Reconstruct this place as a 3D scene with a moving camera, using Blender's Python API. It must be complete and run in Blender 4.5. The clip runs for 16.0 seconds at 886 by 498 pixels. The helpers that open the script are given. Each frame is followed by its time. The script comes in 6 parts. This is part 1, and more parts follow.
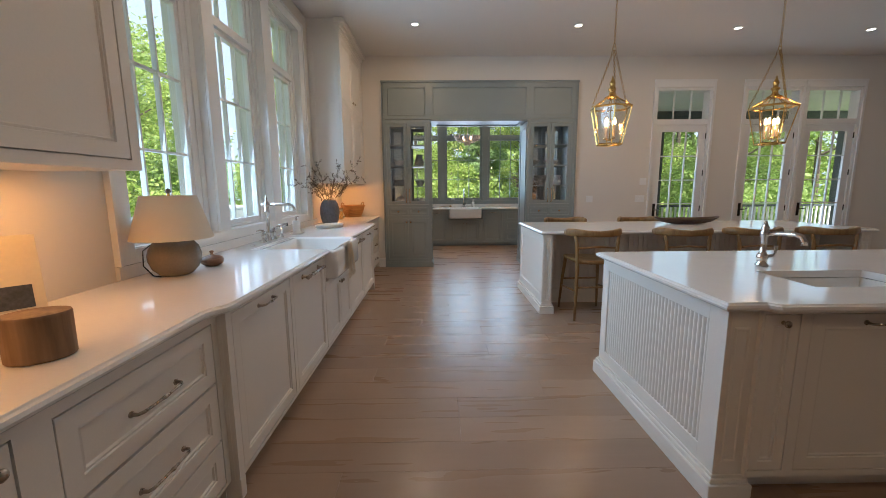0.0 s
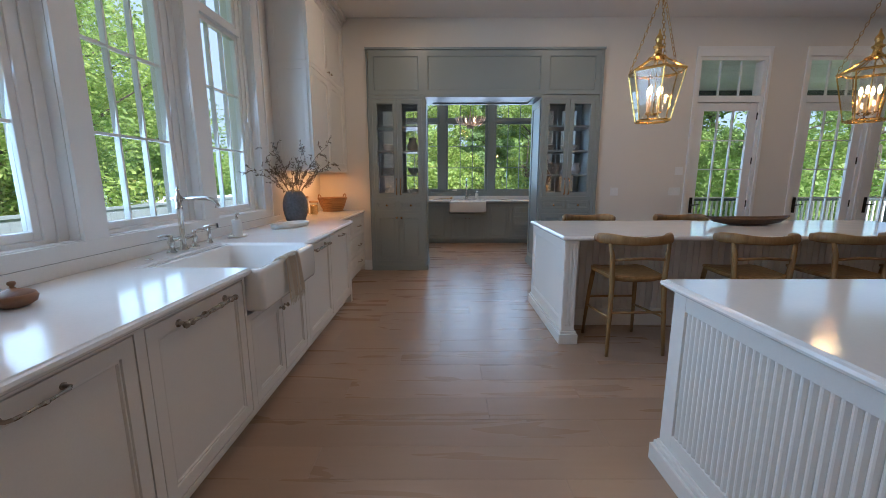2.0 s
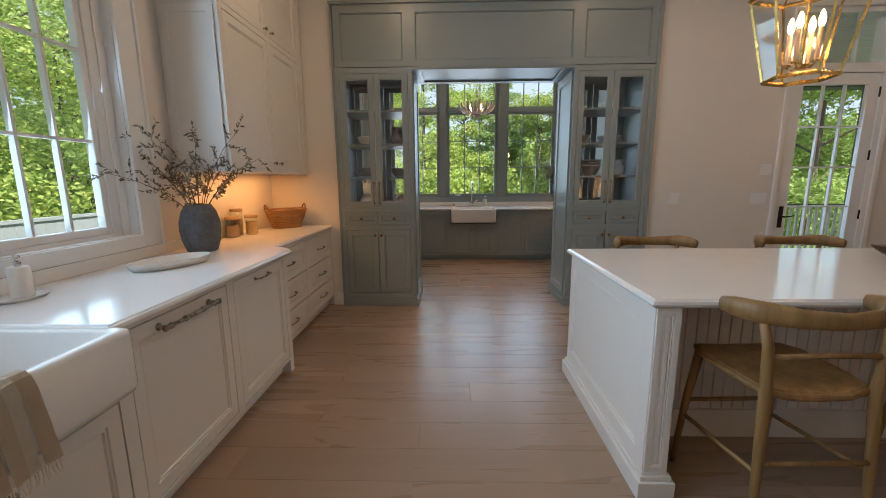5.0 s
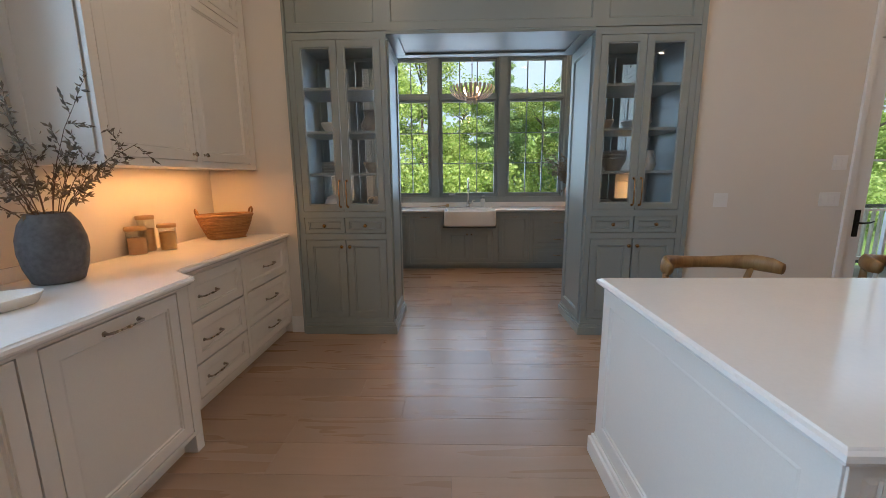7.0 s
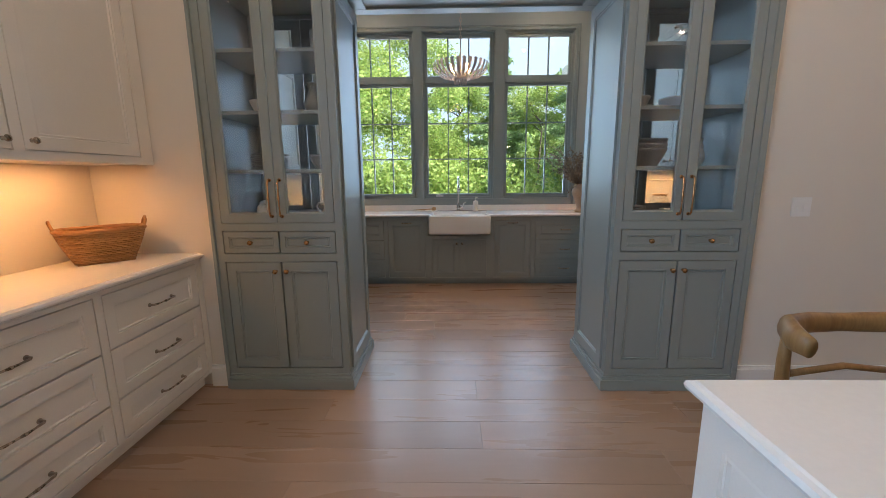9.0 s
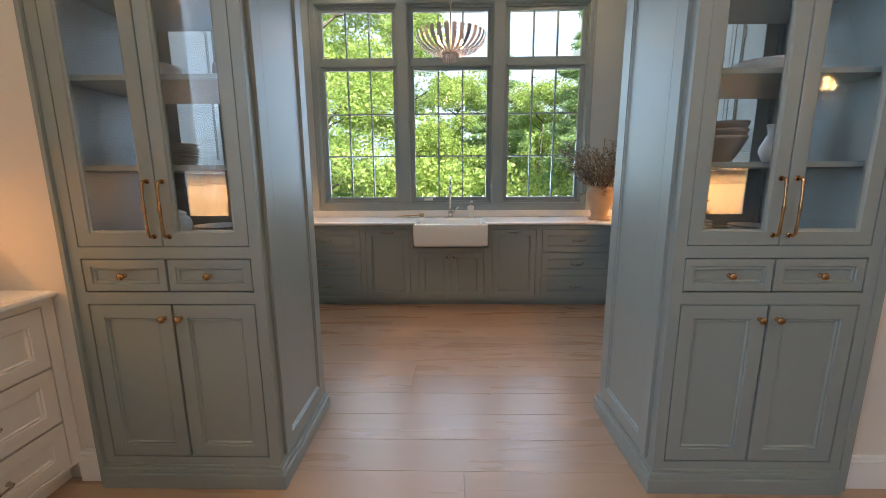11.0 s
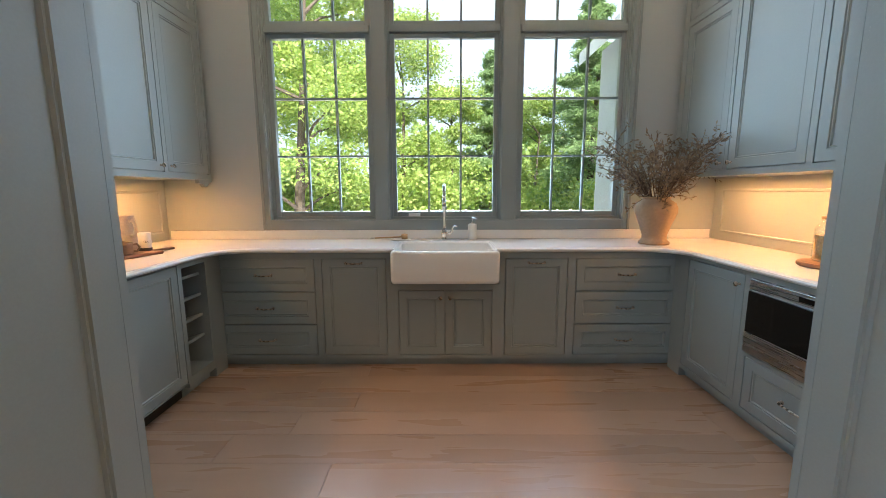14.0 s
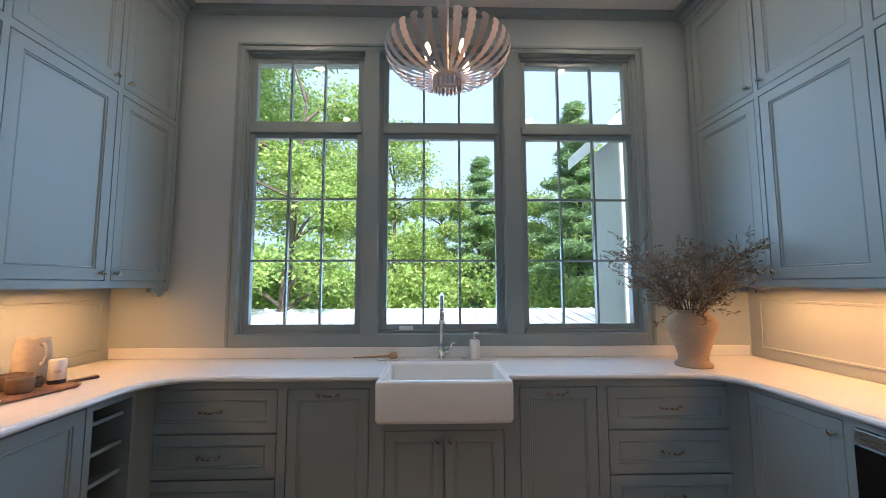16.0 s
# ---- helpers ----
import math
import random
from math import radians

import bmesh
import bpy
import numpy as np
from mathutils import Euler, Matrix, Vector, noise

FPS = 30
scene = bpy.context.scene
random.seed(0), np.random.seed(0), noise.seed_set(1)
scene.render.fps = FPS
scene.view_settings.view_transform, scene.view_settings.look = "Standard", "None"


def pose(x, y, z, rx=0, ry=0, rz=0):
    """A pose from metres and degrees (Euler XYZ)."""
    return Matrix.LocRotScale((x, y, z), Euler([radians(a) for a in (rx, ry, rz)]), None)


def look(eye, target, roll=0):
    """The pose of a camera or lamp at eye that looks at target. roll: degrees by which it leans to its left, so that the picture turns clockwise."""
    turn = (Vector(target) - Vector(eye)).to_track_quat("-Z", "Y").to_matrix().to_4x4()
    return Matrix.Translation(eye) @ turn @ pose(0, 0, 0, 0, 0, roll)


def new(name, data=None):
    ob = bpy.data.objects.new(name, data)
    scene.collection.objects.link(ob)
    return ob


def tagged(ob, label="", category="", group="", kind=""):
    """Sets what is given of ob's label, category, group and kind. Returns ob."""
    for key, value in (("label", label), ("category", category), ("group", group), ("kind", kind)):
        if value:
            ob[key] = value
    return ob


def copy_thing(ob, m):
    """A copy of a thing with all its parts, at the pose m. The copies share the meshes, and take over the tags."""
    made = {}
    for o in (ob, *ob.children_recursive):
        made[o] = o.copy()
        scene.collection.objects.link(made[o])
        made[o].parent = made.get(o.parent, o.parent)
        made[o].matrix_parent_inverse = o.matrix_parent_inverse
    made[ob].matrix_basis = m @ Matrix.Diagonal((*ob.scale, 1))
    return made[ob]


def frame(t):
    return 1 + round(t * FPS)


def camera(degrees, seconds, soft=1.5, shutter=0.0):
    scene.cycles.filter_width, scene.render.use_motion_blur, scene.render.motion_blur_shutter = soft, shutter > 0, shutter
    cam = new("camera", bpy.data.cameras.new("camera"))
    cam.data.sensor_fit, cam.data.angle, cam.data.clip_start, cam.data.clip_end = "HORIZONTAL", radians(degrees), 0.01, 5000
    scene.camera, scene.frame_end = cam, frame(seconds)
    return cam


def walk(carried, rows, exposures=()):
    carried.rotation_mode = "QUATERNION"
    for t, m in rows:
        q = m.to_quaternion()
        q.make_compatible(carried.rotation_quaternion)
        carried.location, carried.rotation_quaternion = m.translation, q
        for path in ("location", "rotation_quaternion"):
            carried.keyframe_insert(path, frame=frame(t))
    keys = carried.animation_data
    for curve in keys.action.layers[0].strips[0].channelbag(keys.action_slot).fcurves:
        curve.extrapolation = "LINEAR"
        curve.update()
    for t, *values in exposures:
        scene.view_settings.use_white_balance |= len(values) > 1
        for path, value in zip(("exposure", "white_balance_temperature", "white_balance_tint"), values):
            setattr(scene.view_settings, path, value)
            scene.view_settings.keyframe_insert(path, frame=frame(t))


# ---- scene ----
cam = camera(96.6, 16.0, 0.8)
PATH = [
    (0, (0.259, 1.014, 1.381), (0.285, 2.991, 1.078), -0.4),
    (0.5, (0.295, 1.22, 1.36), (0.309, 3.194, 1.039), -0.4),
    (1, (0.396, 1.546, 1.388), (0.396, 3.517, 1.053), -0.4),
    (1.5, (0.422, 1.765, 1.385), (0.419, 3.735, 1.043), -0.2),
    (2, (0.414, 2.08, 1.373), (0.41, 4.049, 1.022), -0.1),
    (2.5, (0.407, 2.315, 1.387), (0.401, 4.284, 1.035), -0.0),
    (3, (0.422, 2.539, 1.363), (0.41, 4.508, 1.013), -0.0),
    (3.5, (0.448, 2.836, 1.396), (0.426, 4.806, 1.052), -0.1),
    (6, (0.658, 4.069, 1.394), (0.599, 6.038, 1.046), -0.5),
    (6.5, (0.69, 4.263, 1.383), (0.633, 6.231, 1.031), -0.5),
    (7, (0.697, 4.582, 1.387), (0.638, 6.549, 1.031), -0.5),
    (7.5, (0.706, 4.794, 1.39), (0.653, 6.761, 1.034), -0.6),
    (8, (0.754, 5.075, 1.385), (0.705, 7.043, 1.03), -0.6),
    (8.5, (0.801, 5.34, 1.404), (0.751, 7.306, 1.04), -0.6),
    (9, (0.825, 5.554, 1.382), (0.78, 7.52, 1.019), -0.5),
    (11.5, (0.94, 6.659, 1.381), (0.9, 8.625, 1.019), -0.3),
    (12, (0.95, 6.916, 1.391), (0.903, 8.881, 1.024), -0.3),
    (12.5, (0.944, 7.081, 1.391), (0.897, 9.046, 1.017), -0.3),
    (13, (0.912, 7.313, 1.362), (0.880, 9.278, 0.989), -0.1),
    (13.5, (0.920, 7.540, 1.340), (0.895, 9.511, 1.001), -0.2),
    (14, (0.916, 7.672, 1.325), (0.909, 9.650, 1.030), -0.2),
    (14.5, (0.893, 7.880, 1.330), (0.911, 9.869, 1.125), -0.0),
    (15, (0.868, 8.050, 1.358), (0.908, 10.048, 1.273), 0.2),
    (15.5, (0.860, 8.125, 1.400), (0.908, 10.124, 1.448), 0.1),
    (16, (0.858, 8.140, 1.432), (0.907, 10.131, 1.612), -0.1),
]
walk(cam, [(t, look(eye, target, roll)) for t, eye, target, roll in PATH],
     [(0.0, 1.26, 6000, 10), (0.5, 1.22, 5550, 10), (1.5, 1.06, 5400, 10), (2.5, 0.98, 5750, 10), (3.0, 0.98, 6300, 10), (3.5, 1.0, 6400, 10), (6.5, 1.05, 6050, 10), (8.0, 1.22, 5800, 10), (9.0, 1.33, 5800, 10), (12.0, 1.66, 6200, 9), (14.5, 1.58, 6000, 9), (15.2, 1.42, 5500, 9), (16.0, 1.28, 5350, 9)])

# ---- world, sun and exposure ----
world = bpy.data.worlds.new("world")
scene.world = world
world.use_nodes = True
wn = world.node_tree
sky = wn.nodes.new("ShaderNodeTexSky")
sky.sky_type, sky.sun_disc = 'NISHITA', False
sky.air_density, sky.dust_density = 1.0, 2.0
sky.sun_elevation, sky.sun_rotation = radians(45), radians(153)
wn.links.new(sky.outputs[0], wn.nodes["Background"].inputs[0])
wn.nodes["Background"].inputs[1].default_value = 0.12

sun = new("sun", bpy.data.lights.new("sun", 'SUN'))
sun.data.energy, sun.data.angle, sun.data.color = 5.0, radians(0.5), (1.0, 0.95, 0.86)
sun.matrix_world = look((30, -60, 66), (0, 0, 0))


def area_lamp(name, m, sx, sy, watts, colour):
    lamp = new(name, bpy.data.lights.new(name, 'AREA'))
    lamp.data.shape, lamp.data.size, lamp.data.size_y = 'RECTANGLE', sx, sy
    lamp.data.energy, lamp.data.color = watts, colour
    lamp.matrix_world = m
    return lamp


SKYBLUE = (0.54, 0.76, 1.0)
WARM = (1.0, 0.44, 0.13)
WARM2 = (1.0, 0.69, 0.42)
# daylight that enters by the openings
for yc in (3.61, 4.64, 5.69):
    area_lamp("window_daylight", look((-1.455, yc, 2.15), (0, yc, 1.95)), 0.74, 2.0, 8.5, SKYBLUE).data.spread = radians(140)
for xc in (-0.111, 0.921, 1.968):
    area_lamp("window_daylight", look((xc, 11.055, 2.1), (xc, 10, 1.9)), 0.8, 1.9, 4.6, SKYBLUE).data.spread = radians(145)
for xc in (4.49, 6.03, 7.08):
    area_lamp("door_daylight", look((xc, 8.07, 1.6), (xc, 7, 1.5)), 0.7, 1.9, 2.2, SKYBLUE)
# strips under the wall cabinets
area_lamp("strip_light", look((-1.22, 7.25, 1.45), (-1.30, 7.25, 0)), 1.1, 0.03, 2.4, WARM)
area_lamp("strip_light", look((-1.22, 1.75, 1.45), (-1.30, 1.75, 0)), 1.9, 0.03, 3.0, WARM)
for xs in (-1.22, 3.0):
    lamp = area_lamp("strip_light", pose(xs, 9.9, 1.39, 0, 0, 90), 1.7, 0.03, 5.0, WARM)

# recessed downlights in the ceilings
# kitchen rows at y 3.7 and 0.5 are unseen, added as fill light
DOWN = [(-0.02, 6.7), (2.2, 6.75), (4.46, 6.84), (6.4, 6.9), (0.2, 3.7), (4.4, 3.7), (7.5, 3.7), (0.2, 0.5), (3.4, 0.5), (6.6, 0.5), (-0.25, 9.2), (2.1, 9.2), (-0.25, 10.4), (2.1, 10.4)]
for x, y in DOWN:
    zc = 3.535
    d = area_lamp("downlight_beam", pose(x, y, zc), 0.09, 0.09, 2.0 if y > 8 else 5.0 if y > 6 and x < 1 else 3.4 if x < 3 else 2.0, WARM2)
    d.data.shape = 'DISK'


# ---- materials ----
def mat(name, base, rough=0.5, metal=0.0, var=0.06, scale=6.0, bump=0.0, bscale=80.0, spec=0.5, coat=0.0, stretch=(1, 1, 1), rvar=0.08, rand=0.0):
    """A painted or natural surface: base colour varied by two noises and by object, with fine relief."""
    m = bpy.data.materials.new(name)
    m.use_nodes = True
    nt = m.node_tree
    b = nt.nodes["Principled BSDF"]
    b.inputs["Roughness"].default_value, b.inputs["Metallic"].default_value = rough, metal
    b.inputs["Specular IOR Level"].default_value = spec
    b.inputs["Coat Weight"].default_value = coat
    tc = nt.nodes.new("ShaderNodeTexCoord")
    mp = nt.nodes.new("ShaderNodeMapping")
    mp.inputs["Scale"].default_value = stretch
    nt.links.new(tc.outputs["Object"], mp.inputs[0])
    n1, n2 = nt.nodes.new("ShaderNodeTexNoise"), nt.nodes.new("ShaderNodeTexNoise")
    n1.inputs["Scale"].default_value, n1.inputs["Detail"].default_value = scale, 3
    n2.inputs["Scale"].default_value, n2.inputs["Detail"].default_value = bscale, 4
    nt.links.new(mp.outputs[0], n1.inputs[0])
    nt.links.new(mp.outputs[0], n2.inputs[0])
    add = nt.nodes.new("ShaderNodeMath")
    add.operation = 'ADD'
    nt.links.new(n1.outputs[0], add.inputs[0])
    nt.links.new(n2.outputs[0], add.inputs[1])
    mr = nt.nodes.new("ShaderNodeMapRange")
    mr.inputs[1].default_value, mr.inputs[2].default_value = 0.6, 1.4
    mr.inputs[3].default_value, mr.inputs[4].default_value = 1 - var, 1 + var
    nt.links.new(add.outputs[0], mr.inputs[0])
    last = mr.outputs[0]
    if rand:
        oi = nt.nodes.new("ShaderNodeObjectInfo")
        r2 = nt.nodes.new("ShaderNodeMapRange")
        r2.inputs[3].default_value, r2.inputs[4].default_value = 1 - rand, 1 + rand
        nt.links.new(oi.outputs["Random"], r2.inputs[0])
        mul = nt.nodes.new("ShaderNodeMath")
        mul.operation = 'MULTIPLY'
        nt.links.new(last, mul.inputs[0])
        nt.links.new(r2.outputs[0], mul.inputs[1])
        last = mul.outputs[0]
    vm = nt.nodes.new("ShaderNodeVectorMath")
    vm.operation = 'SCALE'
    vm.inputs[0].default_value = base
    nt.links.new(last, vm.inputs["Scale"])
    nt.links.new(vm.outputs[0], b.inputs["Base Color"])
    rr = nt.nodes.new("ShaderNodeMapRange")
    rr.inputs[3].default_value, rr.inputs[4].default_value = max(0.02, rough - rvar), min(1, rough + rvar)
    nt.links.new(n1.outputs[0], rr.inputs[0])
    nt.links.new(rr.outputs[0], b.inputs["Roughness"])
    if bump:
        bp = nt.nodes.new("ShaderNodeBump")
        bp.inputs["Strength"].default_value, bp.inputs["Distance"].default_value = bump, 0.004
        nt.links.new(n2.outputs[0], bp.inputs["Height"])
        nt.links.new(bp.outputs[0], b.inputs["Normal"])
    return m


def wood_mat(name, dark, light, rough=0.4, grain=14.0, rand=0.12, along='X', bump=0.15):
    """Wood: stretched noise for the grain along one axis, distorted rings, board by board tint."""
    m = bpy.data.materials.new(name)
    m.use_nodes = True
    nt = m.node_tree
    b = nt.nodes["Principled BSDF"]
    tc, mp = nt.nodes.new("ShaderNodeTexCoord"), nt.nodes.new("ShaderNodeMapping")
    oi = nt.nodes.new("ShaderNodeObjectInfo")
    off = nt.nodes.new("ShaderNodeVectorMath")
    off.operation = 'SCALE'
    off.inputs[0].default_value = (37, 23, 11)
    nt.links.new(oi.outputs["Random"], off.inputs["Scale"])
    nt.links.new(off.outputs[0], mp.inputs["Location"])
    mp.inputs["Scale"].default_value = {'X': (0.9, grain, grain), 'Y': (grain, 0.9, grain), 'Z': (grain, grain, 0.9)}[along]
    nt.links.new(tc.outputs["Object"], mp.inputs[0])
    n1, n2 = nt.nodes.new("ShaderNodeTexNoise"), nt.nodes.new("ShaderNodeTexNoise")
    n1.inputs["Scale"].default_value, n1.inputs["Detail"].default_value, n1.inputs["Distortion"].default_value = 1.2, 3, 0.5
    n2.inputs["Scale"].default_value, n2.inputs["Detail"].default_value = 7.0, 6
    nt.links.new(mp.outputs[0], n1.inputs[0])
    nt.links.new(mp.outputs[0], n2.inputs[0])
    mx = nt.nodes.new("ShaderNodeMath")
    mx.operation = 'MULTIPLY_ADD'
    mx.inputs[1].default_value = 0.35
    nt.links.new(n2.outputs[0], mx.inputs[0])
    nt.links.new(n1.outputs[0], mx.inputs[2])
    ramp = nt.nodes.new("ShaderNodeValToRGB")
    ramp.color_ramp.elements[0].position, ramp.color_ramp.elements[1].position = 0.45, 0.9
    ramp.color_ramp.elements[0].color, ramp.color_ramp.elements[1].color = (*dark, 1), (*light, 1)
    nt.links.new(mx.outputs[0], ramp.inputs[0])
    r2 = nt.nodes.new("ShaderNodeMapRange")
    r2.inputs[3].default_value, r2.inputs[4].default_value = 1 - rand, 1 + rand
    nt.links.new(oi.outputs["Random"], r2.inputs[0])
    vm = nt.nodes.new("ShaderNodeVectorMath")
    vm.operation = 'SCALE'
    nt.links.new(ramp.outputs[0], vm.inputs[0])
    nt.links.new(r2.outputs[0], vm.inputs["Scale"])
    nt.links.new(vm.outputs[0], b.inputs["Base Color"])
    rr = nt.nodes.new("ShaderNodeMapRange")
    rr.inputs[3].default_value, rr.inputs[4].default_value = rough + 0.03, rough - 0.03
    nt.links.new(n1.outputs[0], rr.inputs[0])
    nt.links.new(rr.outputs[0], b.inputs["Roughness"])
    bp = nt.nodes.new("ShaderNodeBump")
    bp.inputs["Strength"].default_value, bp.inputs["Distance"].default_value = bump, 0.002
    nt.links.new(mx.outputs[0], bp.inputs["Height"])
    nt.links.new(bp.outputs[0], b.inputs["Normal"])
    return m


def glass_mat(name, tint=(1, 1, 1), gloss=0.07):
    m = bpy.data.materials.new(name)
    m.use_nodes = True
    nt = m.node_tree
    nt.nodes.remove(nt.nodes["Principled BSDF"])
    tr, gl, mix = nt.nodes.new("ShaderNodeBsdfTransparent"), nt.nodes.new("ShaderNodeBsdfGlossy"), nt.nodes.new("ShaderNodeMixShader")
    lw, pw, mul = nt.nodes.new("ShaderNodeLayerWeight"), nt.nodes.new("ShaderNodeMath"), nt.nodes.new("ShaderNodeMath")
    tr.inputs[0].default_value = (*tint, 1)
    gl.inputs["Roughness"].default_value = 0.02
    pw.operation, pw.inputs[1].default_value = 'POWER', 5.0
    mul.operation, mul.inputs[1].default_value, mul.inputs[2].default_value = 'MULTIPLY_ADD', 0.55, gloss * 0.55
    nt.links.new(lw.outputs["Facing"], pw.inputs[0])
    nt.links.new(pw.outputs[0], mul.inputs[0])
    nt.links.new(mul.outputs[0], mix.inputs[0])
    nt.links.new(tr.outputs[0], mix.inputs[1])
    nt.links.new(gl.outputs[0], mix.inputs[2])
    nt.links.new(mix.outputs[0], nt.nodes["Material Output"].inputs[0])
    return m


def glow_mat(name, colour, strength):
    m = bpy.data.materials.new(name)
    m.use_nodes = True
    b = m.node_tree.nodes["Principled BSDF"]
    b.inputs["Base Color"].default_value = (*colour, 1)
    b.inputs["Emission Color"].default_value = (*colour, 1)
    b.inputs["Emission Strength"].default_value = strength
    return m


def leaf_mat(name, a, c):
    """Leaves: two greens mixed leaf by leaf, with some light passing through."""
    m = bpy.data.materials.new(name)
    m.use_nodes = True
    nt = m.node_tree
    b = nt.nodes["Principled BSDF"]
    geo, ramp = nt.nodes.new("ShaderNodeNewGeometry"), nt.nodes.new("ShaderNodeValToRGB")
    ramp.color_ramp.elements[0].color, ramp.color_ramp.elements[1].color = (*a, 1), (*c, 1)
    nt.links.new(geo.outputs["Random Per Island"], ramp.inputs[0])
    nt.links.new(ramp.outputs[0], b.inputs["Base Color"])
    b.inputs["Roughness"].default_value = 0.6
    tl, add = nt.nodes.new("ShaderNodeBsdfTranslucent"), nt.nodes.new("ShaderNodeMixShader")
    nt.links.new(ramp.outputs[0], tl.inputs[0])
    add.inputs[0].default_value = 0.5
    nt.links.new(b.outputs[0], add.inputs[1])
    nt.links.new(tl.outputs[0], add.inputs[2])
    nt.links.new(add.outputs[0], nt.nodes["Material Output"].inputs[0])
    return m


M_WALL = mat("wall_paint", (0.72, 0.68, 0.62), 0.75, var=0.02, scale=1.5, bump=0.06, bscale=260)
M_CEIL = mat("ceiling_paint", (0.72, 0.69, 0.65), 0.8, var=0.02, scale=1.2, bump=0.05, bscale=220)
M_TRIM = mat("white_trim_paint", (0.80, 0.80, 0.79), 0.38, var=0.025, scale=3, bump=0.03, bscale=120)
M_WHITE = mat("white_cabinet_paint", (0.78, 0.75, 0.70), 0.36, var=0.025, scale=2.5, bump=0.03, bscale=150)
M_BLUE = mat("blue_grey_cabinet_paint", (0.262, 0.302, 0.298), 0.36, var=0.04, scale=2.5, bump=0.03, bscale=150)
M_PWALL = mat("pale_grey_wall_paint", (0.42, 0.46, 0.46), 0.7, var=0.02, scale=1.5, bump=0.05, bscale=240)
M_QUARTZ = mat("white_quartz", (0.82, 0.81, 0.79), 0.12, var=0.03, scale=5, bump=0.0, bscale=60, rvar=0.04)
M_CERAMIC = mat("white_fireclay", (0.84, 0.83, 0.80), 0.10, var=0.015, scale=4, rvar=0.03)
M_CHROME = mat("polished_nickel", (0.72, 0.69, 0.64), 0.09, 1.0, var=0.03, scale=20, rvar=0.03)
M_PULL = mat("antique_nickel", (0.42, 0.36, 0.29), 0.28, 1.0, var=0.12, scale=40)
M_BRASS = mat("aged_brass", (0.58, 0.38, 0.12), 0.26, 1.0, var=0.15, scale=30)
M_COPPER = mat("warm_aged_brass", (0.56, 0.33, 0.16), 0.24, 1.0, var=0.12, scale=40)
M_BLACK = mat("black_bronze", (0.02, 0.018, 0.015), 0.4, 0.6, var=0.1)
M_STEEL = mat("brushed_stainless_steel", (0.52, 0.52, 0.51), 0.28, 1.0, var=0.04, scale=3, bump=0.05, bscale=60, stretch=(1, 1, 40))
M_DARKGLASS = mat("black_oven_glass", (0.004, 0.004, 0.004), 0.06, var=0.0, rvar=0.02)
M_GLASS = glass_mat("clear_glass")
M_JARGLASS = glass_mat("jar_glass", (0.97, 0.98, 0.97), 0.10)
M_FLOOR = wood_mat("oak_floor", (0.342, 0.234, 0.161), (0.37, 0.255, 0.178), 0.28, 9, 0.09, 'X', 0.012)
M_STOOL = wood_mat("oak_stool", (0.20, 0.105, 0.036), (0.34, 0.20, 0.075), 0.42, 22, 0.06, 'Z')
M_BOWL = wood_mat("dark_walnut", (0.045, 0.022, 0.011), (0.12, 0.06, 0.028), 0.35, 14, 0.05)
M_BOARD = wood_mat("reddish_wood_board", (0.18, 0.075, 0.035), (0.34, 0.17, 0.085), 0.45, 14, 0.05, 'Y')
M_UNDER = mat("dark_subfloor", (0.03, 0.022, 0.016), 0.8)


# ---- mesh helpers ----
def link_mesh(name, bm, material, smooth=False):
    me = bpy.data.meshes.new(name)
    bmesh.ops.recalc_face_normals(bm, faces=bm.faces)
    bm.to_mesh(me)
    bm.free()
    me.materials.append(material)
    if smooth:
        me.polygons.foreach_set("use_smooth", [True] * len(me.polygons))
    return me


def part(name, bm, material, parent=None, label="", smooth=False):
    """One mesh object from a bmesh (or a ready mesh), under a thing or under a part."""
    me = bm if isinstance(bm, bpy.types.Mesh) else link_mesh(name, bm, material, smooth)
    ob = new(name, me)
    if parent:
        ob.parent = parent
    if label:
        ob["label"] = label
    return ob


def thing(name, m, label, category, group=""):
    """An empty at the base of a thing of several parts."""
    ob = new(name)
    ob.empty_display_size = 0.1
    ob.matrix_world = m
    return tagged(ob, label, category, group)


def structure(name, bm, material, label="", smooth=False):
    return tagged(part(name, bm, material, None, "", smooth), label, "", "", "structure")


def add_box(bm, x0, x1, y0, y1, z0, z1, bev=0.0):
    v = bmesh.ops.create_cube(bm, size=1, matrix=Matrix.LocRotScale(((x0 + x1) / 2, (y0 + y1) / 2, (z0 + z1) / 2), None, (abs(x1 - x0), abs(y1 - y0), abs(z1 - z0))))["verts"]
    if bev:
        es = list({e for q in v for e in q.link_edges})
        bmesh.ops.bevel(bm, geom=es, offset=bev, segments=2, affect='EDGES', profile=0.6)
    return bm


def boxes(*items, bev=0.0):
    bm = bmesh.new()
    for i in items:
        add_box(bm, *i, bev=bev)
    return bm


def lathe(profile, n=24, bm=None, c=(0, 0)):
    """Turn a profile of (radius, height) round the z axis."""
    bm = bm or bmesh.new()
    rings = []
    for r, z in profile:
        rings.append([bm.verts.new((c[0] + r * math.cos(2 * math.pi * k / n), c[1] + r * math.sin(2 * math.pi * k / n), z)) for k in range(n)] if r > 1e-5 else [bm.verts.new((c[0], c[1], z))])
    for a, b in zip(rings, rings[1:]):
        for k in range(n):
            j = (k + 1) % n
            if len(a) == 1 and len(b) > 1:
                bm.faces.new((a[0], b[k], b[j]))
            elif len(b) == 1 and len(a) > 1:
                bm.faces.new((a[k], a[j], b[0]))
            elif len(a) > 1:
                bm.faces.new((a[k], a[j], b[j], b[k]))
    return bm


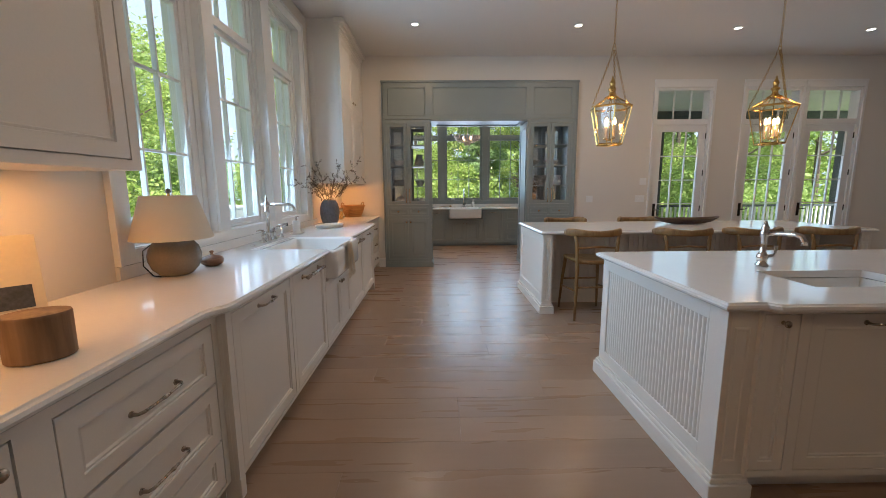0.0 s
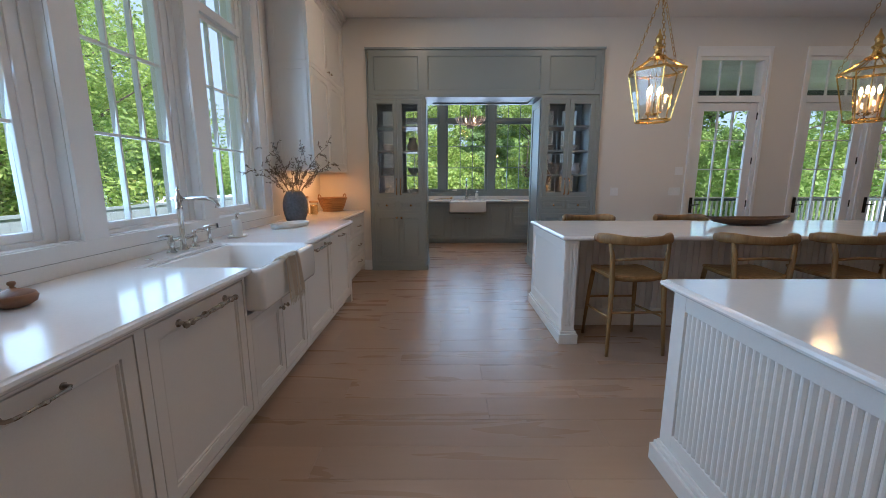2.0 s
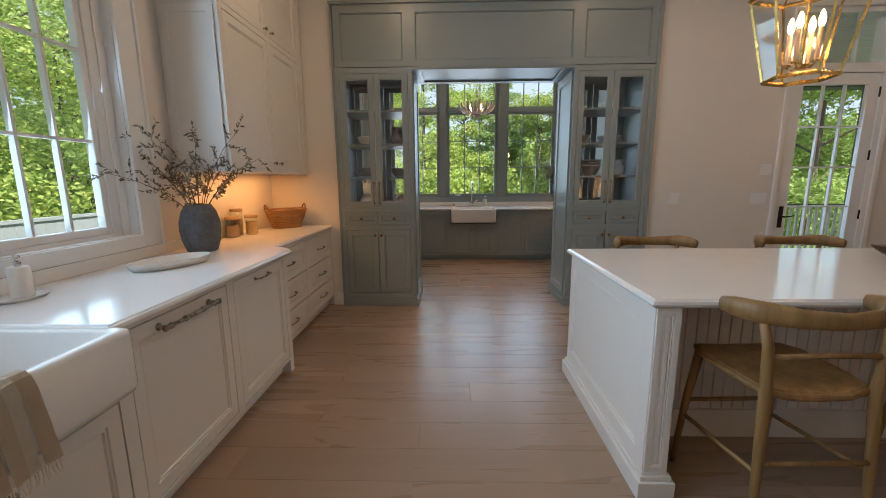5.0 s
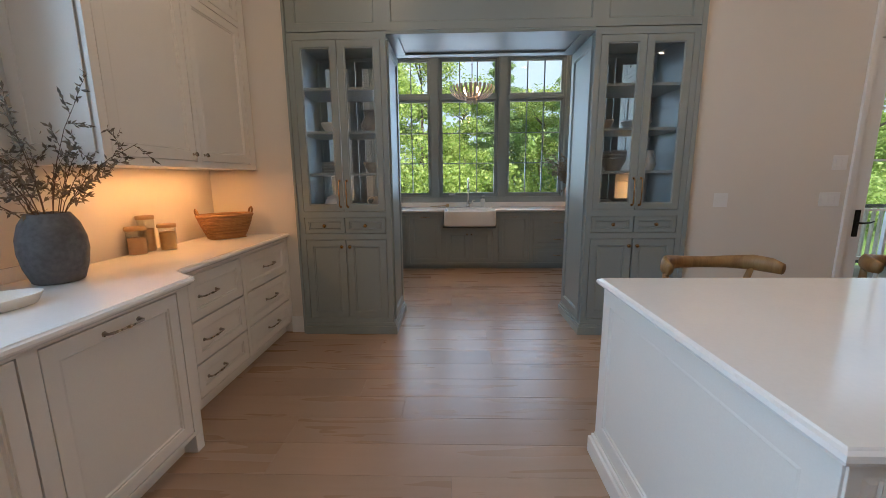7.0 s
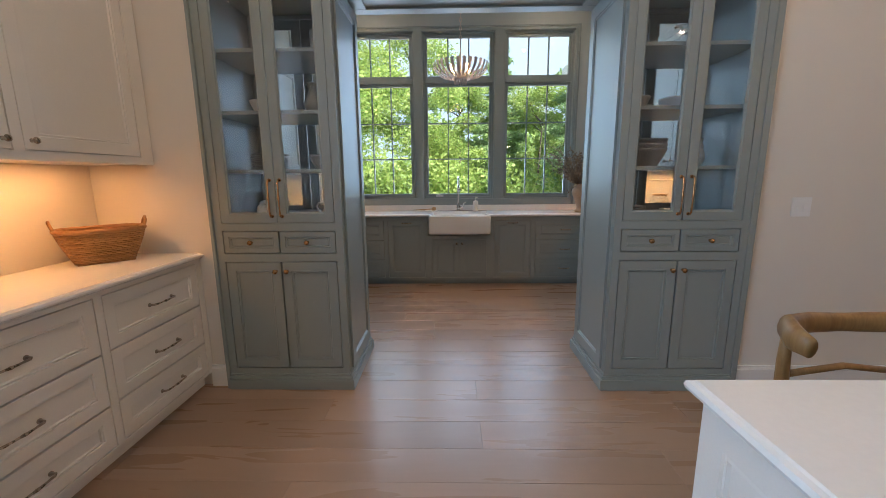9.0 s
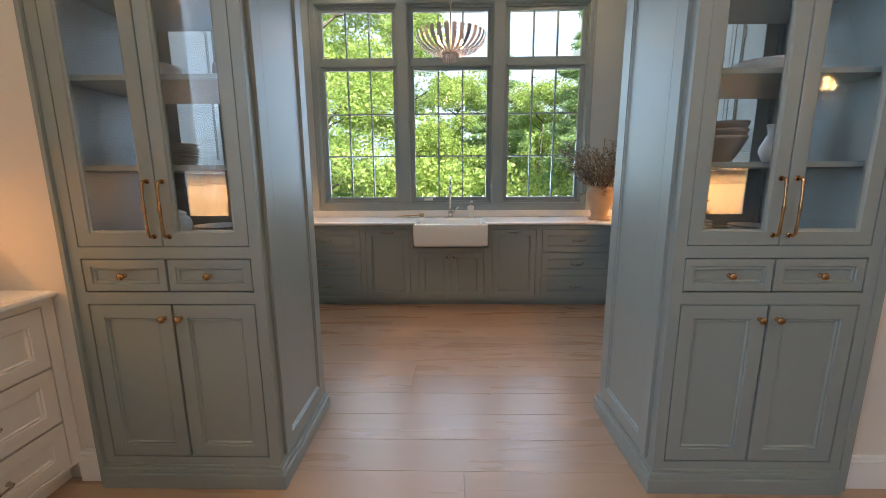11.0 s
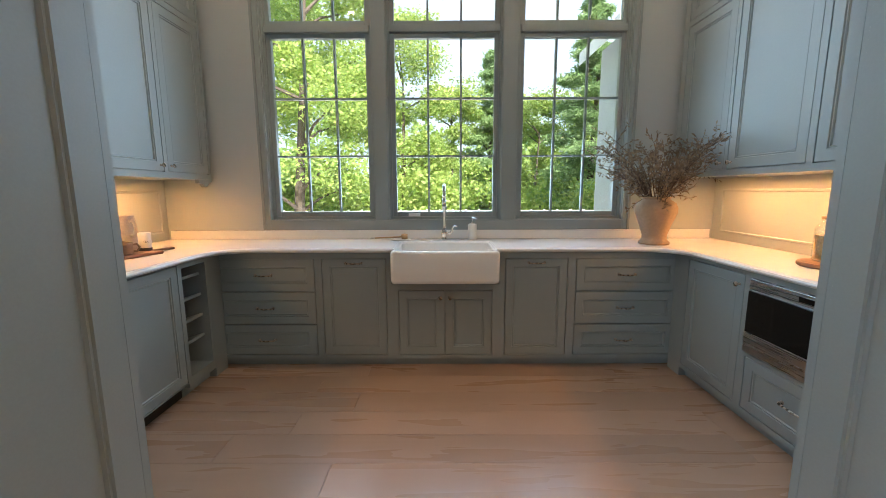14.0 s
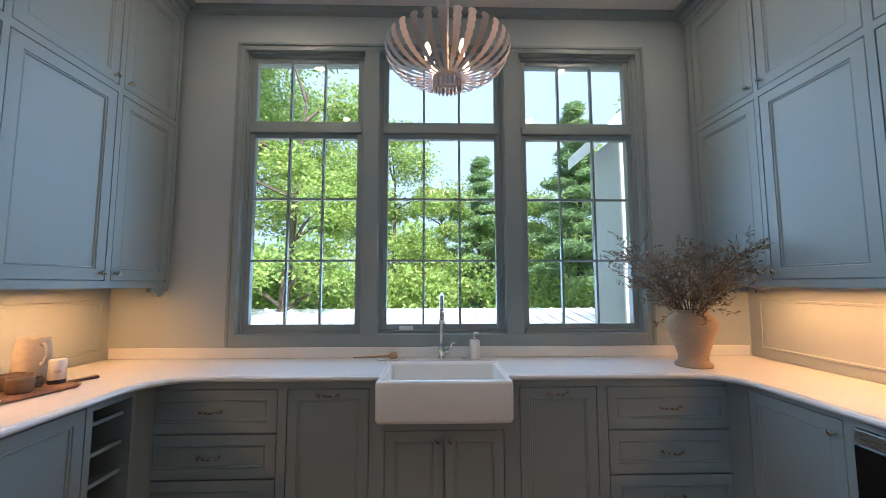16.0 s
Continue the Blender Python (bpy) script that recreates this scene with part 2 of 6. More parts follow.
def tube(points, radii, n=10, bm=None, cap=True, squash=1.0):
    """A round bar along points; radii one number or one a point."""
    bm = bm or bmesh.new()
    pts = [Vector(p) for p in points]
    rad = radii if isinstance(radii, (list, tuple)) else [radii] * len(pts)
    rings, up = [], None
    for i, p in enumerate(pts):
        d = (pts[min(i + 1, len(pts) - 1)] - pts[max(i - 1, 0)]).normalized()
        if up is None:
            up = Vector((0, 0, 1)) if abs(d.z) < 0.9 else Vector((0, 1, 0))
        s = d.cross(up).normalized()
        up = s.cross(d).normalized()
        rings.append([bm.verts.new(p + rad[i] * (math.cos(2 * math.pi * k / n) * s + squash * math.sin(2 * math.pi * k / n) * up)) for k in range(n)])
    for a, b in zip(rings, rings[1:]):
        for k in range(n):
            bm.faces.new((a[k], a[(k + 1) % n], b[(k + 1) % n], b[k]))
    if cap:
        bm.faces.new(rings[0][::-1])
        bm.faces.new(rings[-1])
    return bm


def arc(c, r, a0, a1, n, plane='xz'):
    out = []
    for k in range(n + 1):
        a = radians(a0 + (a1 - a0) * k / n)
        u, v = r * math.cos(a), r * math.sin(a)
        out.append((c[0] + u, c[1], c[2] + v) if plane == 'xz' else (c[0], c[1] + u, c[2] + v) if plane == 'yz' else (c[0] + u, c[1] + v, c[2]))
    return out


def extrude_outline(outline, z0, z1, bm=None):
    """A prism over a closed outline of (x, y)."""
    bm = bm or bmesh.new()
    lo, hi = [bm.verts.new((x, y, z0)) for x, y in outline], [bm.verts.new((x, y, z1)) for x, y in outline]
    n = len(outline)
    for k in range(n):
        bm.faces.new((lo[k], lo[(k + 1) % n], hi[(k + 1) % n], hi[k]))
    bm.faces.new(lo[::-1])
    bm.faces.new(hi)
    return bm


def slab(outline, z, thick, nose=0.012):
    """A worktop over an outline of (x, y): a moulded edge of a few steps under a flat top."""
    bm = bmesh.new()
    n = len(outline)
    pts = [Vector((x, y)) for x, y in outline]
    area = sum(a.x * b.y - b.x * a.y for a, b in zip(pts, pts[1:] + pts[:1]))
    sign = 1 if area > 0 else -1

    def shrunk(d):
        out = []
        for k in range(n):
            a, p, c = pts[k - 1], pts[k], pts[(k + 1) % n]
            e1, e2 = (p - a).normalized(), (c - p).normalized()
            n1, n2 = Vector((-e1.y, e1.x)) * sign, Vector((-e2.y, e2.x)) * sign
            b = (n1 + n2).normalized()
            out.append(p + b * (d / max(0.3, b.dot(n1))))
        return out
    prof = [(nose * 1.5, -thick), (nose * 0.9, -thick * 0.8), (nose * 0.25, -thick * 0.72), (0, -thick * 0.5), (nose * 0.3, -thick * 0.22), (nose * 1.1, -thick * 0.12), (nose * 1.3, -0.002), (nose * 1.5, 0)]
    rings = [[bm.verts.new((p.x, p.y, z + dz)) for p in shrunk(d)] for d, dz in prof]
    for a, b in zip(rings, rings[1:]):
        for k in range(n):
            bm.faces.new((a[k], a[(k + 1) % n], b[(k + 1) % n], b[k]))
    bm.faces.new(rings[0][::-1])
    bm.faces.new(rings[-1])
    return bm


def panel(w, h, prof, thick=0.02, bm=None, m=None):
    """A framed panel, front towards -y, from (0, 0) to (w, h): rings of (inset, depth) from the edge to the field."""
    bm = bm or bmesh.new()
    rings = []
    for i, d in [(0, thick), *prof]:
        cs = [(i, d, i), (w - i, d, i), (w - i, d, h - i), (i, d, h - i)]
        rings.append([bm.verts.new((m @ Vector(c)) if m else c) for c in cs])
    for a, b in zip(rings, rings[1:]):
        for k in range(4):
            bm.faces.new((a[k], a[(k + 1) % 4], b[(k + 1) % 4], b[k]))
    bm.faces.new(rings[0][::-1])
    bm.faces.new(rings[-1])
    return bm


def shaker(rail):
    return [(0, 0.0015), (0.0015, 0), (rail, 0), (rail + 0.003, 0.006), (rail + 0.011, 0.004), (rail + 0.016, 0.011)]


def ring_frame(w, h, prof, thick, bm=None):
    """The same frame, open in the middle, for glazing."""
    bm = bm or bmesh.new()
    rings = []
    for i, d in [(0, thick), *prof, (prof[-1][0], thick), ]:
        rings.append([bm.verts.new(c) for c in [(i, d, i), (w - i, d, i), (w - i, d, h - i), (i, d, h - i)]])
    rings.append(rings[0])
    for a, b in zip(rings, rings[1:]):
        for k in range(4):
            bm.faces.new((a[k], a[(k + 1) % 4], b[(k + 1) % 4], b[k]))
    return bm


# shared fittings
def pull_mesh(length=0.16):
    bm = bmesh.new()
    h = length / 2
    pts = [(-h, 0, 0), (-h, -0.022, 0), (-h + 0.012, -0.030, 0), (-h * 0.45, -0.033, 0), (-0.012, -0.034, 0), (0, -0.035, 0), (0.012, -0.034, 0), (h * 0.45, -0.033, 0), (h - 0.012, -0.030, 0), (h, -0.022, 0), (h, 0, 0)]
    tube(pts, [0.0075, 0.0055, 0.006, 0.0045, 0.0055, 0.0075, 0.0055, 0.0045, 0.006, 0.0055, 0.0075], 8, bm)
    for s in (-h, h):
        tube([(s, 0.0, 0), (s, -0.004, 0)], 0.0105, 10, bm)
    return link_mesh("pull", bm, M_PULL, True)


def knob_mesh():
    bm = lathe([(0.0, 0), (0.009, 0), (0.009, 0.003), (0.005, 0.006), (0.0045, 0.014), (0.012, 0.018), (0.0155, 0.024), (0.013, 0.030), (0.006, 0.033), (0, 0.0335)], 14)
    bmesh.ops.rotate(bm, verts=bm.verts, matrix=Matrix.Rotation(radians(90), 3, 'X'))
    return link_mesh("knob", bm, M_PULL, True)


PULL, PULL_SMALL, KNOB = pull_mesh(0.165), pull_mesh(0.115), knob_mesh()
PULL_LONG, PULL_MID = pull_mesh(0.22), pull_mesh(0.205)
KNOB_BRASS, PULL_BRASS = KNOB.copy(), PULL_LONG.copy()
for fit_ in (KNOB_BRASS, PULL_BRASS):
    fit_.materials.clear()
    fit_.materials.append(M_COPPER)


def appliance_pull():
    """A long ringed bar on two posts, for the panelled appliances."""
    bm = bmesh.new()
    tube([(-0.18, -0.042, 0), (-0.12, -0.045, 0), (0, -0.046, 0), (0.12, -0.045, 0), (0.18, -0.042, 0)], [0.0085, 0.0085, 0.0105, 0.0085, 0.0085], 10, bm)
    for x in (-0.165, 0.165):
        tube([(x, 0, 0), (x, -0.005, 0), (x, -0.007, 0), (x, -0.045, 0)], [0.016, 0.016, 0.008, 0.0095], 12, bm)
    for x in (-0.182, -0.148, -0.06, 0.06, 0.148, 0.182):
        tube([(x - 0.005, -0.0445, 0), (x + 0.005, -0.0445, 0)], 0.0135, 12, bm)
    return link_mesh("appliance_pull", bm, M_PULL, True)


PULL_APPLIANCE = appliance_pull()


def fitting(mesh, name, parent, x, z, y=0.0, turn=0):
    ob = part(name, mesh, None, parent)
    ob.matrix_local = pose(x, y, z, 0, turn, 0)
    return ob


def front(kind, parent, x0, x1, z0, z1, material, rail=0.055, pull="", at=None, leaf="door"):
    """A door or drawer front set flush in its frame with a fine gap, and its pull or knob."""
    g = 0.005
    w, h = x1 - x0 - 2 * g, z1 - z0 - 2 * g
    d = part(leaf, panel(w, h, shaker(rail), 0.018), material, parent)
    d.matrix_local = pose(x0 + g, 0.001, z0 + g)
    if pull == "knob":
        fitting(KNOB, "knob", d, at[0] - x0 - g, at[1] - z0 - g)
    elif pull == "pull":
        fitting(PULL, "handle", d, at[0] - x0 - g, at[1] - z0 - g)
    elif pull == "small":
        fitting(PULL_SMALL, "handle", d, at[0] - x0 - g, at[1] - z0 - g)
    elif pull == "brass":
        fitting(KNOB_BRASS, "knob", d, at[0] - x0 - g, at[1] - z0 - g)
    elif pull == "mid":
        fitting(PULL_MID, "handle", d, at[0] - x0 - g, at[1] - z0 - g)
    elif pull == "appliance":
        fitting(PULL_APPLIANCE, "handle", d, at[0] - x0 - g, at[1] - z0 - g)
    elif pull == "upright":
        fitting(PULL_LONG, "handle", d, at[0] - x0 - g, at[1] - z0 - g, 0, 90)
    return d


def carcass(parent, w, depth, z0, z1, material, holes, back=0.022):
    """Cabinet body with a face frame standing round its holes (x0, x1, z0, z1)."""
    body = part("body", boxes((0, w, back, depth, z0, z1)), material, parent)
    xs = sorted({0, w, *[v for q in holes for v in q[:2]]})
    zs = sorted({z0, z1, *[v for q in holes for v in q[2:]]})
    for a, b in zip(xs, xs[1:]):
        run = None
        for c, d in [*zip(zs, zs[1:]), (None, None)]:
            solid = c is not None and not any(q[0] <= a + 1e-6 and b <= q[1] + 1e-6 and q[2] <= c + 1e-6 and d <= q[3] + 1e-6 for q in holes)
            if solid:
                run = (run[0] if run else c, d)
            elif run:
                part("rail" if b - a > run[1] - run[0] else "stile", boxes((a, b, 0, back - 0.0005, *run)), material, parent)
                run = None
    return body


# ---- the shell: walls, floor bed, ceilings ----
CEIL = 3.56


def wall(name, axis, a0, a1, t0, t1, z0, z1, openings, material, label):
    """A wall along x or y from a0 to a1, thick from t0 to t1, with openings (b0, b1, zb, zt) right through it."""
    bm = bmesh.new()

    def put(b0, b1, zb, zt):
        if b1 - b0 > 1e-4 and zt - zb > 1e-4:
            add_box(bm, *((b0, b1, t0, t1) if axis == 'x' else (t0, t1, b0, b1)), zb, zt)
    at = a0
    for b0, b1, zb, zt in sorted(openings):
        put(at, b0, z0, z1)
        put(b0, b1, z0, zb)
        put(b0, b1, zt, z1)
        at = b1
    put(at, a1, z0, z1)
    return structure(name, bm, material, label)


KW = [(3.175, 4.05, 1.065, 3.27), (4.20, 5.075, 1.065, 3.27), (5.265, 6.11, 1.065, 3.27)]
PW = [(-0.559, 0.337, 1.075, 3.21), (0.449, 1.393, 1.075, 3.21), (1.514, 2.423, 1.075, 3.21)]
DOORS = [(4.00, 4.97, -0.03, 3.05), (5.54, 6.51, -0.03, 3.05), (6.60, 7.57, -0.03, 3.05)]
wall("wall_west", 'y', -2.7, 8.0, -1.68, -1.42, -0.1, CEIL, KW, M_WALL, "warm white painted kitchen wall with three tall windows")
wall("wall_north", 'x', -1.68, 9.7, 8.0, 8.2, -0.1, CEIL, [(-0.651, 2.62, -0.1, 3.15), *DOORS], M_WALL, "warm white painted wall with glazed porch doors")
wall("wall_east", 'y', -2.7, 8.0, 9.5, 9.7, -0.1, CEIL, [], M_WALL, "plain warm white painted wall")
wall("wall_south", 'x', -1.42, 9.5, -2.7, -2.5, -0.1, CEIL, [], M_WALL, "plain warm white painted wall")
structure("ceiling", boxes((-1.68, 9.7, -2.7, 8.2, CEIL, CEIL + 0.15)), M_CEIL, "flat pale plaster kitchen ceiling")
wall("wall_pantry_north", 'x', -1.65, 3.4, 11.04, 11.28, -0.1, CEIL, PW, M_PWALL, "pale grey pantry wall with three tall windows")
structure("wall_pantry_west", boxes((-1.65, -1.45, 8.2, 11.04, -0.1, CEIL)), M_PWALL, "pale grey pantry side wall")
structure("wall_pantry_east", boxes((3.2, 3.4, 8.2, 11.04, -0.1, CEIL)), M_PWALL, "pale grey pantry side wall")
structure("wall_pantry_south", boxes((-1.45, -0.651, 8.2, 8.602, 0, CEIL), (2.62, 3.2, 8.2, 8.602, 0, CEIL), (-0.651, 2.62, 8.24, 8.602, 3.137, CEIL)), M_PWALL, "pale grey pantry wall round the built-in cabinets")
structure("ceiling_pantry", boxes((-1.65, 3.4, 8.2, 11.28, CEIL, CEIL + 0.15)), M_CEIL, "flat pale plaster pantry ceiling")
structure("subfloor", boxes((-1.42, 9.5, -2.5, 8.0, -0.1, -0.022), (-1.45, 3.2, 8.0, 11.04, -0.1, -0.022)), M_UNDER, "dark bed under the floor boards")

# baseboards and crown
structure("baseboard", boxes((-0.79, -0.673, 7.982, 8.0, 0, 0.15), (-0.79, -0.673, 7.974, 8.0, 0, 0.13), (2.664, 3.88, 7.982, 8.0, 0, 0.15), (2.664, 3.88, 7.974, 8.0, 0, 0.13),
                             (5.09, 5.42, 7.98, 8.0, 0, 0.15), (7.69, 9.5, 7.98, 8.0, 0, 0.15), (9.48, 9.5, -2.5, 7.98, 0, 0.15), (-1.42, 9.48, -2.5, -2.48, 0, 0.15)), M_TRIM, "white painted baseboard")
structure("crown_pantry", boxes((-1.45, 3.2, 10.99, 11.04, 3.50, CEIL)), M_BLUE, "blue-grey painted crown moulding")


def window(name, m, w, z0, z1, bar, material, label, tb=0.075, fl=0.026, fr_=0.026):
    """A tall window: frame, transom bar, glazing bars and panes; local x along the wall, front towards -y."""
    win = tagged(new(name), label, "window", "", "structure")
    win.matrix_world = m
    f, s = 0.026, 0.036
    part("window_frame", boxes((0, fl, 0.012, 0.09, z0, z1), (w - fr_, w, 0.012, 0.09, z0, z1), (0, fl * 0.5, 0, 0.011, z0, z1), (w - fr_ * 0.5, w, 0, 0.011, z0, z1), (fl, w - fr_, 0, 0.09, z1 - f, z1), (fl, w - fr_, 0, 0.09, z0, z0 + f), (fl, w - fr_, -0.012, 0.09, bar, bar + tb), bev=0.004), material, win)
    for lab, a, b, rows in (("lower", z0 + f, bar, 3), ("upper", bar + tb, z1 - f, 1)):
        x0, x1 = fl, w - fr_
        part("sash", boxes((x0, x0 + s, 0.022, 0.07, a, b), (x1 - s, x1, 0.022, 0.07, a, b), (x0 + s, x1 - s, 0.022, 0.07, b - s, b), (x0 + s, x1 - s, 0.022, 0.07, a, a + s * 1.15), bev=0.005), material, win)
        gx0, gx1, gz0, gz1 = x0 + s, x1 - s, a + s * 1.15, b - s
        bars = bmesh.new()
        for k in (1, 2):
            c = gx0 + (gx1 - gx0) * k / 3
            add_box(bars, c - 0.008, c + 0.008, 0.030, 0.062, gz0, gz1)
        for k in range(1, rows):
            c = gz0 + (gz1 - gz0) * k / rows
            add_box(bars, gx0, gx1, 0.0315, 0.0605, c - 0.008, c + 0.008)
        part("glazing_bars", bars, material, win)
        pw, ph = (gx1 - gx0) / 3, (gz1 - gz0) / rows
        me = link_mesh("pane", boxes((0, pw, 0, 0.004, 0, ph)), M_GLASS)
        for i in range(3):
            for j in range(rows):
                p = part("pane", me, None, win)
                p.matrix_local = pose(gx0 + i * pw, 0.044, gz0 + j * ph)
                p.visible_shadow = False
    return win


for k, (a, b, zb, zt) in enumerate(KW):
    window("window_%d" % (k + 1), pose(-1.475, a, 0, 0, 0, 90), b - a, zb, zt, 2.652, M_TRIM, "tall white wooden window with a transom light and glazing bars", 0.055, 0.05, 0.115)
for k, (a, b, zb, zt) in enumerate(PW):
    window("window_%d" % (k + 4), pose(a, 11.075, 0), b - a, zb, zt, 2.585, M_BLUE, "tall blue-grey wooden window with a transom light and glazing bars", 0.055)
# casings round the two groups of windows
cas = bmesh.new()
for q in ((-1.42, -1.398, 3.07, 3.175, 0.987, 3.36), (-1.42, -1.398, 6.11, 6.25, 0.987, 3.36), (-1.42, -1.398, 3.175, 6.11, 3.27, 3.36), (-1.42, -1.398, 3.175, 6.11, 0.987, 1.065), (-1.42, -1.398, 4.05, 4.20, 1.065, 3.27), (-1.42, -1.398, 5.075, 5.265, 1.065, 3.27), (-1.42, -1.385, 3.05, 3.07, 0.987, 3.38), (-1.42, -1.385, 6.25, 6.27, 0.987, 3.38), (-1.42, -1.385, 3.07, 6.25, 3.36, 3.38)):
    add_box(cas, *q, bev=0.003)
structure("window_trim", cas, M_TRIM, "flat white window casing")
cas = bmesh.new()
for q in ((-0.60, -0.559, 11.02, 11.04, 0.992, 3.245), (2.423, 2.46, 11.02, 11.04, 0.992, 3.245), (-0.559, 2.423, 11.02, 11.04, 3.21, 3.245), (-0.559, 2.423, 11.02, 11.04, 0.992, 1.075), (0.337, 0.449, 11.02, 11.04, 1.075, 3.21), (1.393, 1.514, 11.02, 11.04, 1.075, 3.21),
          (-0.62, -0.60, 11.008, 11.04, 0.992, 3.265), (2.46, 2.48, 11.008, 11.04, 0.992, 3.265), (-0.60, 2.46, 11.008, 11.04, 3.245, 3.265)):
    add_box(cas, *q, bev=0.003)
structure("window_trim_pantry", cas, M_BLUE, "blue-grey painted window casing")
# painted reveals that line the deep openings
rv = bmesh.new()
for a, b, zb, zt in PW:
    for q in ((a, a + 0.004, 11.04, 11.075, zb, zt), (b - 0.004, b, 11.04, 11.075, zb, zt), (a + 0.004, b - 0.004, 11.04, 11.075, zt - 0.004, zt), (a + 0.004, b - 0.004, 11.04, 11.075, zb, zb + 0.004)):
        add_box(rv, *q)
structure("window_reveal_pantry", rv, M_BLUE, "blue-grey painted window reveals")
rv = bmesh.new()
for a, b, zb, zt in KW:
    for q in ((-1.475, -1.42, a, a + 0.004, zb, zt), (-1.475, -1.42, b - 0.004, b, zb, zt), (-1.475, -1.42, a + 0.004, b - 0.004, zt - 0.004, zt), (-1.475, -1.42, a + 0.004, b - 0.004, zb, zb + 0.004)):
        add_box(rv, *q)
structure("window_reveal", rv, M_TRIM, "white painted window reveals")


def glazed_door(name, a, b, label, hinge_right=True):
    """A porch door with glazing bars, its frame and the transom light over it."""
    d = tagged(new(name), label, "door", "", "structure")
    d.matrix_world = pose(a, 8.05, 0)
    w = b - a
    j = 0.045
    part("door_frame", boxes((0, j, -0.05, 0.12, 0, 3.05), (w - j, w, -0.05, 0.12, 0, 3.05), (j, w - j, -0.05, 0.12, 3.0, 3.05), (j, w - j, -0.05, 0.12, 2.44, 2.53), bev=0.003), M_TRIM, d)
    part("casing", boxes((-0.042, -0.001, -0.075, -0.051, 0, 3.15), (w + 0.001, w + 0.042, -0.075, -0.051, 0, 3.15), (-0.0, w, -0.075, -0.051, 3.051, 3.15), (-0.044, w + 0.044, -0.083, -0.051, 3.15, 3.175), bev=0.003), M_TRIM, d)
    lw0, lw1 = j + 0.004, w - j - 0.004
    leaf = part("leaf", boxes((lw0, lw0 + 0.11, -0.03, 0.015, 0.012, 2.435), (lw1 - 0.11, lw1, -0.03, 0.015, 0.012, 2.435), (lw0 + 0.11, lw1 - 0.11, -0.03, 0.015, 2.325, 2.435), (lw0 + 0.11, lw1 - 0.11, -0.03, 0.015, 0.012, 0.26), bev=0.003), M_TRIM, d)
    for z0, z1, rows, x0, x1 in ((0.26, 2.325, 5, lw0 + 0.11, lw1 - 0.11), (2.53, 3.0, 1, j, w - j)):
        bars = bmesh.new()
        for k in (1, 2):
            c = x0 + (x1 - x0) * k / 3
            add_box(bars, c - 0.009, c + 0.009, -0.022, 0.008, z0, z1)
        for k in range(1, rows):
            c = z0 + (z1 - z0) * k / rows
            add_box(bars, x0, x1, -0.0205, 0.0065, c - 0.009, c + 0.009)
        part("glazing_bars", bars, M_TRIM, d)
        pw, ph = (x1 - x0) / 3, (z1 - z0) / rows
        me = link_mesh("pane", boxes((0, pw, 0, 0.004, 0, ph)), M_GLASS)
        for i in range(3):
            for r in range(rows):
                p = part("pane", me, None, d)
                p.matrix_local = pose(x0 + i * pw, -0.009, z0 + r * ph)
                p.visible_shadow = False
    for z in (0.35, 1.0, 1.62, 2.25):
        part("hinge", boxes((lw1 - 0.006, lw1 + 0.012, -0.045, -0.031, z - 0.05, z + 0.05), bev=0.003), M_BLACK, d)
    hb = boxes((lw0 + 0.03, lw0 + 0.075, -0.04, -0.031, 0.86, 1.09), bev=0.004)
    tube([(lw0 + 0.052, -0.035, 0.98), (lw0 + 0.052, -0.075, 0.98), (lw0 + 0.075, -0.08, 0.98), (lw0 + 0.13, -0.078, 0.985), (lw0 + 0.16, -0.074, 0.995)], [0.009, 0.009, 0.009, 0.007, 0.006], 8, hb)
    part("door_handle", hb, M_BLACK, leaf, "black bronze lever handle")
    return d


for k, (a, b, zb, zt) in enumerate(DOORS):
    glazed_door("door_%d" % (k + 1), a, b, "closed white glazed porch door with a transom light")


# ---- white kitchen run along the window wall ----
def facing_east(x, y):
    return pose(x, y, 0, 0, 0, 90)


def base_cabinet(m, w, depth, material, label, fronts, z0=0.10, z1=0.875, toe=0.07, group="", name="base_cabinet", toe_ht=None):
    """fronts: rows of (x0, x1, z0, z1, leaf name, fitting, (x, z))."""
    c = thing(name, m, label, "cabinet", group)
    carcass(c, w, depth, z0, z1, material, [q[:4] for q in fronts])
    part("plinth", boxes((0, w, toe, depth, 0, z0)), material, c)
    for x0, x1, a, b, leaf, pull, at in fronts:
        front(leaf, c, x0, x1, a, b, material, 0.055 if b - a > 0.2 else 0.035, pull, at, leaf)
    return c


def three_drawers(w, s0, s1, zs, pull="pull"):
    return [(s0, w - s1, a, b, "drawer", pull, (w / 2, (a + b) / 2 + (0.0 if b - a < 0.3 else 0.06))) for a, b in zip(zs, zs[1:])]


FX, RX, NX = -0.63, -0.79, -0.67
GK = "white cabinets under the window counter"
base_cabinet(facing_east(NX, 0.40), 0.65, 0.74, M_WHITE, "white painted base cabinet with a panelled door", [(0.04, 0.61, 0.125, 0.85, "door", "knob", (0.56, 0.80))], group=GK)
base_cabinet(facing_east(NX, 1.05), 0.80, 0.74, M_WHITE, "white painted base cabinet with a panelled door", [(0.04, 0.76, 0.125, 0.85, "door", "knob", (0.71, 0.80))], group=GK)
base_cabinet(facing_east(NX, 1.85), 0.76, 0.74, M_WHITE, "white painted three-drawer base cabinet with nickel pulls", three_drawers(0.76, 0.05, 0.035, (0.115, 0.324, 0.585, 0.842), "mid"), group=GK)
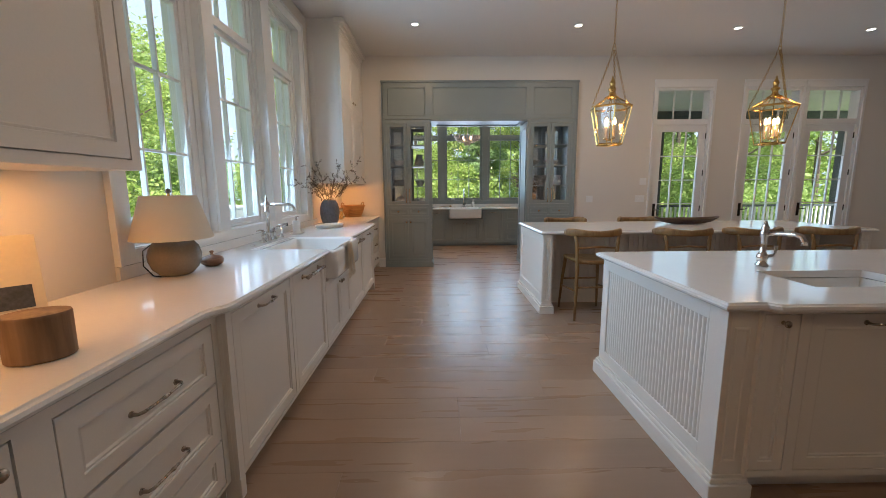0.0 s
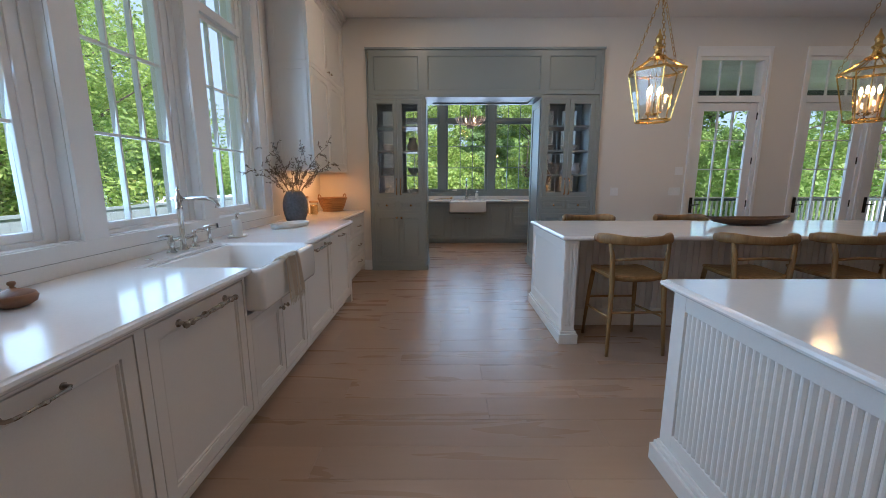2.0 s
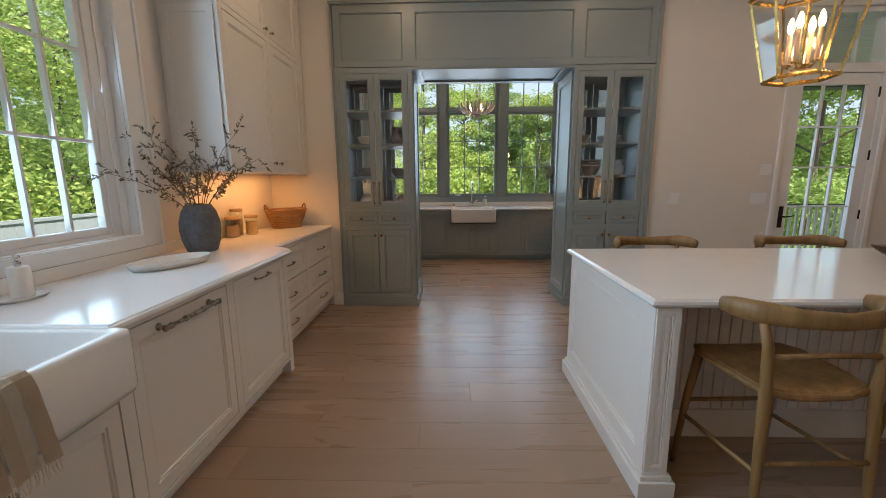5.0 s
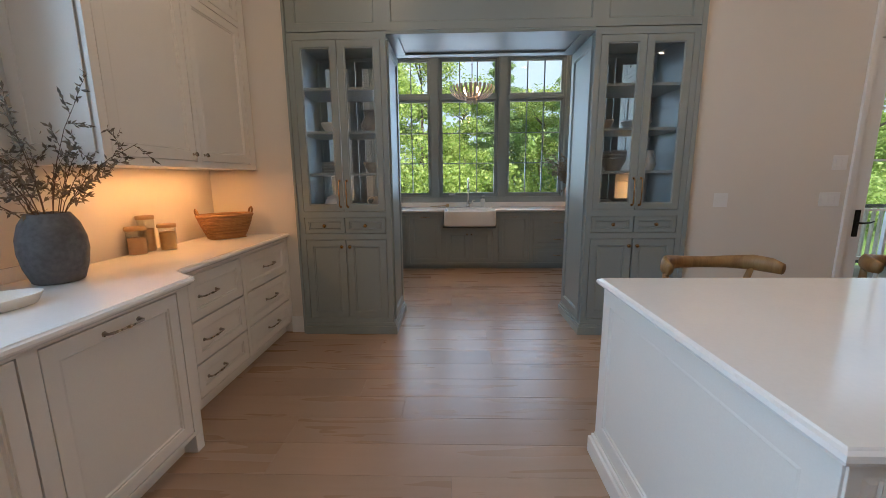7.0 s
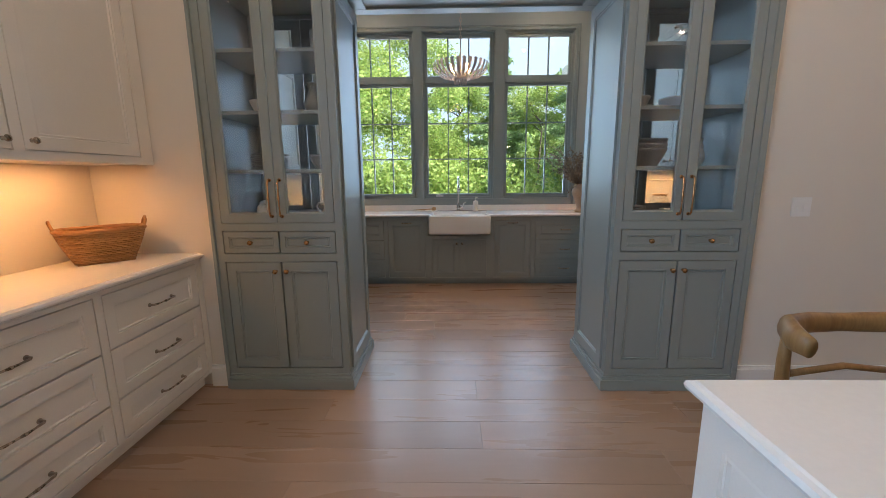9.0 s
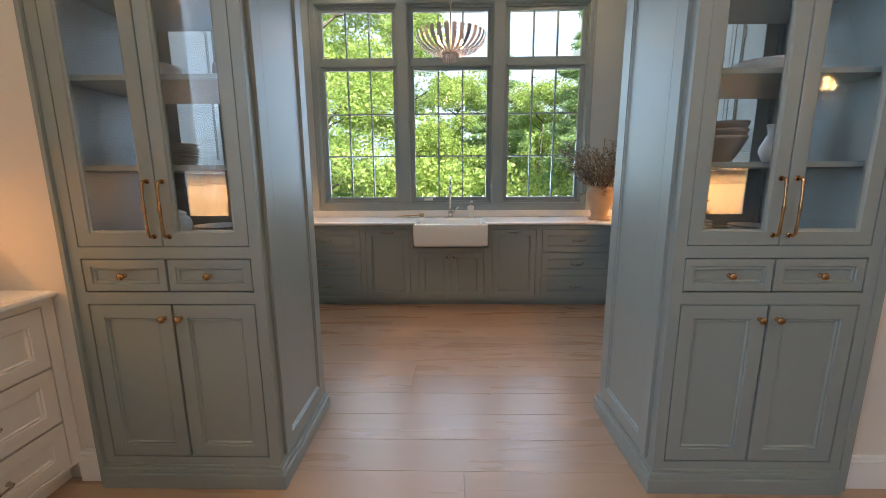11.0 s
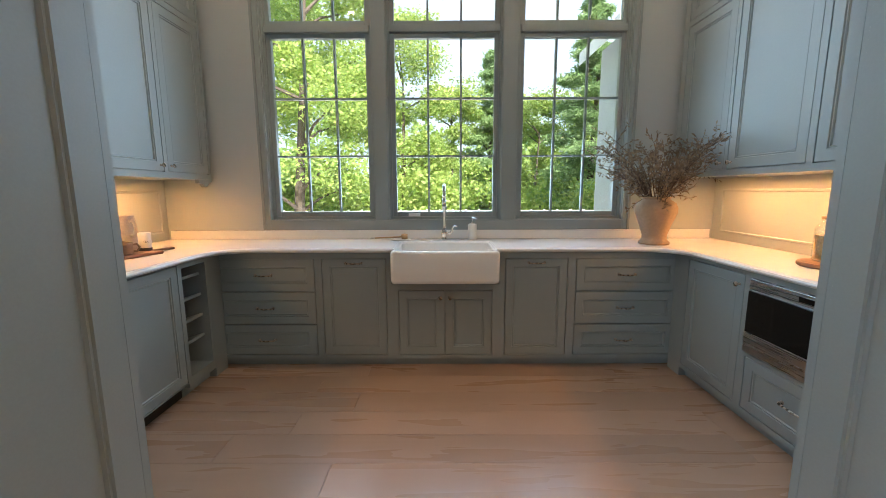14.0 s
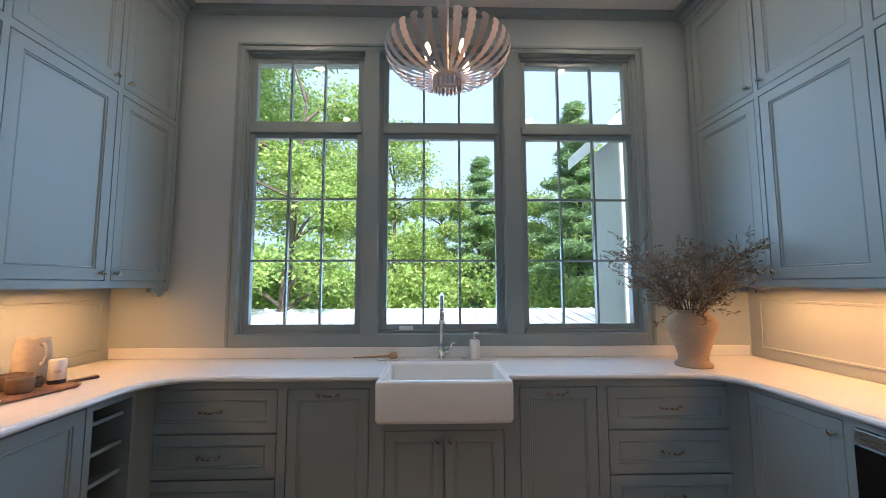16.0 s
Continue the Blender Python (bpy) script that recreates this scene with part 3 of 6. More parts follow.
base_cabinet(facing_east(FX, 2.61), 0.75, 0.78, M_WHITE, "white panelled pull-out cabinet with a nickel pull", [(0.045, 0.725, 0.12, 0.86, "door", "pull", (0.385, 0.815))], group=GK)
base_cabinet(facing_east(FX, 3.36), 0.72, 0.78, M_WHITE, "white panelled dishwasher with a long ringed pull", [(0.02, 0.70, 0.12, 0.86, "door", "appliance", (0.36, 0.815))], group=GK)
base_cabinet(facing_east(FX, 4.08), 0.89, 0.30, M_WHITE, "white sink base cabinet with two panelled doors", [(0.03, 0.445, 0.12, 0.62, "door", "knob", (0.41, 0.565)), (0.445, 0.86, 0.12, 0.62, "door", "knob", (0.48, 0.565))], z1=0.655, group=GK)
base_cabinet(facing_east(FX, 4.97), 0.72, 0.78, M_WHITE, "white panelled dishwasher with a long ringed pull", [(0.03, 0.69, 0.12, 0.86, "door", "appliance", (0.36, 0.815))], group=GK)
base_cabinet(facing_east(FX, 5.69), 0.73, 0.78, M_WHITE, "white panelled pull-out cabinet with a nickel pull", [(0.03, 0.67, 0.12, 0.86, "door", "pull", (0.35, 0.815))], group=GK)
base_cabinet(facing_east(RX, 6.42), 0.825, 0.62, M_WHITE, "white painted three-drawer base cabinet with nickel pulls", three_drawers(0.825, 0.24, 0.02, (0.115, 0.325, 0.583, 0.855)), group=GK)
base_cabinet(facing_east(RX, 7.245), 0.75, 0.62, M_WHITE, "white painted three-drawer base cabinet with nickel pulls", three_drawers(0.75, 0.02, 0.05, (0.115, 0.325, 0.583, 0.855)), group=GK)
# furniture feet at the ends of the deeper section
structure("cabinet_feet", boxes((-0.70, -0.628, 2.612, 2.655, 0.0, 0.099), (-0.70, -0.628, 6.362, 6.418, 0.0, 0.099), bev=0.004), M_WHITE, "white square furniture feet of the cabinets")

SINK_A, SINK_B = 4.12, 4.91
BX, NXE, RXE = -0.592, -0.645, -0.762


def ogee(xa, ya, xb, yb, n=6):
    """The curved step of a worktop's front edge."""
    out = []
    for k in range(1, n):
        t = k / n
        out.append((xa + (xb - xa) * (3 * t * t - 2 * t ** 3), ya + (yb - ya) * t))
    return out


top = slab([(-1.42, 0.40), (NXE, 0.40), (NXE, 2.50), *ogee(NXE, 2.50, BX, 2.62), (BX, 2.62), (BX, SINK_A - 0.02), (BX - 0.012, SINK_A), (-1.20, SINK_A), (-1.20, SINK_B), (BX - 0.012, SINK_B), (BX, SINK_B + 0.02), (BX, 6.44),
            *ogee(BX, 6.44, RXE, 6.60), (RXE, 6.60), (RXE, 7.998), (-1.42, 7.998)], 0.915, 0.038)
tagged(part("worktop", top, M_QUARTZ), "long white quartz worktop with a moulded edge under the windows", "worktop")
tagged(part("backsplash", boxes((-1.42, -1.397, 3.05, 6.50, 0.916, 0.985), bev=0.002), M_QUARTZ), "low white quartz upstand behind the worktop", "backsplash")


def apron_sink(m, w, d, h, label):
    """A farmhouse sink: thick rounded walls round a deep basin, apron towards -y, rim at z = 0."""
    s = thing("farmhouse_sink", m, label, "sink")
    bm = bmesh.new()
    o, t = 0.02, 0.032

    def rr(x0, x1, y0, y1, r, z):
        out = []
        for cx, cy, a0 in ((x1 - r, y0 + r, -90), (x1 - r, y1 - r, 0), (x0 + r, y1 - r, 90), (x0 + r, y0 + r, 180)):
            for k in range(5):
                a = radians(a0 + 90 * k / 4)
                out.append(bm.verts.new((cx + r * math.cos(a), cy + r * math.sin(a), z)))
        return out
    rings = [rr(0.03, w - 0.03, 0.03, d, 0.02, -h), rr(0.008, w - 0.008, 0.008, d, 0.025, -h + 0.008), rr(0, w, 0, d, 0.03, -h + 0.03), rr(0, w, 0, d, 0.03, -0.018), rr(0.005, w - 0.005, 0.005, d, 0.028, -0.005), rr(0.016, w - 0.016, 0.016, d, 0.025, 0),
             rr(t, w - t, t + 0.005, d - t, 0.03, 0), rr(t + 0.008, w - t - 0.008, t + 0.013, d - t - 0.008, 0.035, -0.01), rr(t + 0.014, w - t - 0.014, t + 0.02, d - t - 0.014, 0.05, -h + 0.06), rr(t + 0.05, w - t - 0.05, t + 0.06, d - t - 0.05, 0.05, -h + 0.025)]
    for a, b in zip(rings, rings[1:]):
        for k in range(20):
            bm.faces.new((a[k], a[(k + 1) % 20], b[(k + 1) % 20], b[k]))
    bm.faces.new(rings[0][::-1])
    bm.faces.new(rings[-1])
    part("basin", bm, M_CERAMIC, s, "", True)
    part("drain", lathe([(0, -h + 0.026), (0.03, -h + 0.026), (0.042, -h + 0.03), (0.045, -h + 0.0255)], 18, None, (w / 2, d * 0.55)), M_CHROME, s, "chrome drain", True)
    return s


apron_sink(pose(-0.535, 4.09, 0.905, 0, 0, 90), 0.85, 0.64, 0.235, "white fireclay farmhouse sink with a rounded apron front")


# white wall cabinets
def wall_cabinet(m, w, depth, z0, z1, material, label, doors, group, crown=True, mid=2.58, end=0, strip=True):
    """doors: spans (x0, x1, knob side)."""
    c = thing("wall_cabinet", m, label, "cabinet", group)
    holes = []
    for x0, x1, side in doors:
        holes += [(x0, x1, z0 + 0.04, mid - 0.02), (x0, x1, mid + 0.02, z1 - 0.17)]
    carcass(c, w, depth, z0, z1, material, holes)
    for x0, x1, side in doors:
        kx = x1 - 0.035 if side > 0 else x0 + 0.035
        front("door", c, x0, x1, z0 + 0.04, mid - 0.02, material, 0.06, "knob", (kx, z0 + 0.085))
        front("door", c, x0, x1, mid + 0.02, z1 - 0.17, material, 0.06, "knob", (kx, mid + 0.065))
    if crown:
        part("crown", boxes((-0.02, w, -0.03, 0.05, z1 - 0.10, z1 - 0.05), (-0.055, w, -0.075, 0.05, z1 - 0.05, z1 - 0.002), (-0.008, w, -0.01, 0.05, z1 - 0.14, z1 - 0.10), bev=0.006), material, c)
    return c


UX = -1.0
up = wall_cabinet(facing_east(UX, 6.50), 1.49, 0.42, 1.465, 3.555, M_WHITE, "tall white wall cabinet with panelled doors and a crown", [(0.05, 0.71, 1), (0.755, 1.40, -1)], "white wall cabinets")
sp = bmesh.new()
for za, zb in ((1.52, 2.56), (2.60, 3.36)):
    panel(0.36, zb - za, shaker(0.045), 0.004, sp, pose(0, 0, 0, 0, 0, -90) @ pose(-0.39, -0.012, za))
part("side_panel", sp, M_WHITE, up)
wall_cabinet(facing_east(UX, 0.75), 2.0, 0.42, 1.465, 3.555, M_WHITE, "tall white wall cabinet with panelled doors and a crown", [(0.05, 0.65, 1), (0.69, 1.27, 1), (1.31, 1.95, -1)], "white wall cabinets")


# ---- the blue-grey cabinet wall round the pantry opening ----
def display_cabinet(x0, w, label, inner):
    """A full-height cabinet open to view from both sides: glazed doors above, drawers, doors below. inner: +1 if the passage lies at its right."""
    c = thing("display_cabinet", pose(x0, 7.96, 0), label, "cabinet", "blue-grey cabinets")
    D = 0.64
    t = 0.025
    s = 0.045
    for q in ((0, t, 0.024, D - 0.024, 0.1, 2.535), (w - t, w, 0.024, D - 0.024, 0.1, 2.535)):
        part("side", boxes(q), M_BLUE, c)
    part("top", boxes((t, w - t, 0.024, D - 0.024, 2.51, 2.535)), M_BLUE, c)
    part("body", boxes((t, w - t, 0.024, D - 0.024, 0.1, 1.093)), M_BLUE, c)
    for y0, y1 in ((0, 0.023), (D - 0.023, D)):
        for a, b in ((0, s), (w - s, w)):
            part("stile", boxes((a, b, y0, y1, 0.1, 2.535)), M_BLUE, c)
        for a, b in ((0.1, 0.141), (0.862, 0.912), (1.056, 1.104), (2.482, 2.535)):
            part("rail", boxes((s, w - s, y0, y1, a, b)), M_BLUE, c)
    m = w / 2
    for a, b, kx, side in ((s, m, m - 0.035, 1), (m, w - s, m + 0.035, -1)):
        front("door", c, a, b, 0.141, 0.862, M_BLUE, 0.055, "brass", (kx, 0.80), "door")
        front("drawer", c, a, b, 0.912, 1.056, M_BLUE, 0.03, "brass", ((a + b) / 2, 0.984), "drawer")
        for y, flip in ((0.001, 0), (D - 0.001, 1)):
            gw, gh = b - a - 0.006, 2.482 - 1.104 - 0.006
            d = part("glazed_door", ring_frame(gw, gh, [(0, 0.0015), (0.0015, 0), (0.052, 0), (0.056, 0.006), (0.063, 0.008)], 0.019), M_BLUE, c)
            d.matrix_local = pose(b - 0.003, y, 1.107, 0, 0, 180) if flip else pose(a + 0.003, y, 1.107)
            g = part("glass", boxes((0.058, gw - 0.058, 0.010, 0.014, 0.058, gh - 0.058)), M_GLASS, d)
            g.visible_shadow = False
            fitting(PULL_BRASS, "handle", d, (gw - 0.028 if side > 0 else 0.028) if not flip else (0.028 if side > 0 else gw - 0.028), 0.15, 0, 90)
    for z in (1.42, 1.77, 2.12):
        part("shelf", boxes((t + 0.002, w - t - 0.002, 0.06, D - 0.06, z - 0.011, z + 0.011), bev=0.002), M_BLUE, c)
    # base moulding on the front and the passage side
    b0, b1 = (-0.0, 0.03) if inner > 0 else (-0.03, 0.0)
    part("base_moulding", boxes((b0, w + b1, -0.028, D, 0, 0.07), (b0 * 0.6, w + b1 * 0.6, -0.017, D, 0.07, 0.092), (b0 * 0.25, w + b1 * 0.25, -0.008, D, 0.092, 0.105), bev=0.004), M_BLUE, c)
    sp = panel(D - 0.10, 2.535 - 0.17, shaker(0.07), 0.016)
    e = part("side_panel", sp, M_BLUE, c)
    e.matrix_local = pose(w + 0.015, 0.05, 0.12, 0, 0, 90) if inner > 0 else pose(-0.015, D - 0.05, 0.12, 0, 0, -90)
    return c


CL0, CLW, CR0, CRW = -0.65, 0.80, 1.812, 0.808
display_cabinet(CL0, CLW, "blue-grey display cabinet with glazed doors over drawers", 1)
display_cabinet(CR0, CRW, "blue-grey display cabinet with glazed doors over drawers", -1)
hd = thing("cabinet_header", pose(0, 7.96, 0), "blue-grey panelled header bridging the two display cabinets", "cabinet", "blue-grey cabinets")
part("body", boxes((-0.645, 2.62, 0.022, 0.64, 2.542, 3.135)), M_BLUE, hd)
hb = boxes((-0.645, 2.62, 0, 0.021, 2.542, 2.60), (-0.645, 2.62, 0, 0.021, 3.055, 3.135), (-0.645, -0.575, 0, 0.021, 2.60, 3.055), (0.06, 0.19, 0, 0.021, 2.60, 3.055), (1.78, 1.905, 0, 0.021, 2.60, 3.055), (2.55, 2.62, 0, 0.021, 2.60, 3.055))
part("face_frame", hb, M_BLUE, hd)
for a, b in ((-0.575, 0.06), (0.19, 1.78), (1.905, 2.55)):
    p = part("panel", panel(b - a, 0.455, [(0, 0.006), (0.006, 0.003), (0.012, 0.012)], 0.018), M_BLUE, hd)
    p.matrix_local = pose(a, 0.002, 2.60)
part("soffit", boxes((0.151, 1.811, 0.001, 0.64, 2.527, 2.541), (0.151, 1.811, 0.001, 0.09, 2.512, 2.526), (0.151, 1.811, 0.55, 0.64, 2.512, 2.526), (0.151, 0.245, 0.091, 0.549, 2.512, 2.526), (1.717, 1.811, 0.091, 0.549, 2.512, 2.526), bev=0.002), M_BLUE, hd)
structure("cabinet_trim", boxes((-0.672, -0.652, 7.945, 7.999, 0, 3.136), (2.622, 2.66, 7.955, 7.999, 0, 3.136), (-0.68, 2.67, 7.94, 7.999, 3.136, 3.165), bev=0.003), M_BLUE, "blue-grey trim round the cabinet wall")


# ---- islands ----
def plinth_moulding(bm, x0, x1, y0, y1):
    add_box(bm, x0 - 0.03, x1 + 0.03, y0 - 0.03, y1 + 0.03, 0, 0.085, 0.004)
    add_box(bm, x0 - 0.018, x1 + 0.018, y0 - 0.018, y1 + 0.018, 0.085, 0.108, 0.004)
    add_box(bm, x0 - 0.008, x1 + 0.008, y0 - 0.008, y1 + 0.008, 0.108, 0.122, 0.003)


i1 = thing("prep_island", pose(0, 0, 0), "white painted island with a reeded end panel", "kitchen island")
IX, IY0, IY1 = 1.464, 2.575, 3.815
part("body", boxes((IX + 0.02, 1.98, IY0 + 0.024, IY1 - 0.02, 0.12, 0.876), (2.66, 3.90, IY0 + 0.024, IY1 - 0.02, 0.12, 0.876), (1.98, 2.66, IY0 + 0.024, 2.76, 0.12, 0.876), (1.98, 2.66, 3.16, IY1 - 0.02, 0.12, 0.876), (1.98, 2.66, 2.76, 3.16, 0.12, 0.60)), M_WHITE, i1)
fr = boxes((IX, IX + 0.021, IY0, IY0 + 0.11, 0.12, 0.876), (IX, IX + 0.021, IY1 - 0.09, IY1, 0.12, 0.876), (IX, IX + 0.021, IY0 + 0.11, IY1 - 0.09, 0.80, 0.876), (IX, IX + 0.021, IY0 + 0.11, IY1 - 0.09, 0.12, 0.20), bev=0.002)
part("end_frame", fr, M_WHITE, i1)
nr = 34
wv = (IY1 - IY0 - 0.204) / nr
reed = link_mesh("reed", extrude_outline([(0.02, -wv / 2), (0.013, -wv * 0.42), (0.006, -wv * 0.2), (0.0045, 0), (0.006, wv * 0.2), (0.013, wv * 0.42), (0.02, wv / 2)], 0.20, 0.80), M_WHITE)
for k in range(nr):
    r = part("reed", reed, None, i1)
    r.matrix_local = pose(IX, IY0 + 0.112 + wv * (k + 0.5), 0)
bmm = bmesh.new()
plinth_moulding(bmm, IX, 1.595, IY0, IY1)
part("base_moulding", bmm, M_WHITE, i1)
part("corner_post", boxes((IX + 0.021, 1.592, IY0, IY0 + 0.023, 0.12, 0.876)), M_WHITE, i1)
cp = part("post_panel", panel(0.068, 0.62, [(0, 0.003), (0.004, 0), (0.010, 0.0), (0.014, 0.004), (0.02, 0.004)], 0.006), M_WHITE, i1)
cp.matrix_local = pose(IX + 0.03, IY0 - 0.005, 0.18)
FRONT1 = IY0 - 0.02
f1 = part("face", boxes((1.592, 1.60, FRONT1, IY0 + 0.024, 0.12, 0.876), (1.60, 3.90, FRONT1, IY0 + 0.024, 0.862, 0.876), (1.60, 3.90, FRONT1, IY0 + 0.024, 0.12, 0.15), (1.755, 1.80, FRONT1, IY0 + 0.024, 0.15, 0.862), (2.42, 2.465, FRONT1, IY0 + 0.024, 0.15, 0.862), (3.09, 3.135, FRONT1, IY0 + 0.024, 0.15, 0.862)), M_WHITE, i1)
for a, b, kind, at in ((1.60, 1.755, "knob", (1.68, 0.825)), (1.80, 2.42, "pull", (2.11, 0.822)), (2.465, 3.09, "pull", (2.78, 0.822)), (3.135, 3.88, "pull", (3.5, 0.822))):
    g = 0.003
    d = part("door", panel(b - a - 2 * g, 0.706, shaker(0.04 if b - a < 0.2 else 0.055), 0.018), M_WHITE, i1)
    d.matrix_local = pose(a + g, FRONT1 + 0.001, 0.153)
    fitting(KNOB if kind == "knob" else PULL, "knob" if kind == "knob" else "handle", d, at[0] - a - g, at[1] - 0.153)
part("plinth", boxes((1.60, 3.88, IY0 + 0.08, IY1 - 0.03, 0, 0.119)), M_WHITE, i1)
ISX0, ISX1, ISY0, ISY1 = 2.02, 2.62, 2.78, 3.14
# worktop in one piece, with a cut-out for the small sink
bm = bmesh.new()
outer = [(1.419, 2.53), (1.59, 2.53), (1.605, 2.512), (1.62, 2.50), (1.645, 2.497), (3.95, 2.497), (3.95, 3.863), (1.419, 3.863)]
tmp = slab(outer, 0.915, 0.038)
topf = max(tmp.faces, key=lambda f: f.calc_center_median().z * 10 + len(f.verts))
vs = list(topf.verts)
tmp.faces.remove(topf)
hole = [tmp.verts.new((x, y, 0.915)) for x, y in ((ISX0, ISY0), (ISX1, ISY0), (ISX1, ISY1), (ISX0, ISY1))]
holel = [tmp.verts.new((x, y, 0.877)) for x, y in ((ISX0, ISY0), (ISX1, ISY0), (ISX1, ISY1), (ISX0, ISY1))]
es = [tmp.edges.get((vs[k], vs[(k + 1) % len(vs)])) for k in range(len(vs))] + [tmp.edges.new((hole[k], hole[(k + 1) % 4])) for k in range(4)]
bmesh.ops.triangle_fill(tmp, use_beauty=True, edges=es)
for k in range(4):
    tmp.faces.new((hole[k], hole[(k + 1) % 4], holel[(k + 1) % 4], holel[k]))
botf = min(tmp.faces, key=lambda f: f.calc_center_median().z * 10 - len(f.verts))
if len(botf.verts) > 4:
    tmp.faces.remove(botf)
tagged(part("island_worktop", tmp, M_QUARTZ), "white quartz island worktop with a moulded edge", "worktop")
bs = bmesh.new()
ringsv = [[bs.verts.new((x, y, z)) for x, y in ((ISX0 - o, ISY0 - o), (ISX1 + o, ISY0 - o), (ISX1 + o, ISY1 + o), (ISX0 - o, ISY1 + o))] for o, z in ((0.02, 0.874), (-0.004, 0.874), (-0.01, 0.70), (-0.05, 0.675))]
for a, b in zip(ringsv, ringsv[1:]):
    for k in range(4):
        bs.faces.new((a[k], a[(k + 1) % 4], b[(k + 1) % 4], b[k]))
bs.faces.new(ringsv[-1])
tagged(part("prep_sink", bs, M_CERAMIC), "small white undermount sink in the island", "sink")

i2 = thing("dining_island", pose(0, 0, 0), "long white island with panelled ends and knee space", "kitchen island")
JX0, JX1, JY0, JY1 = 1.404, 5.00, 5.235, 6.39
part("body", boxes((1.52, 4.87, 5.68, 5.93, 0.0, 0.876)), M_WHITE, i2)
bead = link_mesh("bead_board", boxes((0, 0.052, 0, 0.011, 0.16, 0.876)), M_WHITE)
for k in range(57):
    for yy in (5.668, 5.931):
        b = part("bead_board", bead, None, i2)
        b.matrix_local = pose(1.562 + 0.058 * k, yy, 0)
part("skirting", boxes((1.56, 4.87, 5.655, 5.679, 0, 0.16), (1.56, 4.87, 5.931, 5.955, 0, 0.16)), M_WHITE, i2)
for x0, x1, side in ((JX0, JX0 + 0.10, -1), (JX1 - 0.115, JX1, 1)):
    part("end_wall", boxes((x0 + 0.006, x1 - 0.006, JY0 + 0.006, JY1 - 0.006, 0.1, 0.876)), M_WHITE, i2)
    ep = part("end_panel", panel(JY1 - JY0, 0.756, [(0, 0.001), (0.001, 0), (0.075, 0), (0.079, 0.006), (0.088, 0.004), (0.094, 0.010)], 0.012), M_WHITE, i2)
    ep.matrix_local = pose(x0 - 0.006, JY1, 0.12, 0, 0, -90) if side < 0 else pose(x1 + 0.006, JY0, 0.12, 0, 0, 90)
    for yy, rz, xx in ((JY0, 0, x0), (JY1, 180, x1)):
        pp = part("post_panel", panel(x1 - x0, 0.756, [(0, 0.001), (0.001, 0), (0.026, 0), (0.029, 0.004), (0.034, 0.001), (0.038, 0.006), (0.044, 0.002)], 0.012), M_WHITE, i2)
        pp.matrix_local = pose(xx, yy - (0.006 if rz == 0 else -0.006), 0.12, 0, 0, rz)
    bmm = bmesh.new()
    plinth_moulding(bmm, x0, x1, JY0, JY1)
    part("base_moulding", bmm, M_WHITE, i2)
tagged(part("island_worktop", slab([(1.37, 5.205), (5.05, 5.205), (5.05, 6.425), (1.37, 6.425)], 0.915, 0.038), M_QUARTZ), "long white quartz island worktop with a moulded edge", "worktop")


# ---- pantry cabinets ----
GP = "blue-grey pantry base cabinets"
PY = 10.505
base_cabinet(pose(-0.86, PY, 0), 0.86, 0.53, M_BLUE, "blue-grey three-drawer base cabinet with nickel pulls", [(0.063, 0.824, a, b, "drawer", "small", (0.445, (a + b) / 2)) for a, b in ((0.095, 0.335), (0.335, 0.585), (0.585, 0.835))], z0=0.065, toe=0.05, group=GP)
base_cabinet(pose(0.0, PY, 0), 0.52, 0.53, M_BLUE, "blue-grey base cabinet with one panelled door", [(0.015, 0.49, 0.095, 0.835, "door", "small", (0.25, 0.80))], z0=0.065, toe=0.05, group=GP)
base_cabinet(pose(0.52, PY, 0), 0.80, 0.53, M_BLUE, "blue-grey sink base cabinet with two panelled doors", [(0.055, 0.40, 0.095, 0.595, "door", "knob", (0.365, 0.54)), (0.40, 0.75, 0.095, 0.595, "door", "knob", (0.435, 0.54))], z0=0.065, z1=0.64, toe=0.05, group=GP)
base_cabinet(pose(1.32, PY, 0), 0.53, 0.53, M_BLUE, "blue-grey base cabinet with one panelled door", [(0.04, 0.50, 0.095, 0.835, "door", "small", (0.27, 0.80))], z0=0.065, toe=0.05, group=GP)
base_cabinet(pose(1.85, PY, 0), 0.86, 0.53, M_BLUE, "blue-grey three-drawer base cabinet with nickel pulls", [(0.028, 0.78, a, b, "drawer", "small", (0.404, (a + b) / 2)) for a, b in ((0.095, 0.335), (0.335, 0.585), (0.585, 0.835))], z0=0.065, toe=0.05, group=GP)
# left run: refrigerator pair and bottle cubby
fr = base_cabinet(facing_east(-0.73, 8.85), 0.60, 0.71, M_BLUE, "blue-grey panelled under-counter refrigerator with a long pull", [(0.01, 0.585, 0.10, 0.872, "door", "", None)], z0=0.095, group=GP)
fr2 = base_cabinet(facing_east(-0.73, 9.45), 0.61, 0.71, M_BLUE, "blue-grey panelled under-counter refrigerator with a long pull", [(0.012, 0.60, 0.10, 0.872, "door", "", None)], z0=0.095, group=GP)


def long_pull():
    bm = bmesh.new()
    pts = [(0, 0, 0), (0, -0.04, 0), (0, -0.055, 0.02), (0, -0.058, 0.10), (0, -0.058, 0.19), (0, -0.058, 0.28), (0, -0.055, 0.36), (0, -0.04, 0.38), (0, 0, 0.38)]
    tube(pts, [0.011, 0.008, 0.010, 0.0085, 0.012, 0.0085, 0.010, 0.008, 0.011], 10, bm)
    for z in (0.11, 0.27):
        tube([(0, -0.058, z - 0.006), (0, -0.058, z + 0.006)], 0.0135, 10, bm)
    return link_mesh("appliance_pull", bm, M_PULL, True)


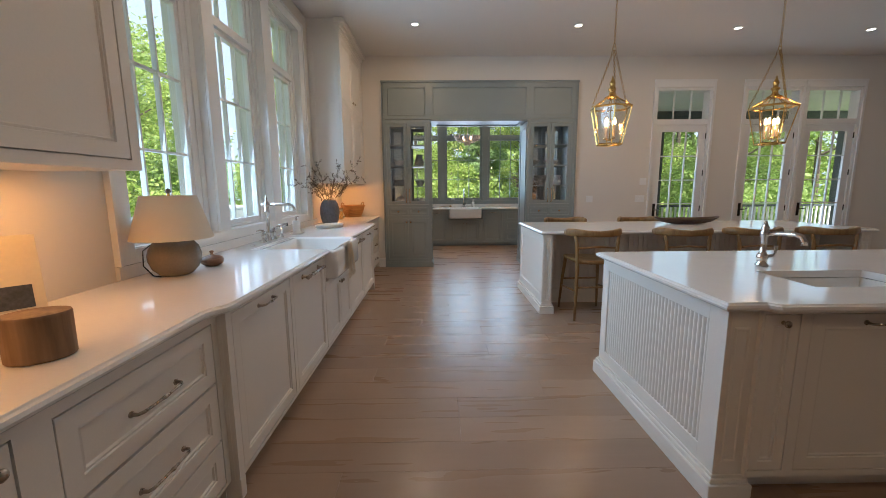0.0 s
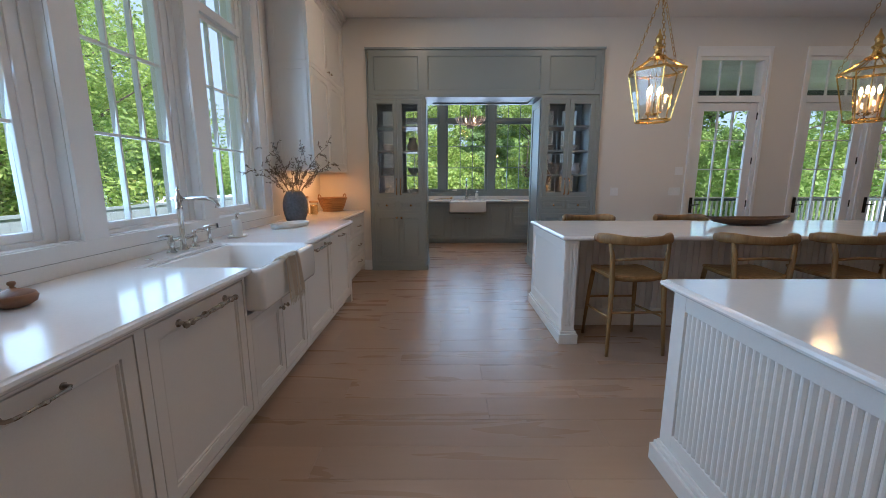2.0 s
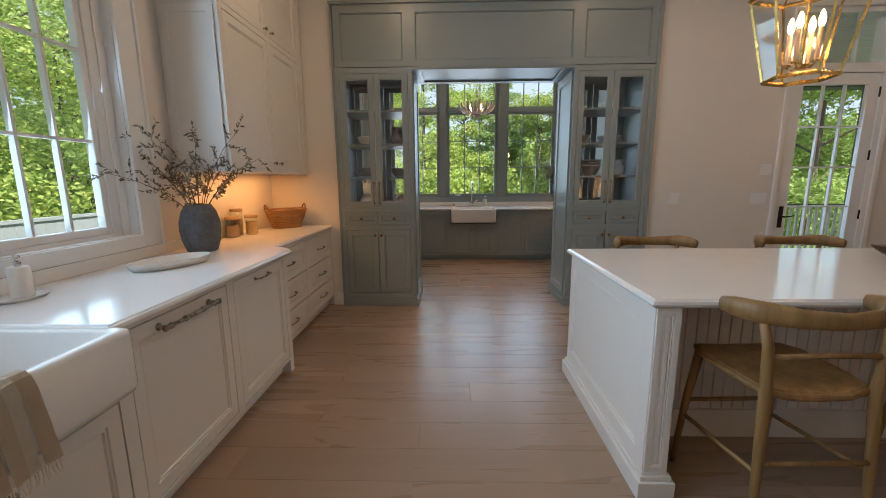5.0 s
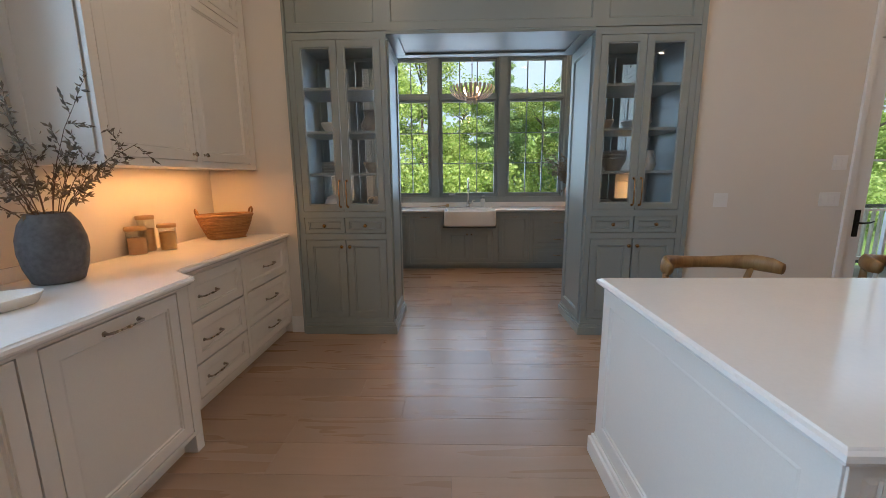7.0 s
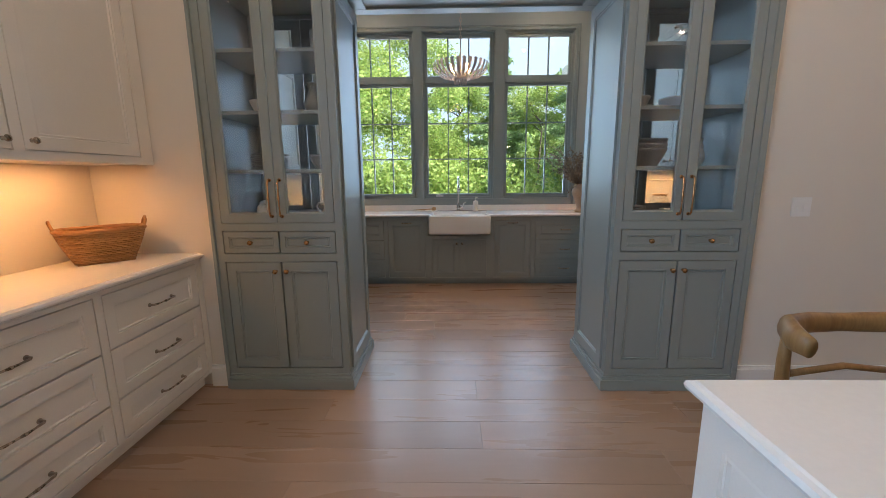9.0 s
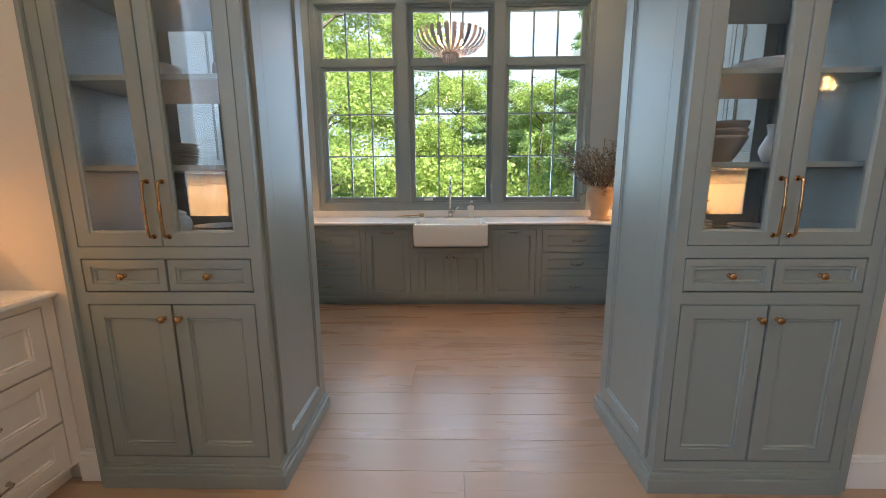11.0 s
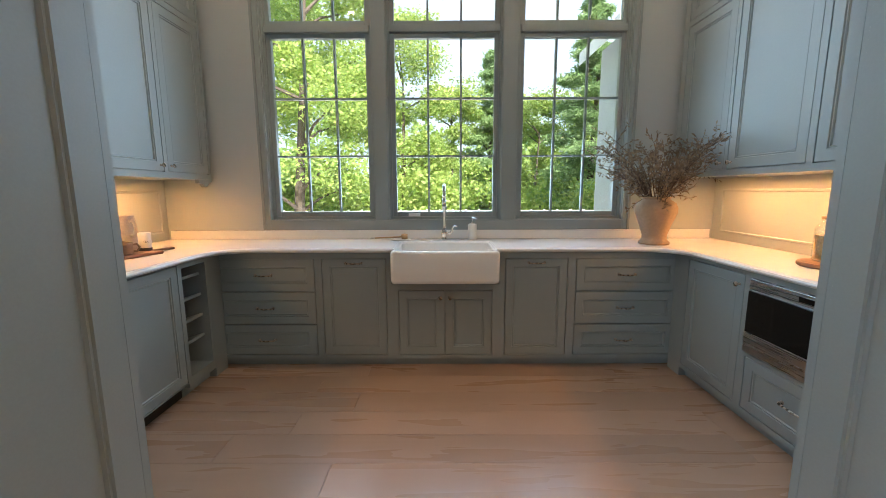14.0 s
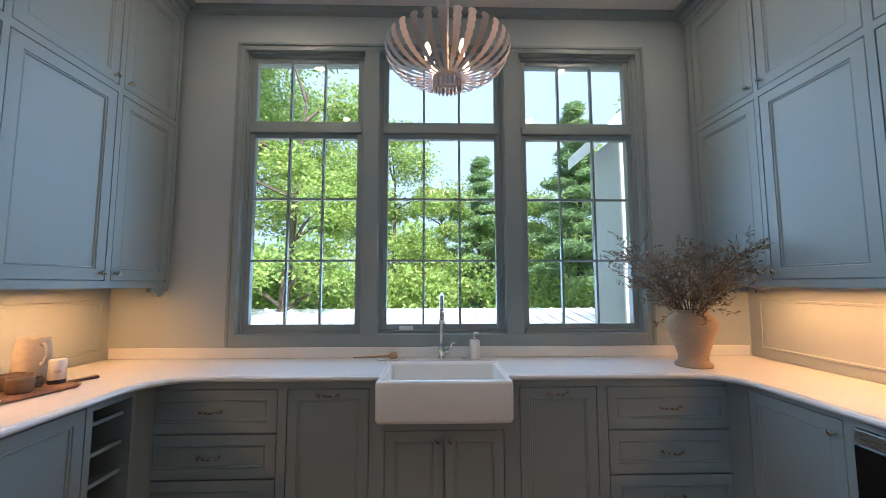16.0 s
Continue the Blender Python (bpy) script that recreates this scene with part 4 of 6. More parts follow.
LONG = long_pull()
for unit, lx in ((fr, 0.53), (fr2, 0.05)):
    # black box colours in the shade of the gap under the doors
    part("toe_shade", boxes((0.01, 0.59, 0.045, 0.069, 0.01, 0.09)), M_BLACK, unit, "black box standing in for the dark toe gap")
    h = part("handle", LONG, None, unit)
    h.matrix_local = pose(lx, 0.0, 0.44)
cub = thing("bottle_cubby", facing_east(-0.73, 10.06), "open blue-grey bottle cubby with slanted shelves", "cabinet", GP)
for name_, q in (("side", (0, 0.025, 0, 0.5, 0.065, 0.876)), ("side", (0.27, 0.295, 0, 0.5, 0.065, 0.876)), ("top", (0.025, 0.27, 0, 0.5, 0.845, 0.876)), ("bottom", (0.025, 0.27, 0, 0.5, 0.065, 0.13)), ("back", (0.025, 0.27, 0.48, 0.5, 0.13, 0.845))):
    part(name_, boxes(q), M_BLUE, cub)
for k in range(4):
    s = part("shelf", boxes((0.0, 0.245, -0.10, 0.2, -0.009, 0.009)), M_BLUE, cub)
    s.matrix_local = pose(0.025, 0.14, 0.30 + 0.145 * k, -18, 0, 0)
part("plinth", boxes((0, 0.295, 0.05, 0.5, 0, 0.065)), M_BLUE, cub)
structure("corner_filler", boxes((-0.862, -0.73, 10.356, 10.504, 0.0, 0.876), (2.60, 2.71, 10.36, 10.504, 0.0, 0.876)), M_BLUE, "blue-grey corner posts between the cabinet runs")


def facing_west(x, y):
    return pose(x, y, 0, 0, 0, -90)


base_cabinet(facing_west(2.60, 10.36), 0.55, 0.60, M_BLUE, "blue-grey corner base cabinet with one panelled door", [(0.01, 0.525, 0.095, 0.855, "door", "knob", (0.485, 0.79))], z0=0.065, toe=0.05, group=GP)
mwc = base_cabinet(facing_west(2.60, 9.81), 0.76, 0.60, M_BLUE, "blue-grey base cabinet below the microwave drawer", [(0.03, 0.73, 0.095, 0.40, "drawer", "pull", (0.38, 0.27))], z0=0.065, z1=0.425, toe=0.05, group=GP)
base_cabinet(facing_west(2.60, 9.05), 0.30, 0.60, M_BLUE, "blue-grey base cabinet with one panelled door", [(0.02, 0.28, 0.095, 0.855, "door", "knob", (0.05, 0.79))], z0=0.065, toe=0.05, group=GP)
mw = thing("microwave_drawer", facing_west(2.60, 9.81), "stainless steel microwave drawer with a black glass front", "microwave")
part("surround", boxes((0, 0.025, 0.0, 0.6, 0.426, 0.876), (0.735, 0.76, 0.0, 0.6, 0.426, 0.876), (0.025, 0.735, 0.0, 0.6, 0.845, 0.876)), M_BLUE, mw)
part("casing", boxes((0.03, 0.73, 0.0, 0.5, 0.43, 0.84)), M_STEEL, mw)
part("control_strip", boxes((0.026, 0.734, -0.014, 0.0, 0.785, 0.842), bev=0.003), M_STEEL, mw)
part("display", boxes((0.33, 0.43, -0.016, -0.0141, 0.80, 0.825)), M_DARKGLASS, mw, "small black display")
part("glass_front", boxes((0.026, 0.734, -0.016, 0.0, 0.545, 0.775), bev=0.002), M_DARKGLASS, mw, "black glass drawer front")
part("steel_front", boxes((0.026, 0.734, -0.018, 0.0, 0.432, 0.544), bev=0.003), M_STEEL, mw)
part("badge", boxes((0.33, 0.43, -0.0195, -0.0181, 0.482, 0.492)), M_PULL, mw, "small grey maker's badge")

ptop = slab([(-1.45, 8.85), (-0.69, 8.85), (-0.69, 10.22), (-0.685, 10.27), (-0.66, 10.34), (-0.61, 10.405), (-0.54, 10.445), (-0.46, 10.46), (0.556, 10.46), (0.566, 10.475), (0.566, 10.86), (1.276, 10.86), (1.276, 10.475), (1.286, 10.46),
             (2.33, 10.46), (2.41, 10.445), (2.48, 10.405), (2.53, 10.34), (2.555, 10.27), (2.56, 10.22), (2.56, 8.80), (3.2, 8.80), (3.2, 11.04), (-1.45, 11.04)], 0.915, 0.034)
tagged(part("pantry_worktop", ptop, M_QUARTZ), "white quartz pantry worktop running round three sides", "worktop")
tagged(part("pantry_backsplash", boxes((-1.42, 3.17, 11.018, 11.04, 0.916, 0.99), bev=0.002), M_QUARTZ), "low white quartz upstand under the windows", "backsplash")
apron_sink(pose(0.538, 10.355, 0.905), 0.765, 0.54, 0.235, "white fireclay farmhouse sink set in the pantry worktop")
GU = "blue-grey wall cabinets"
pl = wall_cabinet(facing_east(-1.0, 8.75), 2.22, 0.45, 1.415, 3.555, M_BLUE, "tall blue-grey wall cabinet with panelled doors", [(0.04, 0.43, 1), (0.46, 1.045, -1), (1.075, 1.675, 1), (1.71, 2.19, -1)], GU, mid=2.59)
cb = extrude_outline([(0, 0), (0.17, 0), (0.17, -0.03), (0.12, -0.035), (0.095, -0.06), (0.07, -0.06), (0.05, -0.045), (0.03, -0.02), (0, -0.02)], 0, 0.03)
e = part("corbel", cb, M_BLUE, pl)
e.matrix_local = Matrix(((-1, 0, 0, 2.215), (0, 0, 1, 0.0), (0, 1, 0, 1.414), (0, 0, 0, 1)))
wall_cabinet(facing_west(2.80, 10.98), 2.22, 0.40, 1.415, 3.555, M_BLUE, "tall blue-grey wall cabinet with panelled doors", [(0.06, 0.585, 1), (0.615, 1.20, -1), (1.24, 1.70, 1), (1.73, 2.18, -1)], GU, mid=2.57)
# panelled splashbacks at both sides
for m, wv in ((facing_east(-1.442, 8.76), 2.27), (facing_west(3.192, 11.0), 2.22)):
    p = panel(wv, 0.47, [(0, 0.004), (0.06, 0.004), (0.064, -0.004), (0.074, -0.004), (0.08, 0.003)], 0.008)
    ob = structure("splash_panel", p, M_PWALL, "panelled splashback with a bead moulding")
    ob.matrix_world = m @ pose(0, 0, 0.917)

# floor boards, laid across the room, with fine gaps
random.seed(4)
floor = structure("floor", boxes((-1.40, 9.4, -2.4, 7.9, -0.0215, -0.0205)), M_UNDER, "wide brown-grey oak plank floor")
BOARDS = {}


def board(length):
    if length not in BOARDS:
        g, c, wd = 0.0005, 0.0009, 0.2295
        bm = bmesh.new()
        lo = [bm.verts.new(q) for q in ((g, g, -0.02), (length - g, g, -0.02), (length - g, wd - g, -0.02), (g, wd - g, -0.02))]
        mi = [bm.verts.new((q.co.x, q.co.y, -c * 0.7)) for q in lo]
        hi = [bm.verts.new(q) for q in ((g + c, g + c, 0), (length - g - c, g + c, 0), (length - g - c, wd - g - c, 0), (g + c, wd - g - c, 0))]
        for a, b in ((lo, mi), (mi, hi)):
            for k in range(4):
                bm.faces.new((a[k], a[(k + 1) % 4], b[(k + 1) % 4], b[k]))
        bm.faces.new(hi)
        BOARDS[length] = link_mesh("board", bm, M_FLOOR)
    return BOARDS[length]


y, row = -2.50, 0
while y < 11.0:
    x, xe = (-1.44, 3.2) if y > 7.95 else (-1.42, 9.5)
    x -= random.choice((0.0, 0.3, 0.6, 0.9, 1.2))
    if y > 7.95:
        x = max(x, -1.44 - 0.6)
    while x < xe:
        ln = random.choice((1.5, 1.8, 2.1, 2.4, 2.7))
        if x + ln > xe + (0.15 if y < 7.95 else 0.15):
            ln = max(0.3, round((xe - x) / 0.3) * 0.3)
        b = part("plank", board(round(ln, 1)), None, floor)
        b.matrix_local = pose(x, y, 0)
        x += ln
    y += 0.2295
    row += 1


# ---- outdoors ----
M_GRASS = mat("grass_ground", (0.10, 0.17, 0.035), 0.9, var=0.35, scale=0.6, bump=0.3, bscale=30)
M_BARK = mat("bark", (0.10, 0.075, 0.055), 0.9, var=0.3, scale=4, bump=0.8, bscale=25)
M_LEAF1 = leaf_mat("fresh_leaves", (0.21, 0.33, 0.06), (0.50, 0.58, 0.16))
M_LEAF2 = leaf_mat("deep_leaves", (0.18, 0.29, 0.06), (0.42, 0.53, 0.16))
M_LEAF3 = leaf_mat("pine_needles", (0.18, 0.29, 0.11), (0.38, 0.50, 0.21))
M_DECK = wood_mat("grey_deck", (0.30, 0.29, 0.27), (0.42, 0.40, 0.37), 0.7, 10, 0.1)
M_PORCH = mat("dark_porch_paint", (0.06, 0.075, 0.075), 0.5, var=0.06)
M_EXT = mat("white_painted_brick", (0.78, 0.77, 0.74), 0.8, var=0.05, scale=8, bump=0.4, bscale=40)
M_ROOF = mat("white_metal_roof", (0.80, 0.80, 0.80), 0.45, var=0.03)
M_FENCE = mat("grey_fence_paint", (0.42, 0.46, 0.47), 0.7, var=0.08)
structure("ground", boxes((-400, 400, -400, 400, -0.75, -0.62)), M_GRASS, "mown green lawn reaching the woods")


def tree(x, y, height, spread, n, material, seed, kind="broad", leaf=0.22, trunk_h=None):
    """A tapered trunk with limbs and a crown of many small leaves set in uneven clumps."""
    rng = np.random.default_rng(seed)
    th = trunk_h if trunk_h is not None else height * (0.35 if kind == "broad" else 0.95)
    t = thing("tree", pose(x, y, -0.63), "tall pine with layered needle boughs" if kind == "pine" else "leafy green broadleaf tree with an uneven crown", "tree", "trees round the house")
    bm = bmesh.new()
    lean = rng.normal(0, 0.25, 2)
    top_h = height * (0.75 if kind == "broad" else 0.96)
    tube([(lean[0] * k / 5, lean[1] * k / 5, top_h * k / 5) for k in range(6)], [0.03 * height * (1 - 0.17 * k) * 0.6 for k in range(6)], 8, bm)
    cents = []
    if kind == "broad":
        for k in range(26):
            a, r = rng.uniform(0, 2 * math.pi), spread * math.sqrt(rng.uniform(0.02, 1))
            zc = th + (height - th) * rng.uniform(0.0, 1.0) ** 0.9
            taper = math.sqrt(max(0.08, 1 - ((zc - th - (height - th) * 0.42) / ((height - th) * 0.62)) ** 2))
            cents.append((r * taper * math.cos(a), r * taper * math.sin(a), zc, spread * rng.uniform(0.22, 0.42)))
    else:
        for k in range(30):
            f = (k + 0.5) / 30
            zc = height * (0.10 + 0.9 * f)
            a = k * 2.4
            r = spread * (1.02 - f) * rng.uniform(0.35, 0.95)
            cents.append((r * math.cos(a), r * math.sin(a), zc, spread * (0.18 + 0.30 * (1 - f))))
    for cx, cy, cz, cr in cents[::2]:
        zb = max(0.5, min(top_h * 0.95, cz - 0.5 * math.hypot(cx, cy)))
        tube([(lean[0] * zb / top_h, lean[1] * zb / top_h, zb), (cx * 0.5, cy * 0.5, (zb + cz) / 2 + 0.1), (cx, cy, cz)], [0.012 * height * 0.5, 0.008 * height * 0.5, 0.01], 5, bm)
    part("trunk", bm, M_BARK, t)
    c = np.array(cents)
    pick = rng.integers(0, len(c), n)
    d = rng.normal(size=(n, 3))
    d /= np.linalg.norm(d, axis=1)[:, None]
    rad = c[pick, 3] * rng.uniform(0.35, 1.0, n) ** 0.5 * (1 + 0.25 * rng.normal(size=n)).clip(0.4, 1.5)
    pos = c[pick, :3] + d * rad[:, None] * np.array([1, 1, 0.72 if kind == "broad" else 0.35])
    u = rng.normal(size=(n, 3))
    u[:, 2] *= 0.6
    u /= np.linalg.norm(u, axis=1)[:, None]
    v = np.cross(u, rng.normal(size=(n, 3)))
    v /= np.linalg.norm(v, axis=1)[:, None]
    s = leaf * rng.uniform(0.6, 1.3, n)[:, None]
    w = 0.5 if kind == "broad" else 0.22
    quad = np.stack([pos - u * s * 0.5, pos + v * s * w * 0.5, pos + u * s * 0.5, pos - v * s * w * 0.5], axis=1).reshape(-1, 3)
    me = bpy.data.meshes.new("crown")
    me.from_pydata(quad.tolist(), [], np.arange(4 * n).reshape(-1, 4).tolist())
    me.materials.append(material)
    part("crown", me, None, t)
    return t


# the woods: near trees, then shrubs and a far belt
TREES = [
    (-8.5, 3.2, 9, 2.6, 9000, M_LEAF1, "broad", 0.15), (-10.5, 6.4, 11, 3.2, 9000, M_LEAF2, "broad", 0.17), (-9.5, 10.0, 8.5, 2.7, 9000, M_LEAF1, "broad", 0.15), (-12.5, 13.5, 11, 3.4, 8000, M_LEAF2, "broad", 0.2),
    (-14, 18.5, 10, 3.6, 8000, M_LEAF1, "broad", 0.2), (-15, 0.5, 12, 4, 7000, M_LEAF2, "broad", 0.22), (-16, 9, 13, 4.2, 8000, M_LEAF1, "broad", 0.24), (-19, 25, 13, 5, 8000, M_LEAF2, "broad", 0.3),
    (-4.6, 22.5, 12.5, 3.3, 11000, M_LEAF1, "broad", 0.22), (-8.5, 27.5, 13.5, 4.4, 9000, M_LEAF2, "broad", 0.28), (-1.3, 29.5, 10.5, 3.0, 9000, M_LEAF1, "broad", 0.24), (1.5, 36, 9.0, 3.2, 7000, M_LEAF1, "broad", 0.26),
    (4.4, 37, 11.5, 2.9, 8000, M_LEAF3, "pine", 0.5), (8.6, 29, 12.0, 2.6, 11000, M_LEAF3, "pine", 0.42), (12.2, 33, 11.0, 3.6, 8000, M_LEAF1, "broad", 0.28), (7.2, 36, 8.0, 3.2, 7000, M_LEAF1, "broad", 0.26),
    (9.0, 19.5, 9.5, 3.0, 8000, M_LEAF1, "broad", 0.2), (13.5, 23, 11, 3.6, 8000, M_LEAF2, "broad", 0.24), (18.5, 20, 10, 3.6, 7000, M_LEAF1, "broad", 0.24), (17, 27, 12, 4.2, 7000, M_LEAF2, "broad", 0.3),
    (24, 24, 12, 4.5, 6000, M_LEAF1, "broad", 0.34), (11.0, 15.6, 7.5, 2.2, 7000, M_LEAF2, "broad", 0.17)]
for k, (x, y, h, sp_, n, m_, kind, lf) in enumerate(TREES):
    tree(x, y, h, sp_, int(n * 3.0), m_, 100 + k, kind, lf * 0.78, h * 0.12 if kind == "broad" else None)


def thicket(name, n, place, material, leaf, label, seed):
    rng = np.random.default_rng(seed)
    pos = place(rng, n)
    u, v = rng.normal(size=(n, 3)), rng.normal(size=(n, 3))
    u /= np.linalg.norm(u, axis=1)[:, None]
    v = np.cross(u, v)
    v /= np.linalg.norm(v, axis=1)[:, None]
    s = leaf * rng.uniform(0.6, 1.4, n)[:, None]
    quad = np.stack([pos - u * s * 0.5, pos + v * s * 0.28, pos + u * s * 0.5, pos - v * s * 0.28], axis=1).reshape(-1, 3)
    me = bpy.data.meshes.new(name)
    me.from_pydata(quad.tolist(), [], np.arange(4 * n).reshape(-1, 4).tolist())
    me.materials.append(material)
    return tagged(new(name, me), label, "shrubs", "", "stuff")


def belt(x0, x1, y0, y1, h, lumps, r):
    def place(rng, n):
        c = np.stack([rng.uniform(x0, x1, lumps), rng.uniform(y0, y1, lumps), rng.uniform(-0.4, h, lumps) * rng.uniform(0.5, 1, lumps)], axis=1)
        d = rng.normal(size=(n, 3))
        d /= np.linalg.norm(d, axis=1)[:, None]
        return c[rng.integers(0, lumps, n)] + d * (r * rng.uniform(0.4, 1.1, n)[:, None])
    return place


thicket("shrubbery", 16000, belt(-13, -8.5, -2, 15, 2.0, 60, 0.8), M_LEAF1, 0.16, "dense green shrubs along the garden", 7)
thicket("shrubbery", 16000, belt(-12, 15, 25, 29, 2.2, 70, 1.0), M_LEAF1, 0.24, "dense green shrubs beyond the garden", 8)
thicket("woodland", 22000, belt(-45, 45, 42, 54, 8, 130, 3.0), M_LEAF2, 0.8, "distant green woodland", 9)
thicket("woodland", 20000, belt(-44, -24, -30, 45, 9, 110, 3.2), M_LEAF2, 0.8, "distant green woodland", 10)
thicket("shrubbery", 12000, belt(9, 26, 16.5, 20, 2.0, 60, 0.9), M_LEAF2, 0.2, "dense green shrubs beyond the porch", 11)

# glowing sheet beyond the woods, added to make the sky pale and bright
M_SKYGLOW = glow_mat("pale_sky_glow", (0.70, 0.84, 1.0), 0.56)
M_SKYGLOW.node_tree.nodes["Principled BSDF"].inputs["Base Color"].default_value = (0, 0, 0, 1)
M_SKYGLOW.node_tree.nodes["Principled BSDF"].inputs["Specular IOR Level"].default_value = 0
sky_sheet = bmesh.new()
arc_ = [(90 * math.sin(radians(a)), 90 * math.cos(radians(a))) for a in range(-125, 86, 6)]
cols = [[sky_sheet.verts.new((x * (1 + 0.0012 * z), y * (1 + 0.0012 * z), z)) for z in (-0.7, 20, 45, 85)] for x, y in arc_]
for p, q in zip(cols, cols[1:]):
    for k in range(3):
        sky_sheet.faces.new((p[k], q[k], q[k + 1], p[k + 1]))
structure("backdrop", sky_sheet, M_SKYGLOW, "glowing sheet standing in for the pale sky beyond the woods")

# fence in the garden, low white roof behind the pantry, white brick return and grey wing
fence = thing("garden_fence", pose(-5.6, 0, -0.62), "grey painted board fence in the garden", "fence")
brd = link_mesh("board", boxes((-0.012, 0.012, 0, 0.135, 0.02, 1.45)), M_FENCE)
for k in range(110):
    b = part("board", brd, None, fence)
    b.matrix_local = pose(0, 0.5 + 0.14 * k, 0)
part("rail", boxes((-0.03, 0.03, 0.4, 15.9, 1.45, 1.50)), M_FENCE, fence)
roof = thing("low_roof", pose(0, 15, 0), "low white standing-seam metal roof of an outbuilding", "roof")
rm = boxes((-14, 7.6, 0, 8.0, -0.03, 0.03))
rb = part("roof_sheet", rm, M_ROOF, roof)
rb.matrix_local = pose(0, 0, -0.25, 5.5, 0, 0)
seam = link_mesh("seam", boxes((-0.02, 0.02, 0, 8.0, 0.031, 0.075)), M_ROOF)
for k in range(43):
    s = part("seam", seam, None, rb)
    s.matrix_local = pose(-13.75 + 0.5 * k, 0, 0)
part("outbuilding_wall", boxes((-13.8, 7.4, 0.3, 7.7, -0.65, -0.35)), M_EXT, roof)
structure("brick_return", boxes((-1.84, -1.682, 6.45, 8.2, -0.65, 4.2), (-1.84, -1.652, 8.2, 11.28, -0.65, 4.2)), M_EXT, "white painted brick return of the house")
br = bmesh.new()
structure("house_roof", boxes((-2.4, 9.9, -3.0, 8.2, 4.2, 4.3), (-2.3, 3.7, 8.2, 11.5, 4.2, 4.3), (-1.68, 9.7, -2.7, 8.2, 3.711, 4.2)), M_ROOF, "flat white roof over the house")
wing = thing("house_wing", pose(3.75, 14.0, -0.63), "grey gabled wing of the house with white trim", "house")
part("wall", boxes((0, 2, 0, 1.2, 0, 4.4)), M_FENCE, wing)
part("corner_board", boxes((-0.03, 0.16, -0.03, 0.02, 0, 4.4)), M_EXT, wing, "white corner board")
rf = bmesh.new()
a, b, c = (-0.35, 4.2), (1.0, 5.4), (2.35, 4.2)
for q in ((a, b), (b, c)):
    (x0, z0), (x1, z1) = q
    vs = [rf.verts.new((x, y, z)) for y in (-0.35, 1.35) for x, z in ((x0, z0), (x1, z1), (x1, z1 + 0.22), (x0, z0 + 0.22))]
    for f in ((0, 1, 2, 3), (7, 6, 5, 4), (0, 4, 5, 1), (1, 5, 6, 2), (2, 6, 7, 3), (3, 7, 4, 0)):
        rf.faces.new([vs[i] for i in f])
part("roof", rf, M_ROOF, wing, "white gable roof with wide rakes")
gb = extrude_outline([(0, 4.4), (2, 4.4), (1, 5.3)], 0, 0.1)
e = part("gable", gb, M_FENCE, wing)
e.matrix_local = pose(0, 0.1, 0, 90, 0, 0)

# porch: deck, ceiling boards, columns, rail
structure("porch_deck", boxes((3.4, 10.4, 8.2, 10.9, -0.14, -0.04)), M_DECK, "grey wooden porch deck")
pc = structure("porch_ceiling", boxes((3.4, 10.4, 8.2, 11.0, 3.16, 3.2)), M_EXT, "pale boarded porch ceiling")
pb = link_mesh("ceiling_board", boxes((0, 7.0, 0, 0.085, 3.148, 3.159)), M_EXT)
for k in range(29):
    b = part("ceiling_board", pb, None, pc)
    b.matrix_local = pose(3.4, 8.21 + 0.095 * k, 0)
structure("porch_beam", boxes((3.4, 10.4, 10.65, 10.9, 2.85, 3.147)), M_PORCH, "dark porch beam")
structure("porch_roof", boxes((3.4, 10.6, 8.2, 11.2, 3.201, 3.3)), M_ROOF, "porch roof")
for x in (3.55, 5.6, 7.6, 10.2):
    col = thing("porch_column", pose(x, 10.78, -0.04), "dark square porch column", "column", "porch columns")
    part("shaft", boxes((-0.1, 0.1, -0.1, 0.1, 0, 2.888)), M_PORCH, col)
    part("base", boxes((-0.13, 0.13, -0.13, 0.13, 0, 0.12), bev=0.008), M_PORCH, col)
rail = thing("porch_rail", pose(0, 10.72, -0.04), "porch railing with pale balusters and a dark top rail", "railing")
part("top_rail", boxes((3.66, 10.09, -0.035, 0.035, 0.93, 0.98), bev=0.006), M_PORCH, rail)
part("bottom_rail", boxes((3.66, 10.09, -0.02, 0.02, 0.08, 0.12)), M_PORCH, rail)
bal = link_mesh("baluster", boxes((-0.017, 0.017, -0.017, 0.017, 0.12, 0.93)), M_EXT)
for k in range(58):
    x = 3.72 + 0.11 * k
    if min(abs(x - q) for q in (5.6, 7.6)) > 0.12:
        b = part("baluster", bal, None, rail)
        b.matrix_local = pose(x, 0, 0)


# ---- lamps that hang ----
M_BULB = glow_mat("warm_bulb", (1.0, 0.62, 0.28), 28)
M_BULB2 = glow_mat("small_warm_bulb", (1.0, 0.66, 0.34), 7)
M_DOWN = glow_mat("downlight_lens", (1.0, 0.85, 0.66), 9)
M_CANDLE = mat("candle_sleeve", (0.75, 0.55, 0.36), 0.5, var=0.05)
# fittings for every entry, the added unseen rows included
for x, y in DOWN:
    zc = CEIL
    d = thing("downlight", pose(x, y, zc), "small round recessed ceiling downlight, lit, in a grid with added rows", "downlight", "recessed downlights")
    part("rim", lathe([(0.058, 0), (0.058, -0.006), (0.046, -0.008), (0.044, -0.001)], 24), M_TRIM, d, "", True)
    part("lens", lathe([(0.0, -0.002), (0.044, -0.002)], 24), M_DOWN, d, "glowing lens")


